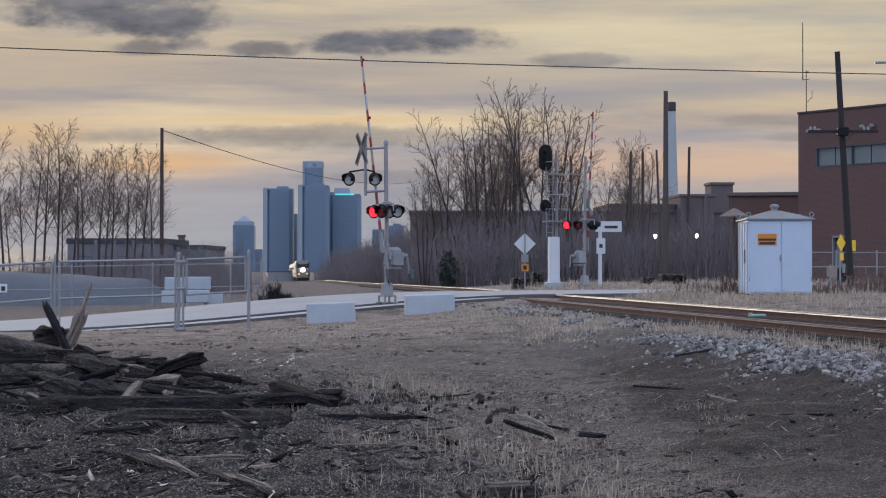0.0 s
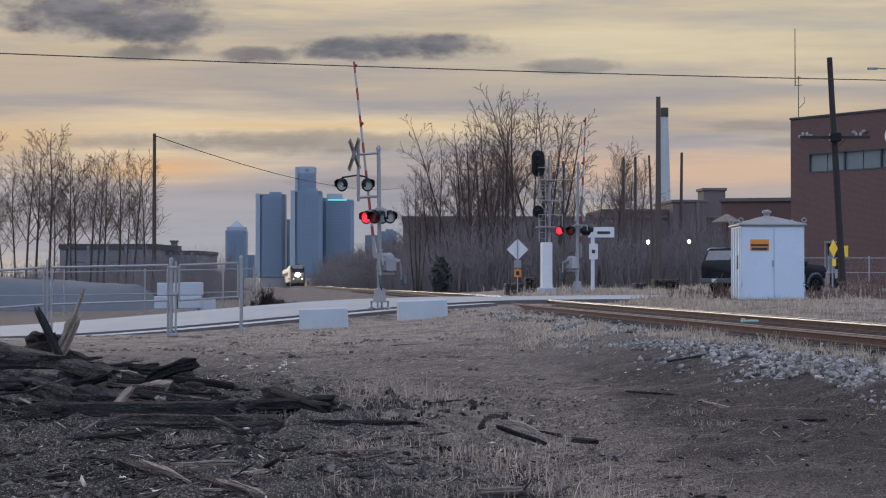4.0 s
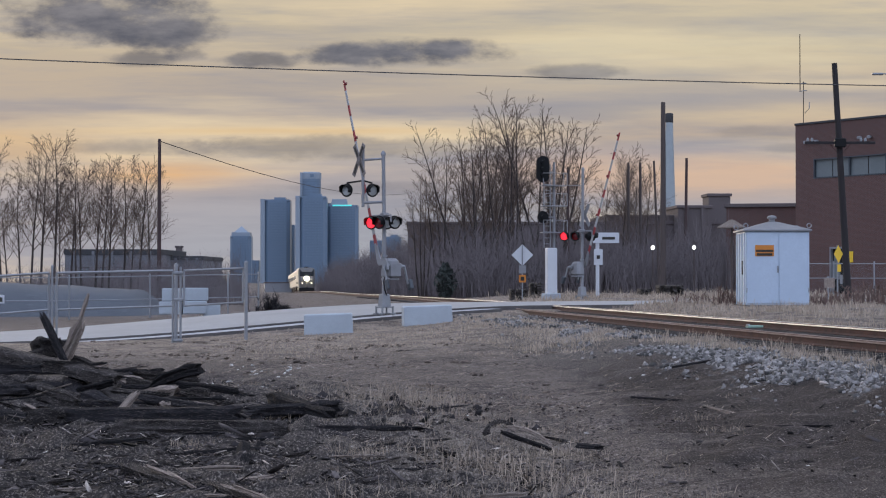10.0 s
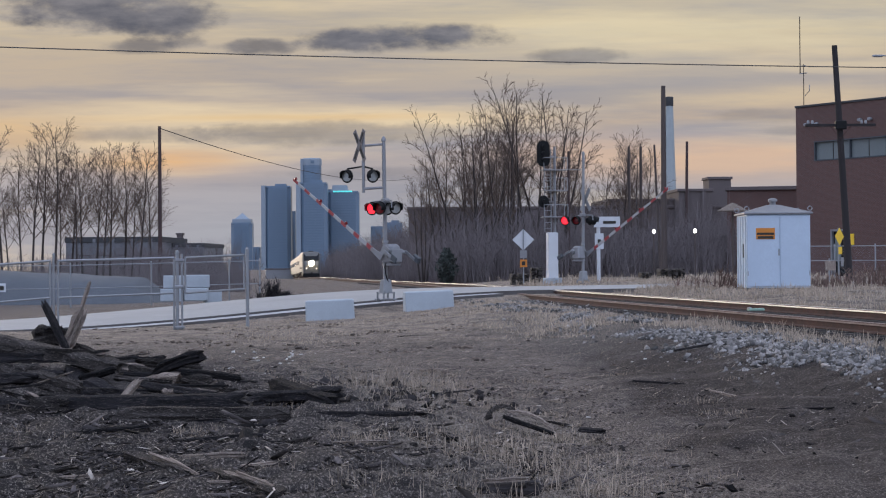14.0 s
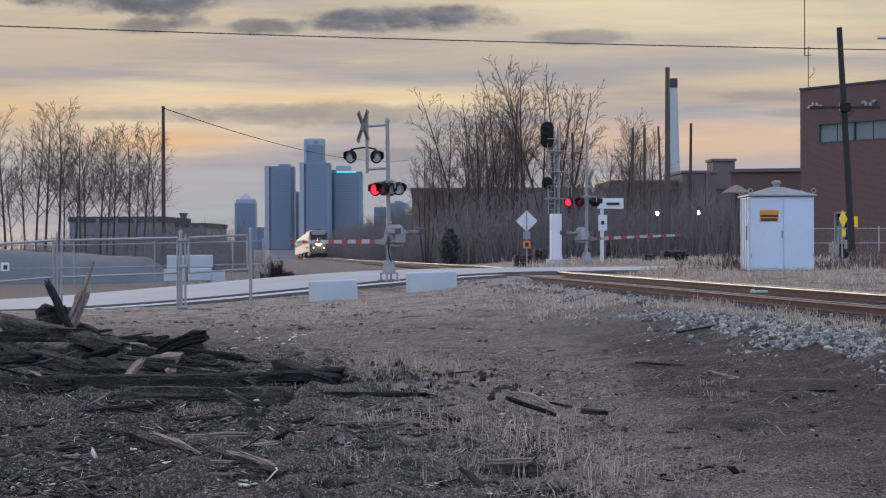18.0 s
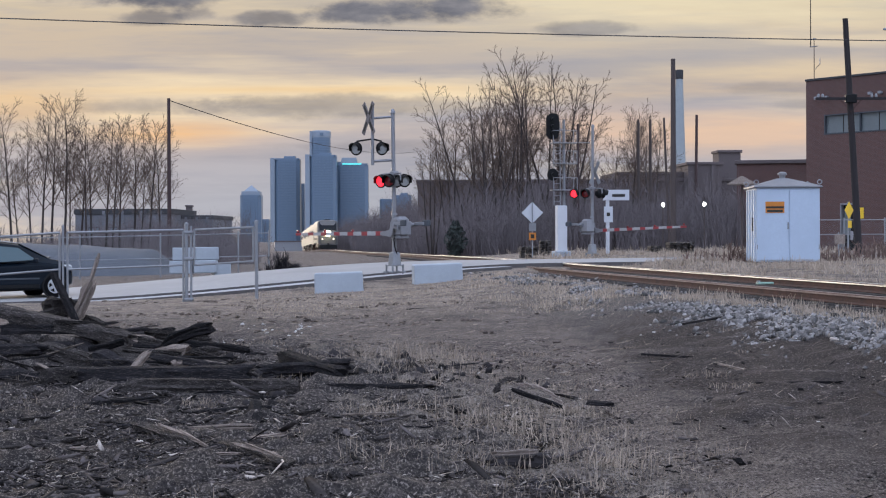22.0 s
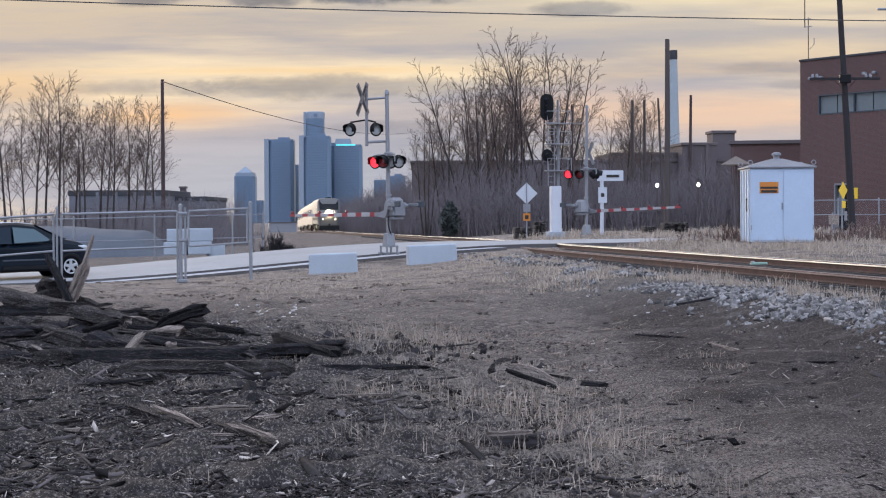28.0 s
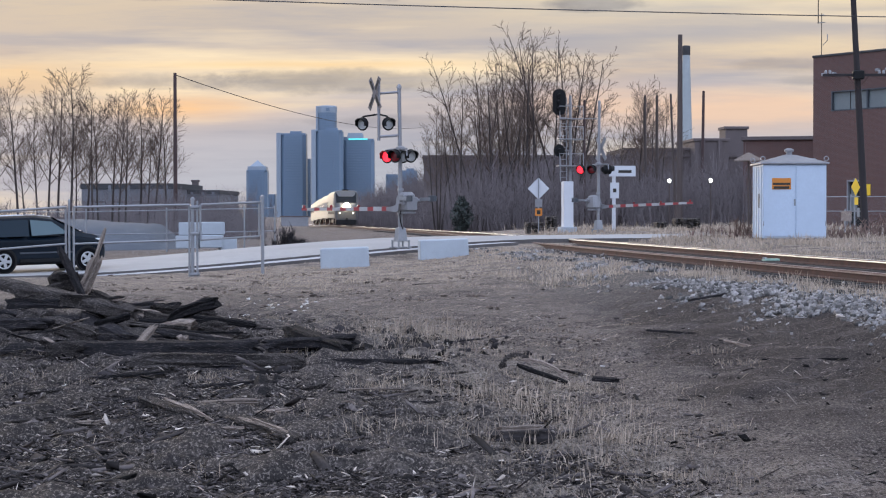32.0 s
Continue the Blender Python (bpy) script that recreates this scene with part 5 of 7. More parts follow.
def railway_signal():
    d = 83.0
    x = side(980, d)
    t = thing("railway_signal", pose(x, d, 0.82, 0, 0, 12), "white railway signal mast with ladder and black signal heads", "railway signal")
    part("cabinet", Geo().box((0, 0, 1.35), (0.50, 0.45, 2.3), 0.03), WHITE, t, "white instrument case")
    part("foundation", Geo().box((0, 0, 0.08), (0.8, 0.7, 0.4), 0.03), CONCRETE, t)
    part("mast", Geo().tube([(0.15, 0, 2.4), (0.15, 0, 6.7)], 0.07, 10), ALU, t)
    lad = part("ladder", Geo().tube([(-0.42, -0.2, 2.5), (-0.42, -0.2, 6.6)], 0.025, 6).tube([(-0.10, -0.2, 2.5), (-0.10, -0.2, 6.6)], 0.025, 6), ALU, t, "white ladder")
    for i in range(14):
        part("rung", Geo().tube([(-0.42, -0.2, 2.7 + i * 0.29), (-0.10, -0.2, 2.7 + i * 0.29)], 0.017, 6), ALU, lad)
    for z in (3.25, 4.55, 5.55):
        part("platform", Geo().box((0.1, -0.1, z), (1.25, 0.6, 0.05), 0.01), ALU, t)
        g = Geo()
        for px_, py in ((-0.5, -0.4), (0.7, -0.4), (0.7, 0.2)):
            g.tube([(px_, py, z), (px_, py, z + 0.62)], 0.02, 6)
        g.tube([(-0.5, -0.4, z + 0.6), (0.7, -0.4, z + 0.6), (0.7, 0.2, z + 0.6)], 0.02, 6)
        part("railing", g, ALU, t)
    for z, h in ((6.35, 1.28), (4.0, 0.6)):
        head = part("signal_head", Geo().prism([(-0.5 - 0.33 * math.cos(a) * (1 if h > 1 else 0.85), z + (h / 2 - 0.3) * (1 if math.sin(a) > 0 else -1) + 0.3 * math.sin(a)) for a in np.linspace(0.01, 6.27, 28)], -0.32, -0.28), BLACK, t,
                    "black oval signal backing")
        part("housing", Geo().box((-0.52, -0.15, z), (0.3, 0.26, h * 0.75), 0.03), BLACK, head)
        for k in range(3 if h > 1 else 1):
            part("hood", Geo().tube([(-0.5, -0.32, z + (0.32 - 0.32 * k if h > 1 else 0)), (-0.5, -0.55, z + (0.32 - 0.32 * k if h > 1 else 0) - 0.02)], 0.11, 12), BLACK, head)
    for z in (6.2, 4.0):
        part("head_arm", Geo().tube([(0.15, 0, z), (-0.45, -0.2, z + 0.03)], 0.04, 6), ALU, t)
    return t


railway_signal()


def signal_shed():
    d = 55.0
    x = side(1371, d)
    z = 0.93
    t = thing("signal_shed", pose(x, d, z, 0, 0, -1), "white metal signal equipment shed with a vented hip roof", "equipment shed")
    w, dp, h = 2.02, 2.02, 2.36
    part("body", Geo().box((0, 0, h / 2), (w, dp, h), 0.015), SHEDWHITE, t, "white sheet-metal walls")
    part("plinth", Geo().box((0, 0, -0.05), (w - 0.1, dp - 0.1, 0.2)), DARKCON, t)
    rw = w / 2 + 0.07
    part("roof", Geo().box((0, 0, h + 0.03), (w + 0.16, dp + 0.16, 0.06), 0.015).loft([[(-rw, -rw, h + 0.06), (rw, -rw, h + 0.06), (rw, rw, h + 0.06), (-rw, rw, h + 0.06)],
         [(-0.16, -0.16, h + 0.33), (0.16, -0.16, h + 0.33), (0.16, 0.16, h + 0.33), (-0.16, 0.16, h + 0.33)]]), ALU, t, "pale grey hip roof")
    part("vent", Geo().lathe([(0.10, 0), (0.10, 0.12), (0.155, 0.13), (0.155, 0.19), (0.08, 0.23), (0.02, 0.24)], 16, pose(0, 0, h + 0.31)), ALU, t, "round roof vent", True)
    for sx, sy in ((-1, -1), (1, -1), (1, 1), (-1, 1)):
        a = Geo()
        a.tube([(sx * rw * 0.93 + 0.07 * math.cos(q), sy * rw * 0.93, h + 0.18 + 0.07 * math.sin(q)) for q in np.linspace(-0.6, 5.7, 12)], 0.018, 6)
        part("lifting_eye", a, GALV, t)
    for x0, x1 in ((-0.98, 0.02), (0.05, 0.98)):
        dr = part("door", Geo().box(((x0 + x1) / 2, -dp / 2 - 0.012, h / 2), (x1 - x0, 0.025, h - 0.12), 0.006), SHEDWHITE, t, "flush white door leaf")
        part("hinge", Geo().tube([((x0 if x0 < 0 else x1), -dp / 2 - 0.03, 0.4), ((x0 if x0 < 0 else x1), -dp / 2 - 0.03, 0.55)], 0.015, 6), GALV, dr)
    part("latch", Geo().box((0.0, -dp / 2 - 0.04, 1.15), (0.05, 0.03, 0.22), 0.008), GALV, t)
    sg = part("sign", Geo().box((-0.42, -dp / 2 - 0.032, 1.74), (0.60, 0.01, 0.36), 0.003), ORANGE, t, "orange warning plate with dark text bars")
    part("text_bar", Geo().box((-0.42, -dp / 2 - 0.04, 1.735), (0.56, 0.004, 0.07)), INK, sg)
    part("text_bar", Geo().box((-0.42, -dp / 2 - 0.04, 1.62), (0.50, 0.004, 0.08)), INK, sg)
    for k in range(4):
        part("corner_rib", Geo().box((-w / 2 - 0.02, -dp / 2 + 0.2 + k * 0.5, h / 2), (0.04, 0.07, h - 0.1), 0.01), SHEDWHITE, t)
    part("side_latch", Geo().box((-w / 2 - 0.05, -0.6, 1.2), (0.03, 0.06, 0.45), 0.01), BLACK, t)


signal_shed()


def barrier(x, y, z, rz, w, h, label):
    t = thing("concrete_block", pose(x, y, z, 0, -2, rz), label, "concrete block", "blocks by the road")
    g = Geo().box((0, 0, h / 2), (w, 0.6, h), 0.035, taper=(0.985, 0.92))
    part("block", g, CONCRETE, t)


barrier(-3.42, 52.0, 0.04, 3, 1.50, 0.66, "pale concrete block on the verge by the road")
barrier(-0.42, 54.2, 0.26, 9, 1.58, 0.66, "pale concrete block on the verge near the signal")
for k, (x, dz, yy) in enumerate(((308, 0, 80), (350, 0, 80), (312, 0.62, 80.1), (352, 0.62, 80.1), (378, 0, 80.3))):
    xx = side(x, yy)
    blk = thing("stacked_block", pose(xx, yy, gz(xx, yy) + dz + (0.25 if k < 4 else 0.1), 0, 0, 4 * k), "white concrete block in a stack beyond the road", "concrete block", "stacked white blocks")
    part("block", Geo().box((0, 0, 0.3), (1.08 if k < 4 else 0.8, 0.7, 0.6), 0.03), CONCRETE, blk)

# ---- poles, wires, fences ----
def utility_pole(x, y, h, lean=(0, 0), r=0.15, label="", material=POLE, arm=0.0, arm_z=0.0, name="utility_pole"):
    z = gz(x, y) - 0.2
    t = thing(name, pose(x, y, z), label, "utility pole" if name == "utility_pole" else "post")
    part("pole", Geo().tube([(0, 0, 0), (lean[0] / 2, lean[1] / 2, h / 2), (lean[0], lean[1], h)], [r, r * 0.88, r * 0.72], 10), material, t, smooth=True)
    if arm:
        part("crossarm", Geo().box((lean[0] * arm_z / h, -r, arm_z), (arm, 0.10, 0.12), 0.01), material, t)
        for k in (-0.46, -0.40, 0.3, 0.36):
            part("insulator", Geo().lathe([(0.05, 0), (0.07, 0.06), (0.05, 0.14), (0.02, 0.16)], 8, pose(lean[0] * arm_z / h + k * arm, -r, arm_z + 0.06)), GALV, t, smooth=True)
        part("brace", Geo().tube([(lean[0] * arm_z / h - 0.5, -r - 0.03, arm_z), (lean[0] * arm_z / h, -r - 0.03, arm_z - 0.6), (lean[0] * arm_z / h + 0.5, -r - 0.03, arm_z)], 0.02, 6), RUST, t)
        part("transformer_bracket", Geo().box((lean[0] * arm_z / h, -r - 0.05, arm_z), (0.5, 0.25, 0.4), 0.04), BLACK, t)
    return t


utility_pole(side(1507, 75), 75, 10.9, (-0.60, 0), 0.17, "dark creosoted utility pole with a crossarm", DARKPOLE, arm=3.1, arm_z=7.35)
utility_pole(side(1178, 105), 105, 12.1, (0.03, 0), 0.19, "tall weathered wooden pole by the brush")
utility_pole(side(1172, 107), 107, 8.6, (-0.35, 0), 0.09, "leaning stub of a wooden pole")
utility_pole(side(286, 130), 130, 13.0, (0.0, 0), 0.17, "tall dark wooden pole beyond the road", RUSTPOLE)
for x, top, d, r, mt in ((1010, 275, 120, 0.11, RUSTPOLE), (912, 285, 135, 0.14, POLE), (1117, 268, 140, 0.15, POLE), (1138, 268, 141, 0.15, POLE), (1217, 260, 140, 0.15, RUSTPOLE)):
    utility_pole(side(x, d), d, 1.7 + (478 - top) / 3000 * d - gz(side(x, d), d) + 0.2, (0.15 if x == 1217 else 0, 0), r, "old cut-off wooden pole among the brush", mt, name="pole_stub")


def wire(name, a, b, sag, r, label, n=24):
    a, b = Vector(a), Vector(b)
    pts = [a.lerp(b, i / n) - Vector((0, 0, sag * 4 * (i / n) * (1 - i / n))) for i in range(n + 1)]
    return tagged(part(name, Geo().tube(pts, r, 5), BLACKWIRE), label, "cable")


BLACKWIRE = mat("wire_sheath", (0.06, 0.055, 0.055), None, 0.7, scale=2, fine=20, bump=0.0)
wire("overhead_wire", (-34.0, 56.0, 9.9), (36.0, 77.0, 10.38), 0.34, 0.022, "dark overhead cable across the view", 30)
wire("overhead_wire", (side(287, 130) + 0.1, 130, 12.4), (side(740, 330), 330, 19.0), 1.9, 0.035, "thin overhead cable from a tall pole")

street = thing("street_lamp", pose(side(1608, 90), 90, gz(side(1608, 90), 90)), "grey street lamp with a curved arm", "street lamp")
part("pole", Geo().tube([(0, 0, 0), (0, 0, 11.5)], [0.1, 0.06], 8), GALV, street)
part("arm", Geo().tube([(0, 0, 11.4), (-0.6, 0, 11.8), (-1.2, 0, 11.85)], 0.035, 6), GALV, street)
part("head", Geo().box((-1.45, 0, 11.83), (0.6, 0.22, 0.12), 0.04), GALV, street)


def chain_fence(name, pts, h, label, posts=True, rails=(1.0, 0.5, 0.03), r=0.04, mesh_on=True, group="", step=0.0):
    """Pipe fence panels between posts, with a woven wire infill of thin diagonal wires."""
    t = thing(name, pose(0, 0, 0), label, "fence", group)
    for i, (x, y) in enumerate(pts):
        z = gz(x, y)
        part("post", Geo().tube([(x, y, z - 0.2), (x, y, z + h + 0.06)], r, 8).lathe([(r * 1.2, 0), (r * 1.1, 0.05), (0.01, 0.08)], 8, pose(x, y, z + h + 0.05)), GALV, t)
    for (x0, y0), (x1, y1) in zip(pts, pts[1:]):
        z0, z1 = gz(x0, y0), gz(x1, y1)
        for f in rails:
            part("rail", Geo().tube([(x0, y0, z0 + h * f), (x1, y1, z1 + h * f)], r * 0.62, 6), GALV, t)
        if mesh_on:
            V, F, k = [], [], 0
            L = math.hypot(x1 - x0, y1 - y0)
            gap = 0.13
            for sgn in (1, -1):
                for j in range(int((L + h) / gap)):
                    a = j * gap if sgn > 0 else j * gap - h
                    u0, u1 = (a - h, a) if sgn > 0 else (a + h, a)
                    lo, hi = sorted((u0, u1))
                    if hi <= 0 or lo >= L:
                        continue
                    def at(u):
                        f = (u - u0) / (u1 - u0)
                        return u, f * h
                    (ua, za), (ub, zb) = at(min(max(u0, 0), L)), at(min(max(u1, 0), L))
                    for (uu, zz, o) in ((ua, za, -1), (ua, za, 1), (ub, zb, 1), (ub, zb, -1)):
                        q = uu / L
                        V.append((x0 + (x1 - x0) * q, y0 + (y1 - y0) * q, z0 + (z1 - z0) * q + zz + o * 0.0022))
                    F.append((k, k + 1, k + 2, k + 3))
                    k += 4
            if F:
                part("woven_wire", fast_mesh("woven_wire", V, F, GALV), GALV, t, "woven wire netting")
    return t


def pipe_gate():
    """The open pipe gate by the road: three leaves with top, middle and bottom rails."""
    H = 2.18
    drop = (-0.25, -0.12, -0.07, 0.0)
    xs = [(-60, 43.8), (97, 45.2), (316, 47.2), (440, 49.0)]
    pts = [(side(a, d), d) for a, d in xs]
    t = thing("pipe_gate", pose(0, 0, 0), "galvanised pipe gate with wire netting beside the road", "gate")
    for i, (x, y) in enumerate(pts):
        z = gz(x, y) + drop[i]
        pr = 0.05 if i in (2, 3) else 0.03
        part("post", Geo().tube([(x, y, z - 0.2), (x, y, z + H + (0.06 if i == 3 else 0.03))], pr, 10).lathe([(pr * 1.25, 0), (pr * 1.15, 0.05), (0.01, 0.09)], 10, pose(x, y, z + H + 0.02)), GALV, t)
        if i == 2:
            part("hinge_post", Geo().tube([(x + 0.13, y, z - 0.1), (x + 0.13, y, z + H)], 0.032, 10), GALV, t)
            for f in (0.06, 0.58, 0.92):
                part("hinge", Geo().box((x + 0.065, y, z + H * f), (0.26, 0.14, 0.09), 0.02), GALV, t)
    for i in range(3):
        (x0, y0), (x1, y1) = pts[i], pts[i + 1]
        x0 += 0.12
        x1 -= 0.09
        if i == 2:
            x0 += 0.1
        z0, z1 = gz(*pts[i]) + drop[i], gz(*pts[i + 1]) + drop[i + 1]
        leaf = part("leaf_frame", Geo().tube([(x0, y0, z0 + H * 0.95), (x1, y1, z1 + H * 0.95)], 0.034, 8), GALV, t, "pipe frame of a gate leaf")
        for f in ((0.50,) if i == 2 else (0.50, 0.02)):
            part("rail", Geo().tube([(x0, y0, z0 + H * f), (x1, y1, z1 + H * f)], 0.028, 8), GALV, leaf)
        for xa, ya, za in ((x0, y0, z0), (x1, y1, z1)):
            part("stile", Geo().tube([(xa, ya, za + H * (0.5 if i == 2 else 0.02)), (xa, ya, za + H * 0.95)], 0.03, 8), GALV, leaf)
    return t


pipe_gate()
chain_fence("chain_fence", [(side(a, 84 + a * 0.004), 84 + a * 0.004) for a in (-60, 127, 270, 408, 462)], 2.1, "grey chain-link fence across the road", group="fences", rails=(1.0, 0.45))
note = part("fence_sign", Geo().box((0, 0, 0), (0.42, 0.02, 0.42), 0.004), WHITE, m=pose(side(5, 83.4), 83.4, gz(side(5, 83.4), 83.4) + 1.05))
tagged(note, "small white square notice on a chain-link fence", "sign")
part("mark", Geo().box((0.02, -0.014, -0.02), (0.2, 0.006, 0.22)), INK, note)
chain_fence("chain_fence", [(side(a, 92), 92) for a in (1436, 1480, 1552, 1620)], 1.75, "grey chain-link fence before a brick building", group="fences", rails=(1.0, 0.55))

# grey rubble bank beyond the far fence
def rubble_bank():
    V, F = [], []
    nx, ny = 60, 12
    for j in range(ny):
        for i in range(nx):
            x = -33 + i * 0.40
            y = 92 + j * 0.9
            f = 1 - sstep(-17.2, -15.6, x)
            h = (1.9 - 0.062 * (x + 25.4)) * f * math.sin(math.pi * min(1, (j + 0.2) / (ny - 1))) ** 0.4 if j not in (0, ny - 1) else -0.2
            V.append((x, y, gz(x, y) + h + 0.12 * noise.noise((x, y, 2)) * f))
    for j in range(ny - 1):
        for i in range(nx - 1):
            k = j * nx + i
            F.append((k, k + 1, k + nx + 1, k + nx))
    tagged(new("rubble_bank", fast_mesh("rubble_bank", V, F, DARKCON, True)), "long low bank of blue-grey crushed rubble", "rubble bank", kind="stuff")


rubble_bank()

sign_post(side(1487, 70), 70, 2.55, "yellow diamond road sign with plates on a post", [("diamond", 2.2, 0.52, 0.52, 45, YELLOW, 0, "yellow diamond"), ("plate", 1.62, 0.3, 0.3, 0, YELLOW, 0.06, ""),
          ("box", 1.15, 0.24, 0.38, 0, ALU, 0.22, "grey meter box")], rz=48)
sign_post(side(1470, 72), 72, 1.3, "pale weathered board on a short post", [("board", 1.0, 0.45, 0.42, 0, SPLIT, 0.05, "pale board")])
hood = thing("hooded_lamp", pose(side(1300, 88), 88, gz(side(1300, 88), 88)), "tan hooded lamp on a thin post", "lamp post")
part("post", Geo().tube([(0, 0, 0), (0, 0, 3.6)], 0.05, 8), POLE, hood)
part("hood", Geo().lathe([(0.78, 3.55), (0.78, 3.60), (0.1, 3.98), (0.02, 4.0)], 4), SPLIT, hood, "tan pyramid hood")
for x, d in ((1160, 110), (1233, 109)):
    xx = side(x, d)
    yl = thing("yard_lamp", pose(xx, d, gz(xx, d)), "lit white yard lamp on a dark post", "lamp", "yard lamps")
    part("post", Geo().tube([(0, 0, 0), (0, 0, 2.85)], 0.04, 6), POLE, yl)
    part("globe", Geo().lathe([(0.03, 2.85), (0.08, 2.90), (0.105, 2.98), (0.08, 3.06), (0.03, 3.11)], 12), YARDLAMP, yl, "lit white globe", True)

RUSTWEED = mat("rusty_weeds", (0.19, 0.115, 0.088), (0.11, 0.070, 0.058), 0.9, scale=1.2, fine=6, bump=0.0, island=0.4)
brush("dry_weeds", [(side(b, d), d, h, w, n) for b, d, h, w, n in ((1282, 57, 0.9, 0.20, 12), (1294, 56.5, 0.6, 0.16, 10), (1440, 56, 0.35, 0.25, 26), (1470, 58, 0.5, 0.5, 40), (1520, 60, 0.7, 0.6, 46), (1560, 58, 0.8, 0.5, 40), (1250, 60, 0.5, 0.6, 30))],
      "rust-brown dead weeds round the shed", 61, RUSTWEED)
BONDGREEN = mat("pale_green_paint", (0.30, 0.46, 0.38), (0.22, 0.34, 0.28), 0.6, scale=6, fine=40, bump=0.1)
bond = thing("rail_bond", pose(*track_frame(35.0, -0.55, 0.015), 0, 0, 14), "small pale green bond plate beside a rail", "rail bond")
part("plate", Geo().box((0, 0, 0.03), (0.34, 0.16, 0.05), 0.012), BONDGREEN, bond)
part("clip", Geo().box((-0.14, 0, 0.06), (0.06, 0.10, 0.05), 0.01), GALV, bond)

# small dark evergreen
def evergreen(x, y, h):
    rs = np.random.RandomState(2)
    z = gz(x, y)
    t = thing("evergreen_shrub", pose(x, y, z), "narrow dark evergreen shrub", "shrub")
    part("trunk", Geo().tube([(0, 0, 0), (0, 0, h * 0.9)], [0.06, 0.02], 6), BARK, t)
    V, F, k = [], [], 0
    for _ in range(1500):
        f = rs.rand()
        rad = 0.75 * math.sin(math.pi * (0.12 + 0.86 * f)) ** 0.8 * rs.uniform(0.3, 1.05)
        a = rs.uniform(0, 6.283)
        c = np.array([rad * math.cos(a), rad * math.sin(a), 0.15 + f * h * 0.95])
        d1, d2 = rs.normal(0, 0.09, 3), rs.normal(0, 0.09, 3)
        V += [c - d1, c + d2, c + d1 + (0, 0, 0.05)]
        F.append((k, k + 1, k + 2))
        k += 3
    part("foliage", fast_mesh("foliage", V, F, LEAFDARK), LEAFDARK, t)


LEAFDARK = mat("dark_needles", (0.0522, 0.0617, 0.0522), (0.0333, 0.0404, 0.038), 0.9, scale=2, fine=20, bump=0.0, island=0.4)
evergreen(side(793, 118), 118, 2.45)

# ---- vehicles ----
def wheel(parent, x, y, r, w, rim):
    """A wheel on its axle along y; its own thing-part with tyre, rim and spokes."""
    m = pose(x, y, r, 90, 0, 0)
    hub = part("wheel", Geo().lathe([(r * 0.62, -w / 2), (r * 0.93, -w / 2), (r, -w * 0.32), (r, w * 0.32), (r * 0.93, w / 2), (r * 0.62, w / 2)], 28), TYRE, parent, "black tyre", True, m=m)
    out = -1 if y > 0 else 1
    f = out * w / 2
    part("rim", Geo().lathe([(r * 0.66, f * 0.9), (r * 0.66, f * 1.03), (r * 0.58, f * 1.05), (r * 0.55, f * 1.01)], 24, caps=False), rim, hub, "wheel rim", True)
    g = Geo()
    for k in range(5):
        g.box((r * 0.32, 0, f * 1.03), (r * 0.56, r * 0.26, w * 0.12), 0.008, pose(0, 0, 0, 0, 0, 72 * k))
    g.lathe([(r * 0.16, f * 0.9), (r * 0.16, f * 1.1), (r * 0.05, f * 1.14)], 12)
    part("spokes", g, rim, hub)
    return hub


def body_rings(stations):
    """Cross rings of a car body: (x, half width, sill z, belt z, top z, top half width)."""
    rings = []
    for x, hw, z0, zb, zt, tw in stations:
        rings.append([(x, -hw * 0.93, z0), (x, -hw, z0 + (zb - z0) * 0.35), (x, -hw * 0.99, zb - 0.03), (x, -tw - (hw - tw) * 0.12, zb + (zt - zb) * 0.12), (x, -tw, zt - (zt - zb) * 0.10), (x, -tw * 0.86, zt),
                      (x, tw * 0.86, zt), (x, tw, zt - (zt - zb) * 0.10), (x, tw + (hw - tw) * 0.12, zb + (zt - zb) * 0.12), (x, hw * 0.99, zb - 0.03), (x, hw, z0 + (zb - z0) * 0.35), (x, hw * 0.93, z0)])
    return rings


def side_panes(t, name, outline, y, material, label, th=0.02, slope=0.0, z0=1.0):
    """A pane on each flank: outline in x, z; leans in above z0."""
    for sgn in (-1, 1):
        a = [(x, sgn * (y - (z - z0) * slope), z) for x, z in outline]
        b = [(x, sgn * (y - (z - z0) * slope + th), z) for x, z in outline]
        part(name, Geo().loft([a, b]), material, t, label)


def arch(cx, r, a0=-8, a1=188, n=11):
    return [(cx + r * math.cos(radians(a)), r * math.sin(radians(a))) for a in np.linspace(a0, a1, n)]


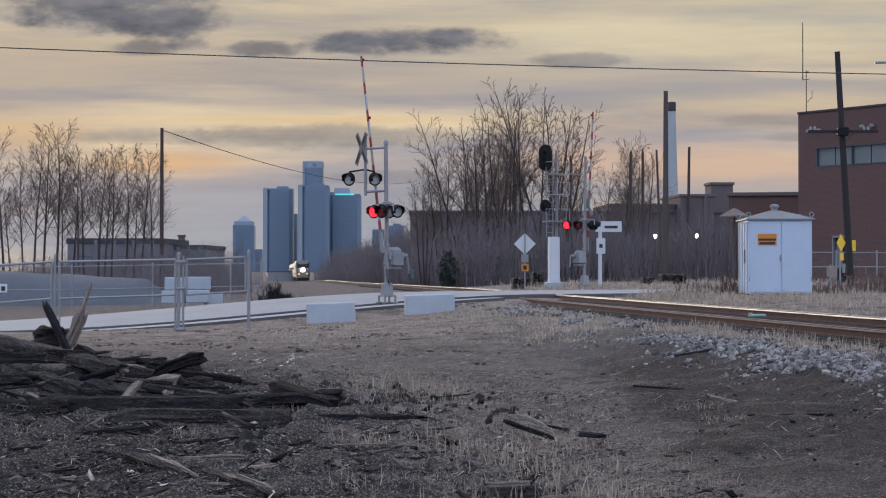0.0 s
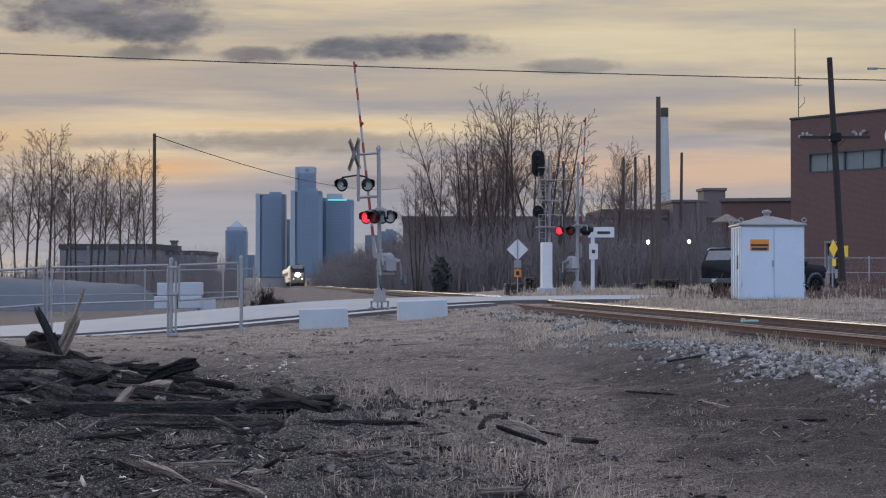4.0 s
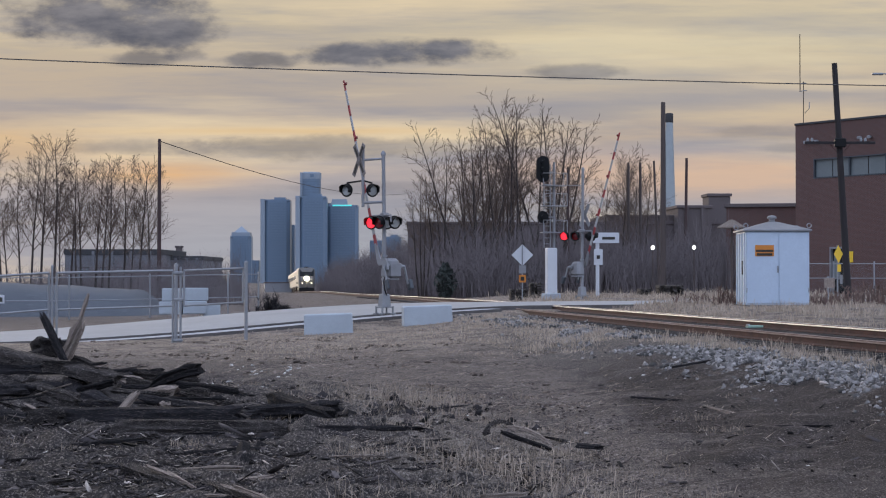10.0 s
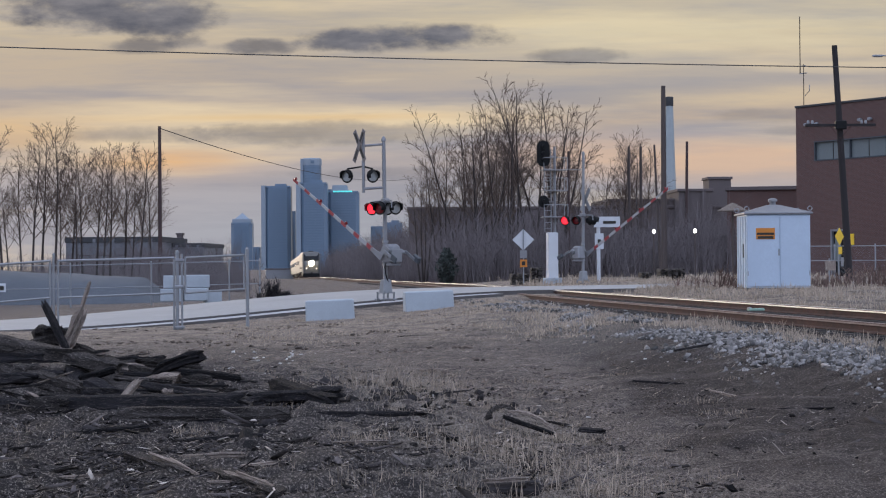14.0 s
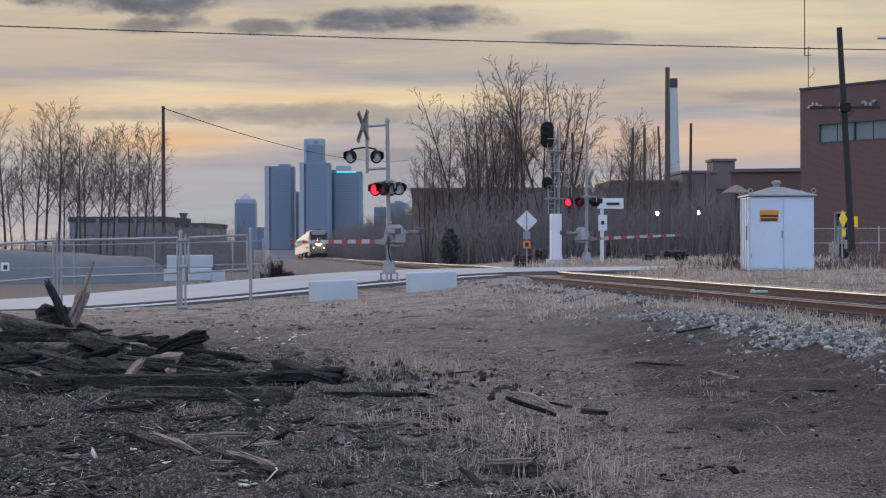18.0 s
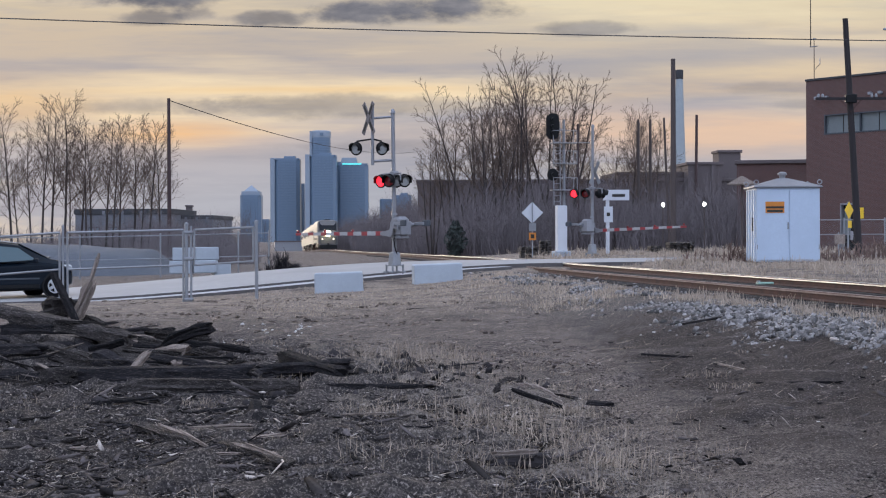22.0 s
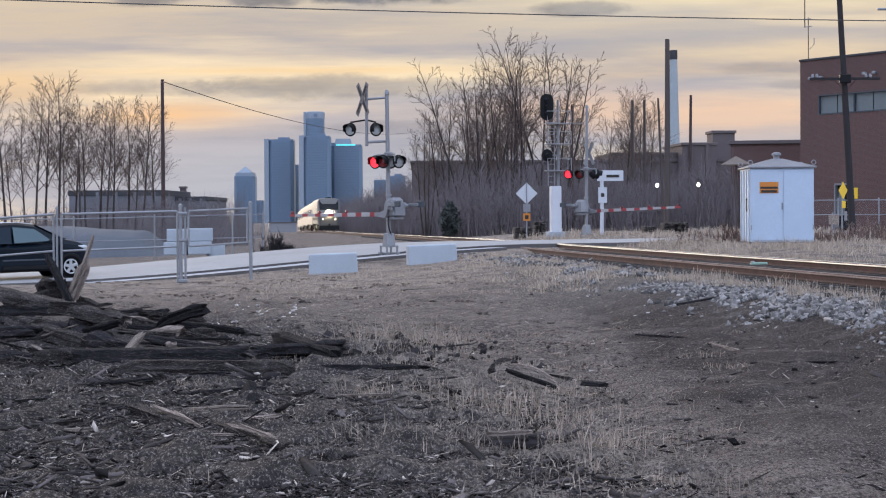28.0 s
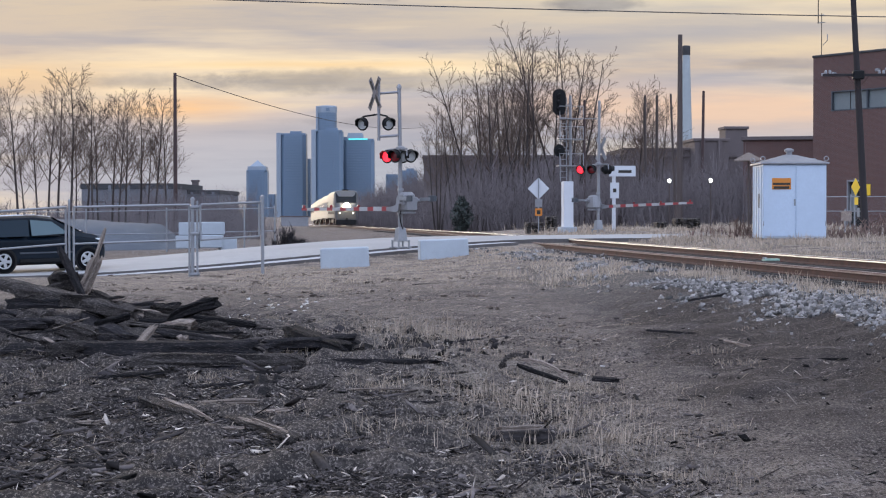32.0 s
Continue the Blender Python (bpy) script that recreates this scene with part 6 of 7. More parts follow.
def pickup():
    t = thing("pickup_truck", pose(0, 0, 0), "dark navy pickup truck with bed cap and grey cladding", "pickup truck")
    L, W = 5.75, 0.98
    part("cab", Geo().loft(body_rings([(-2.90, 0.94, 0.62, 1.24, 1.34, 0.90), (-2.84, W, 0.50, 1.27, 1.46, 0.89), (-2.60, W, 0.48, 1.27, 1.97, 0.86), (-0.55, W, 0.44, 1.27, 1.98, 0.84), (-0.50, W, 0.44, 1.27, 1.97, 0.80),
         (0.35, W, 0.44, 1.26, 1.96, 0.78), (0.80, W, 0.44, 1.25, 1.84, 0.77), (1.42, W, 0.52, 1.23, 1.37, 0.82), (1.6, W, 0.55, 1.20, 1.33, 0.80), (2.44, 0.95, 0.56, 1.14, 1.27, 0.80), (2.58, 0.91, 0.60, 1.06, 1.18, 0.80), (2.64, 0.86, 0.62, 1.00, 1.06, 0.78)])), CARBLACK, t,
         "dark navy body", True)
    side_panes(t, "cap_window", [(-2.52, 1.36), (-0.52, 1.36), (-0.52, 1.82), (-2.40, 1.82)], 0.962, CARGLASS, "dark tinted bed-cap windows", 0.02, 0.20, 1.2)
    side_panes(t, "door_window", [(-0.44, 1.36), (0.38, 1.34), (0.38, 1.83), (-0.44, 1.83)], 0.965, CARGLASS, "dark rear door window", 0.02, 0.23, 1.2)
    side_panes(t, "door_window", [(0.45, 1.33), (1.12, 1.34), (0.86, 1.68), (0.45, 1.82)], 0.965, SIDEGLASS, "door windows reflecting the sky", 0.02, 0.23, 1.2)
    part("windscreen", Geo().add([(1.46, -0.74, 1.38), (1.46, 0.74, 1.38), (0.88, 0.66, 1.86), (0.88, -0.66, 1.86)], [(0, 1, 2, 3)]), CARGLASS, t)
    part("rear_window", Geo().box((0, 0, 0), (0.03, 1.45, 0.44), 0.01, pose(-2.765, 0, 1.66, 0, 25, 0)), FOGGED, t, "cap rear window")
    for s in (-1, 1):
        part("roof_rail", Geo().tube([(-2.66, s * 0.82, 1.90), (-2.5, s * 0.82, 1.965), (-0.5, s * 0.79, 1.975), (0.35, s * 0.76, 1.96), (0.75, s * 0.74, 1.89), (0.95, s * 0.75, 1.79)], 0.026, 8), WHITE, t, "pale roof edge strip")
    part("cladding", Geo().box((-0.05, 0.978, 0.68), (2.5, 0.03, 0.36), 0.01).box((-0.05, -0.978, 0.68), (2.5, 0.03, 0.36), 0.01).box((-2.58, 0.975, 0.70), (0.5, 0.03, 0.34), 0.01).box((-2.58, -0.975, 0.70), (0.5, 0.03, 0.34), 0.01),
         TRIMGREY, t, "grey lower cladding")
    for cx in (-1.88, 1.80):
        for s in (-1, 1):
            pts = arch(cx, 0.50)
            part("arch_flare", Geo().tube([(x, s * 0.985, z + 0.42) for x, z in pts], 0.05, 6), TRIMGREY, t, "grey wheel-arch flare")
            part("wheel_well", Geo().lathe([(0.48, -0.02), (0.48, 0.02)], 20, pose(cx, s * 0.968, 0.44, 90, 0, 0)), BLACK, t)
    part("running_board", Geo().tube([(-1.15, 0.99, 0.44), (1.15, 0.99, 0.44)], 0.045, 8).tube([(-1.15, -0.99, 0.44), (1.15, -0.99, 0.44)], 0.045, 8), CHROME, t, "bright step bar")
    part("rear_bumper", Geo().box((-2.93, 0, 0.62), (0.18, 1.84, 0.2), 0.04), TRIMGREY, t)
    part("front_bumper", Geo().box((2.64, 0, 0.66), (0.2, 1.86, 0.24), 0.05), CHROME, t, "bright front bumper")
    part("grille", Geo().box((2.64, 0, 0.88), (0.08, 1.2, 0.22), 0.03), CHROME, t)
    for s in (-1, 1):
        part("tail_light", Geo().box((-2.83, s * 0.915, 1.00), (0.12, 0.13, 0.24), 0.02), TAIL, t, "red tail light")
        part("headlight", Geo().box((2.54, s * 0.78, 0.98), (0.16, 0.28, 0.18), 0.03), LENS, t)
        part("mirror", Geo().box((1.05, s * 1.12, 1.32), (0.12, 0.22, 0.24), 0.03), BLACK, t)
        part("door_handle", Geo().box((-0.15, s * 0.995, 1.10), (0.16, 0.03, 0.04), 0.01), BLACK, t)
    part("number_plate", Geo().box((-3.03, 0, 0.62), (0.015, 0.31, 0.15), 0.004), WHITE, t, "white plate with a grey bar")
    part("tailgate_badge", Geo().box((-2.87, 0.0, 0.98), (0.02, 0.16, 0.07), 0.01), ALU, t)
    part("underbody", Geo().box((-0.1, 0, 0.50), (4.7, 1.5, 0.22), 0.05), BLACK, t)
    ws = [wheel(t, x, y, 0.40, 0.27, WHEELDARK) for x in (-1.88, 1.80) for y in (-0.86, 0.86)]
    return t, ws


def minivan():
    t = thing("minivan", pose(0, 0, 0), "dark blue minivan with silver alloy wheels waiting at the crossing", "minivan")
    part("cab", Geo().loft(body_rings([(-1.95, 0.86, 0.50, 1.02, 1.35, 0.74), (-1.88, 0.94, 0.40, 1.02, 1.60, 0.72), (-1.5, 0.97, 0.32, 1.03, 1.72, 0.74), (0.2, 0.97, 0.28, 1.02, 1.76, 0.74), (0.75, 0.97, 0.28, 1.03, 1.70, 0.73),
         (1.45, 0.97, 0.28, 1.06, 1.34, 0.76), (1.68, 0.97, 0.30, 1.05, 1.23, 0.78), (2.20, 0.93, 0.34, 0.99, 1.12, 0.75), (2.44, 0.85, 0.40, 0.88, 0.98, 0.69), (2.52, 0.72, 0.44, 0.74, 0.80, 0.60)])), CARBLUE, t, "dark blue body", True)
    side_panes(t, "side_window", [(-1.72, 1.14), (-1.05, 1.10), (-1.05, 1.60), (-1.55, 1.56)], 0.945, CARGLASS, "dark tinted rear windows", 0.02, 0.33, 1.05)
    side_panes(t, "side_window", [(-0.98, 1.11), (-0.03, 1.12), (-0.03, 1.63), (-0.98, 1.61)], 0.945, CARGLASS, "dark tinted rear windows", 0.02, 0.33, 1.05)
    side_panes(t, "front_window", [(0.05, 1.13), (1.26, 1.18), (0.74, 1.56), (0.05, 1.63)], 0.945, SIDEGLASS, "front door window reflecting the sky", 0.02, 0.33, 1.05)
    part("windscreen", Geo().add([(1.70, -0.70, 1.25), (1.70, 0.70, 1.25), (0.82, 0.62, 1.70), (0.82, -0.62, 1.70)], [(0, 1, 2, 3)]), CARGLASS, t)
    part("hood_edge", Geo().box((1.74, 0, 1.235), (0.16, 1.36, 0.03), 0.008), CARBLUE, t)
    part("rear_window", Geo().box((-1.90, 0, 1.38), (0.04, 1.2, 0.36), 0.01, ), CARGLASS, t)
    part("roof_rack", Geo().tube([(-1.5, 0.70, 1.745), (0.2, 0.70, 1.775), (0.72, 0.69, 1.71)], 0.02, 6).tube([(-1.5, -0.70, 1.745), (0.2, -0.70, 1.775), (0.72, -0.69, 1.71)], 0.02, 6), CHROME, t, "bright roof rails")
    part("sill", Geo().box((0.5, 0.955, 0.36), (1.7, 0.04, 0.12), 0.015).box((0.5, -0.955, 0.36), (1.7, 0.04, 0.12), 0.015), BLACK, t)
    part("side_moulding", Geo().box((0.5, 0.976, 0.60), (1.7, 0.016, 0.05), 0.006).box((0.5, -0.976, 0.60), (1.7, 0.016, 0.05), 0.006), TRIMGREY, t)
    for s in (-1, 1):
        part("headlight", Geo().box((2.30, s * 0.75, 0.93), (0.34, 0.26, 0.17), 0.05), LAMPCLEAR, t, "clear headlight")
        part("tail_light", Geo().box((-1.93, s * 0.80, 1.0), (0.1, 0.14, 0.4), 0.02), TAIL, t)
        part("mirror", Geo().box((1.20, s * 1.06, 1.16), (0.14, 0.2, 0.16), 0.04), CARBLUE, t)
        part("door_handle", Geo().box((0.05, s * 0.985, 0.93), (0.16, 0.025, 0.04), 0.008), CARBLUE, t)
        for cx in (-0.86, 1.84):
            part("wheel_well", Geo().lathe([(0.42, -0.02), (0.41, 0.02)], 22, pose(cx, s * 0.955, 0.37, 90, 0, 0)), BLACK, t)
    part("bumper", Geo().box((2.42, 0, 0.48), (0.16, 1.4, 0.22), 0.06), CARBLUE, t)
    part("underbody", Geo().box((0.25, 0, 0.32), (4.0, 1.5, 0.2), 0.05), BLACK, t)
    ws = [wheel(t, x, y, 0.36, 0.22, ALLOY) for x in (-0.86, 1.84) for y in (-0.885, 0.885)]
    return t, ws


NOSEGREY = mat("nose_grey", (0.15, 0.135, 0.11), (0.10, 0.09, 0.075), 0.6, scale=0.6, fine=8, bump=0.03)
FOGGED = mat("hazy_cap_glass", (0.20, 0.205, 0.21), (0.15, 0.155, 0.165), 0.3, scale=1.5, fine=12, bump=0.0)
# paler than the other panes: sky reflection is put into the tint
SIDEGLASS = glass_mat("side_glass", (0.055, 0.095, 0.11), 0.05, 0.4, 0.1)
WHEELDARK = mat("dark_wheel", (0.012, 0.013, 0.015), None, 0.55, 0.1, scale=5, fine=40, bump=0.02, spec=0.2)
LAMPCLEAR = mat("clear_lamp", (0.55, 0.58, 0.60), None, 0.12, 0.3, scale=5, fine=40, bump=0.0)
TRUCK, TRUCK_WHEELS = pickup()
VAN, VAN_WHEELS = minivan()


# ---- passenger train ----
def section(x, hw, z0, zt, r=0.55):
    """A rail-vehicle cross section with rounded roof edges."""
    pts = [(-hw, z0), (-hw, zt - r)]
    pts += [(-hw + r * (1 - math.cos(a)), zt - r + r * math.sin(a)) for a in np.linspace(0.3, 1.57, 4)]
    pts += [(-y, z) for y, z in reversed(pts)]
    return [(x, y, z) for y, z in pts]


def locomotive():
    t = thing("locomotive", pose(0, 0, 0), "silver and grey passenger diesel locomotive with lit headlights", "locomotive")
    part("body", Geo().loft([section(-20.5, 1.5, 0.95, 4.35), section(-1.9, 1.5, 0.95, 4.35), section(-1.1, 1.49, 0.90, 4.28), section(-0.2, 1.36, 0.80, 2.85), section(0.15, 1.2, 0.75, 2.30), section(0.2, 1.15, 0.75, 2.2)]), TRAINWHITE, t,
         "silver-grey body", True)
    part("front_mask", Geo().loft([[(-1.13, -1.28, 4.10), (-1.13, 1.28, 4.10), (-0.20, 1.22, 2.82), (-0.20, -1.22, 2.82)], [(-1.05, -1.26, 4.12), (-1.05, 1.26, 4.12), (-0.12, 1.20, 2.84), (-0.12, -1.20, 2.84)]]), TRAINDARK, t, "black cab front mask")
    part("windscreen", Geo().add([(-0.98, -1.12, 3.98), (-0.98, -0.05, 3.98), (-0.22, -0.05, 3.0), (-0.22, -1.1, 3.0), (-0.98, 0.05, 3.98), (-0.98, 1.12, 3.98), (-0.22, 1.1, 3.0), (-0.22, 0.05, 3.0)], [(0, 1, 2, 3), (4, 5, 6, 7)]), TRAINDARK, t, "dark two-piece windscreen")
    part("nose_panel", Geo().loft([[(0.21, -1.12, 0.9), (0.21, 1.12, 0.9), (0.19, 1.16, 2.2), (0.19, -1.16, 2.2)], [(0.26, -1.08, 0.9), (0.26, 1.08, 0.9), (0.24, 1.10, 2.15), (0.24, -1.10, 2.15)]]), NOSEGREY, t, "grey nose panel")
    part("pilot", Geo().box((0.2, 0, 0.45), (0.35, 2.7, 0.6), 0.05, taper=(0.8, 0.96)), BLACK, t, "black pilot")
    part("coupler", Geo().box((0.55, 0, 0.85), (0.5, 0.25, 0.25), 0.05), BLACK, t)
    part("headlight", Geo().lathe([(0.40, -0.3), (0.40, 0.06), (0.24, 0.12), (0.02, 0.14)], 18, pose(0.34, 0, 2.40, 0, 90, 0)), HEADLIGHT, t, "lit twin headlight", True)
    for s in (-1, 1):
        part("ditch_light", Geo().lathe([(0.11, 0), (0.11, 0.05), (0.01, 0.09)], 12, pose(0.27, s * 0.82, 1.58, 0, 90, 0)), DITCH, t, "lit ditch light", True)
        part("side_stripe", Geo().box((-10.5, s * 1.505, 1.6), (18.0, 0.02, 0.35), 0.005), TRAINDARK, t)
        part("cab_window", Geo().box((-2.4, s * 1.505, 3.0), (0.9, 0.03, 0.7), 0.01), CARGLASS, t)
        for x in (-4.5, -16.5):
            part("truck", Geo().box((x, s * 1.05, 0.55), (3.8, 0.2, 0.55), 0.06), BLACK, t)
            for k in (-1.4, 1.4):
                part("wheel", Geo().lathe([(0.5, -0.07), (0.5, 0.05), (0.53, 0.07), (0.1, 0.1)], 18, pose(x + k, s * 0.78, 0.5, 90, 0, 0)), RUST, t)
    part("fuel_tank", Geo().box((-10.5, 0, 0.6), (5.0, 2.5, 0.7), 0.1), BLACK, t)
    part("horn", Geo().box((-3.0, 0, 4.42), (0.6, 0.8, 0.16), 0.04), BLACK, t)
    return t


def coach():
    t = thing("coach", pose(0, 0, 0), "silver passenger coach with a dark window band", "railway coach", "coaches of the train")
    part("body", Geo().loft([section(-25.6, 1.5, 0.9, 4.2), section(0, 1.5, 0.9, 4.2)]), TRAINWHITE, t, "stainless silver body", True)
    for s in (-1, 1):
        part("window_band", Geo().box((-12.8, s * 1.503, 2.75), (22.5, 0.02, 0.75), 0.005), TRAINDARK, t, "dark window band")
        for k in range(11):
            part("window", Geo().box((-2.6 - k * 2.05, s * 1.518, 2.75), (1.5, 0.02, 0.6), 0.005), CARGLASS, t)
        for x in (-4, -21.5):
            part("truck", Geo().box((x, s * 1.0, 0.55), (3.2, 0.2, 0.5), 0.05), BLACK, t)
            for k in (-1.2, 1.2):
                part("wheel", Geo().lathe([(0.45, -0.07), (0.45, 0.05), (0.48, 0.07), (0.1, 0.1)], 16, pose(x + k, s * 0.78, 0.48, 90, 0, 0)), RUST, t)
    part("gangway", Geo().box((0.15, 0, 2.3), (0.4, 1.2, 2.4), 0.05), BLACK, t)
    return t


LOCO = locomotive()
COACH = coach()
COACHES = [COACH] + [copy_thing(COACH, pose(0, 0, 0)) for _ in range(3)]


# ---- heap of old railway timber and litter in the foreground ----
def timber_mesh(length, w, h, seed, bend=0.0, broken=0.12, rot=0.35):
    """A worn beam along x: squarish section split by grooves along the grain, ends of ragged splinters."""
    rnd = random.Random(seed)
    stations = max(7, min(24, int(length * 9)))
    n = 18
    groove = [rnd.choice((0, 0, 0.03, -0.10, -0.20)) * (0.5 + rot) for _ in range(n)]
    left, right = [rnd.random() ** 2 for _ in range(n)], [rnd.random() ** 2 for _ in range(n)]
    reach = min(0.28 * length, broken + 0.10)
    rings = []
    for i in range(stations):
        f = i / (stations - 1)
        ring_ = []
        for j in range(n):
            a = 2 * math.pi * (j + 0.5) / n
            c, s_ = math.cos(a), math.sin(a)
            q = (abs(c) ** 12 + abs(s_) ** 12) ** (-1 / 12)
            x = (f - 0.5) * length
            x += reach * left[j] * max(0, 1 - 4 * f) - reach * right[j] * max(0, 1 - 4 * (1 - f))
            wob = 1 + rot * noise.noise((x * 2.4 + seed, c * 1.3, s_ * 1.3)) + 0.5 * rot * noise.noise((x * 9.0 + seed, c * 2.5, s_ * 2.5)) + groove[j] + rnd.uniform(-0.04, 0.04)
            if i in (0, stations - 1):
                wob *= 0.72 + 0.2 * rnd.random()
            ring_.append((x, c * q * w / 2 * wob, s_ * q * h / 2 * wob + bend * (1 - (2 * f - 1) ** 2)))
        rings.append(ring_)
    return Geo().loft(rings)


def timber(a, b, w, h, seed, label, material=None, name="timber", bend=0.0, roll=0.0, rot=0.35, group="old timber heap", broken=0.12):
    """A beam from a to b."""
    a, b = Vector(a), Vector(b)
    d = b - a
    m = Matrix.Translation((a + b) / 2) @ d.to_track_quat("X", "Z").to_matrix().to_4x4() @ pose(0, 0, 0, roll)
    ob = part(name, timber_mesh(d.length, w, h, seed, bend, broken, rot=rot), material or CHAR, m=m)
    return tagged(ob, label, "timber" if name == "timber" else name.replace("_", " "), group)


def heap():
    S = side

    def P(b, drop, d):
        """A place on the sight line b, drop below eye level in the same units, d metres out."""
        return S(b, d), d, 1.7 - drop / 3000.0 * d

    lab = "charred old railway tie lying in the heap"
    timber(P(62, 243, 20.0), P(440, 240, 19.8), 0.26, 0.235, 1, "long charred railway tie with a splintered pale end", rot=0.10)
    timber(P(52, 240, 19.93), P(128, 236, 19.88), 0.21, 0.17, 91, "splintered pale end of a railway tie", GREYWOOD, rot=0.35)
    timber(P(205, 262, 18.7), P(520, 266, 18.5), 0.24, 0.22, 2, lab, GREYWOOD, rot=0.14)
    timber(P(60, 255, 20.6), P(230, 268, 19.4), 0.22, 0.16, 3, lab)
    timber(P(-40, 118, 24.0), P(220, 176, 22.6), 0.24, 0.17, 4, "long weathered beam sloping down the timber heap", GREYWOOD, rot=0.18)
    timber(P(-60, 165, 23.6), P(150, 215, 21.6), 0.24, 0.2, 5, lab, GREYWOOD)
    timber(P(135, 138, 24.2), P(290, 190, 22.8), 0.15, 0.13, 6, "thin charred branch across the heap", GREYWOOD, bend=-0.05)
    timber(P(270, 192, 22.6), P(364, 153, 22.2), 0.17, 0.14, 7, "forked charred root end pointing up", bend=0.05)
    timber(P(-30, 200, 22.5), P(120, 190, 22.9), 0.25, 0.2, 8, lab)
    timber(P(150, 170, 23.6), P(240, 235, 21.2), 0.22, 0.18, 9, lab, GREYWOOD)
    timber(P(250, 205, 22.0), P(400, 228, 20.6), 0.10, 0.09, 10, "thin charred pole in the heap")
    timber(P(-20, 245, 20.6), P(90, 250, 20.4), 0.25, 0.24, 11, lab)
    timber(P(0, 150, 24.4), P(110, 135, 24.8), 0.3, 0.28, 12, "rounded rotten stump on the heap", GREYWOOD, rot=0.7)
    timber(P(60, 120, 25.0), P(125, 118, 25.2), 0.34, 0.26, 13, "rounded rotten stump on the heap", GREYWOOD, rot=0.8)
    timber(P(130, 178, 23.2), P(150, 232, 22.2), 0.3, 0.2, 14, lab, rot=0.5)
    timber(P(560, 262, 18.8), P(760, 264, 18.6), 0.10, 0.09, 15, "slim charred timber lying on dirt", group="scattered timber")
    timber(P(485, 205, 21.8), P(590, 240, 20.0), 0.2, 0.16, 16, lab)
    timber(P(440, 232, 20.2), P(610, 222, 20.8), 0.16, 0.14, 17, lab, rot=0.5)
    timber(P(300, 178, 23.2), P(430, 196, 22.6), 0.12, 0.08, 18, "flat split board in the heap", rot=0.3)
    timber(P(325, 214, 21.6), P(402, 226, 21.2), 0.13, 0.05, 19, "pale weathered board scrap", SPLIT)
    timber(P(210, 240, 20.3), P(250, 196, 21.0), 0.09, 0.06, 20, "bright splinter of fresh wood", SPLIT)
    # uprights
    timber(P(76, 52, 24.2), P(124, 150, 23.8), 0.10, 0.09, 21, "charred post sticking up from the heap", rot=0.2)
    timber(P(162, 22, 24.4), P(140, 88, 24.2), 0.055, 0.05, 22, "thin pale splinter on a stump", SPLIT, rot=0.15)
    timber(P(147, 72, 24.2), P(112, 150, 24.0), 0.19, 0.12, 23, "splintered brown stump leaning on the heap", SPLIT, rot=0.55, broken=0.2)
    timber(P(150, 70, 24.3), P(126, 140, 24.1), 0.12, 0.10, 24, "splintered brown stump leaning on the heap", SPLIT, rot=0.5, broken=0.2)
    # bleached pieces on the near ground
    timber(P(228, 328, 15.0), P(345, 370, 13.6), 0.14, 0.09, 31, "split log with a bleached top on charred dirt", GREYWOOD, rot=0.5, group="scattered timber")
    timber(P(385, 360, 13.9), P(505, 405, 12.3), 0.15, 0.08, 32, "curled slab of bleached bark", GREYWOOD, rot=0.7, group="scattered timber")
    timber(P(262, 326, 14.5), P(330, 352, 13.8), 0.05, 0.03, 51, "bleached splinter on a split log", SPLIT, rot=0.5, group="scattered timber")
    timber(P(300, 336, 14.2), P(352, 366, 13.5), 0.03, 0.03, 52, "bleached splinter on a split log", SPLIT, rot=0.5, group="scattered timber")
    timber(P(418, 362, 13.3), P(486, 388, 12.6), 0.05, 0.035, 53, "bleached splinter on a slab of bark", SPLIT, rot=0.5, group="scattered timber")
    timber(P(455, 376, 12.9), P(512, 402, 12.3), 0.035, 0.03, 54, "bleached splinter on a slab of bark", SPLIT, rot=0.5, group="scattered timber")
    timber(P(395, 364, 13.6), P(470, 384, 12.9), 0.08, 0.05, 38, "bleached split log on charred dirt", SPLIT, rot=0.6, group="scattered timber")
    timber(P(858, 272, 18.6), P(912, 254, 18.7), 0.05, 0.045, 33, "curved dead branch on dirt", GREYWOOD, bend=0.09, group="scattered timber")
    timber(P(900, 256, 18.2), P(985, 294, 17.9), 0.035, 0.03, 34, "dead branch with a pale broken side", SPLIT, rot=0.3, bend=0.06, group="scattered timber")
    timber(P(890, 266, 18.1), P(984, 300, 17.8), 0.06, 0.04, 35, "dark dead branch on dirt", CHAR, group="scattered timber")
    timber(P(840, 396, 12.9), P(960, 392, 12.9), 0.18, 0.11, 36, "black rotten log with a pale top", BLACKSOIL, group="scattered timber")
    timber(P(852, 380, 12.82), P(938, 376, 12.82), 0.035, 0.035, 37, "pale split strip on a rotten log", SPLIT, group="scattered timber")
    timber(P(437, 286, 16.2), P(441, 338, 15.6), 0.13, 0.10, 39, "short dark stake in the ground", CHAR, group="scattered timber")
    timber(P(1025, 290, 17.5), P(1070, 294, 17.3), 0.12, 0.05, 40, "flat bark scrap on the dirt track", CHAR, group="scattered timber")
    timber(P(1255, 222, 22.5), P(1310, 236, 21.6), 0.045, 0.03, 41, "thin pale stick by the ballast", SPLIT, group="scattered timber")
    timber(P(1240, 131, 32.5), P(1285, 127, 32.5), 0.10, 0.08, 42, "short dark stick by the ballast", CHAR, group="scattered timber")
    timber(P(1195, 152, 28.5), P(1290, 136, 30.5), 0.045, 0.04, 43, "thin dark pole by the ballast", CHAR, group="scattered timber")
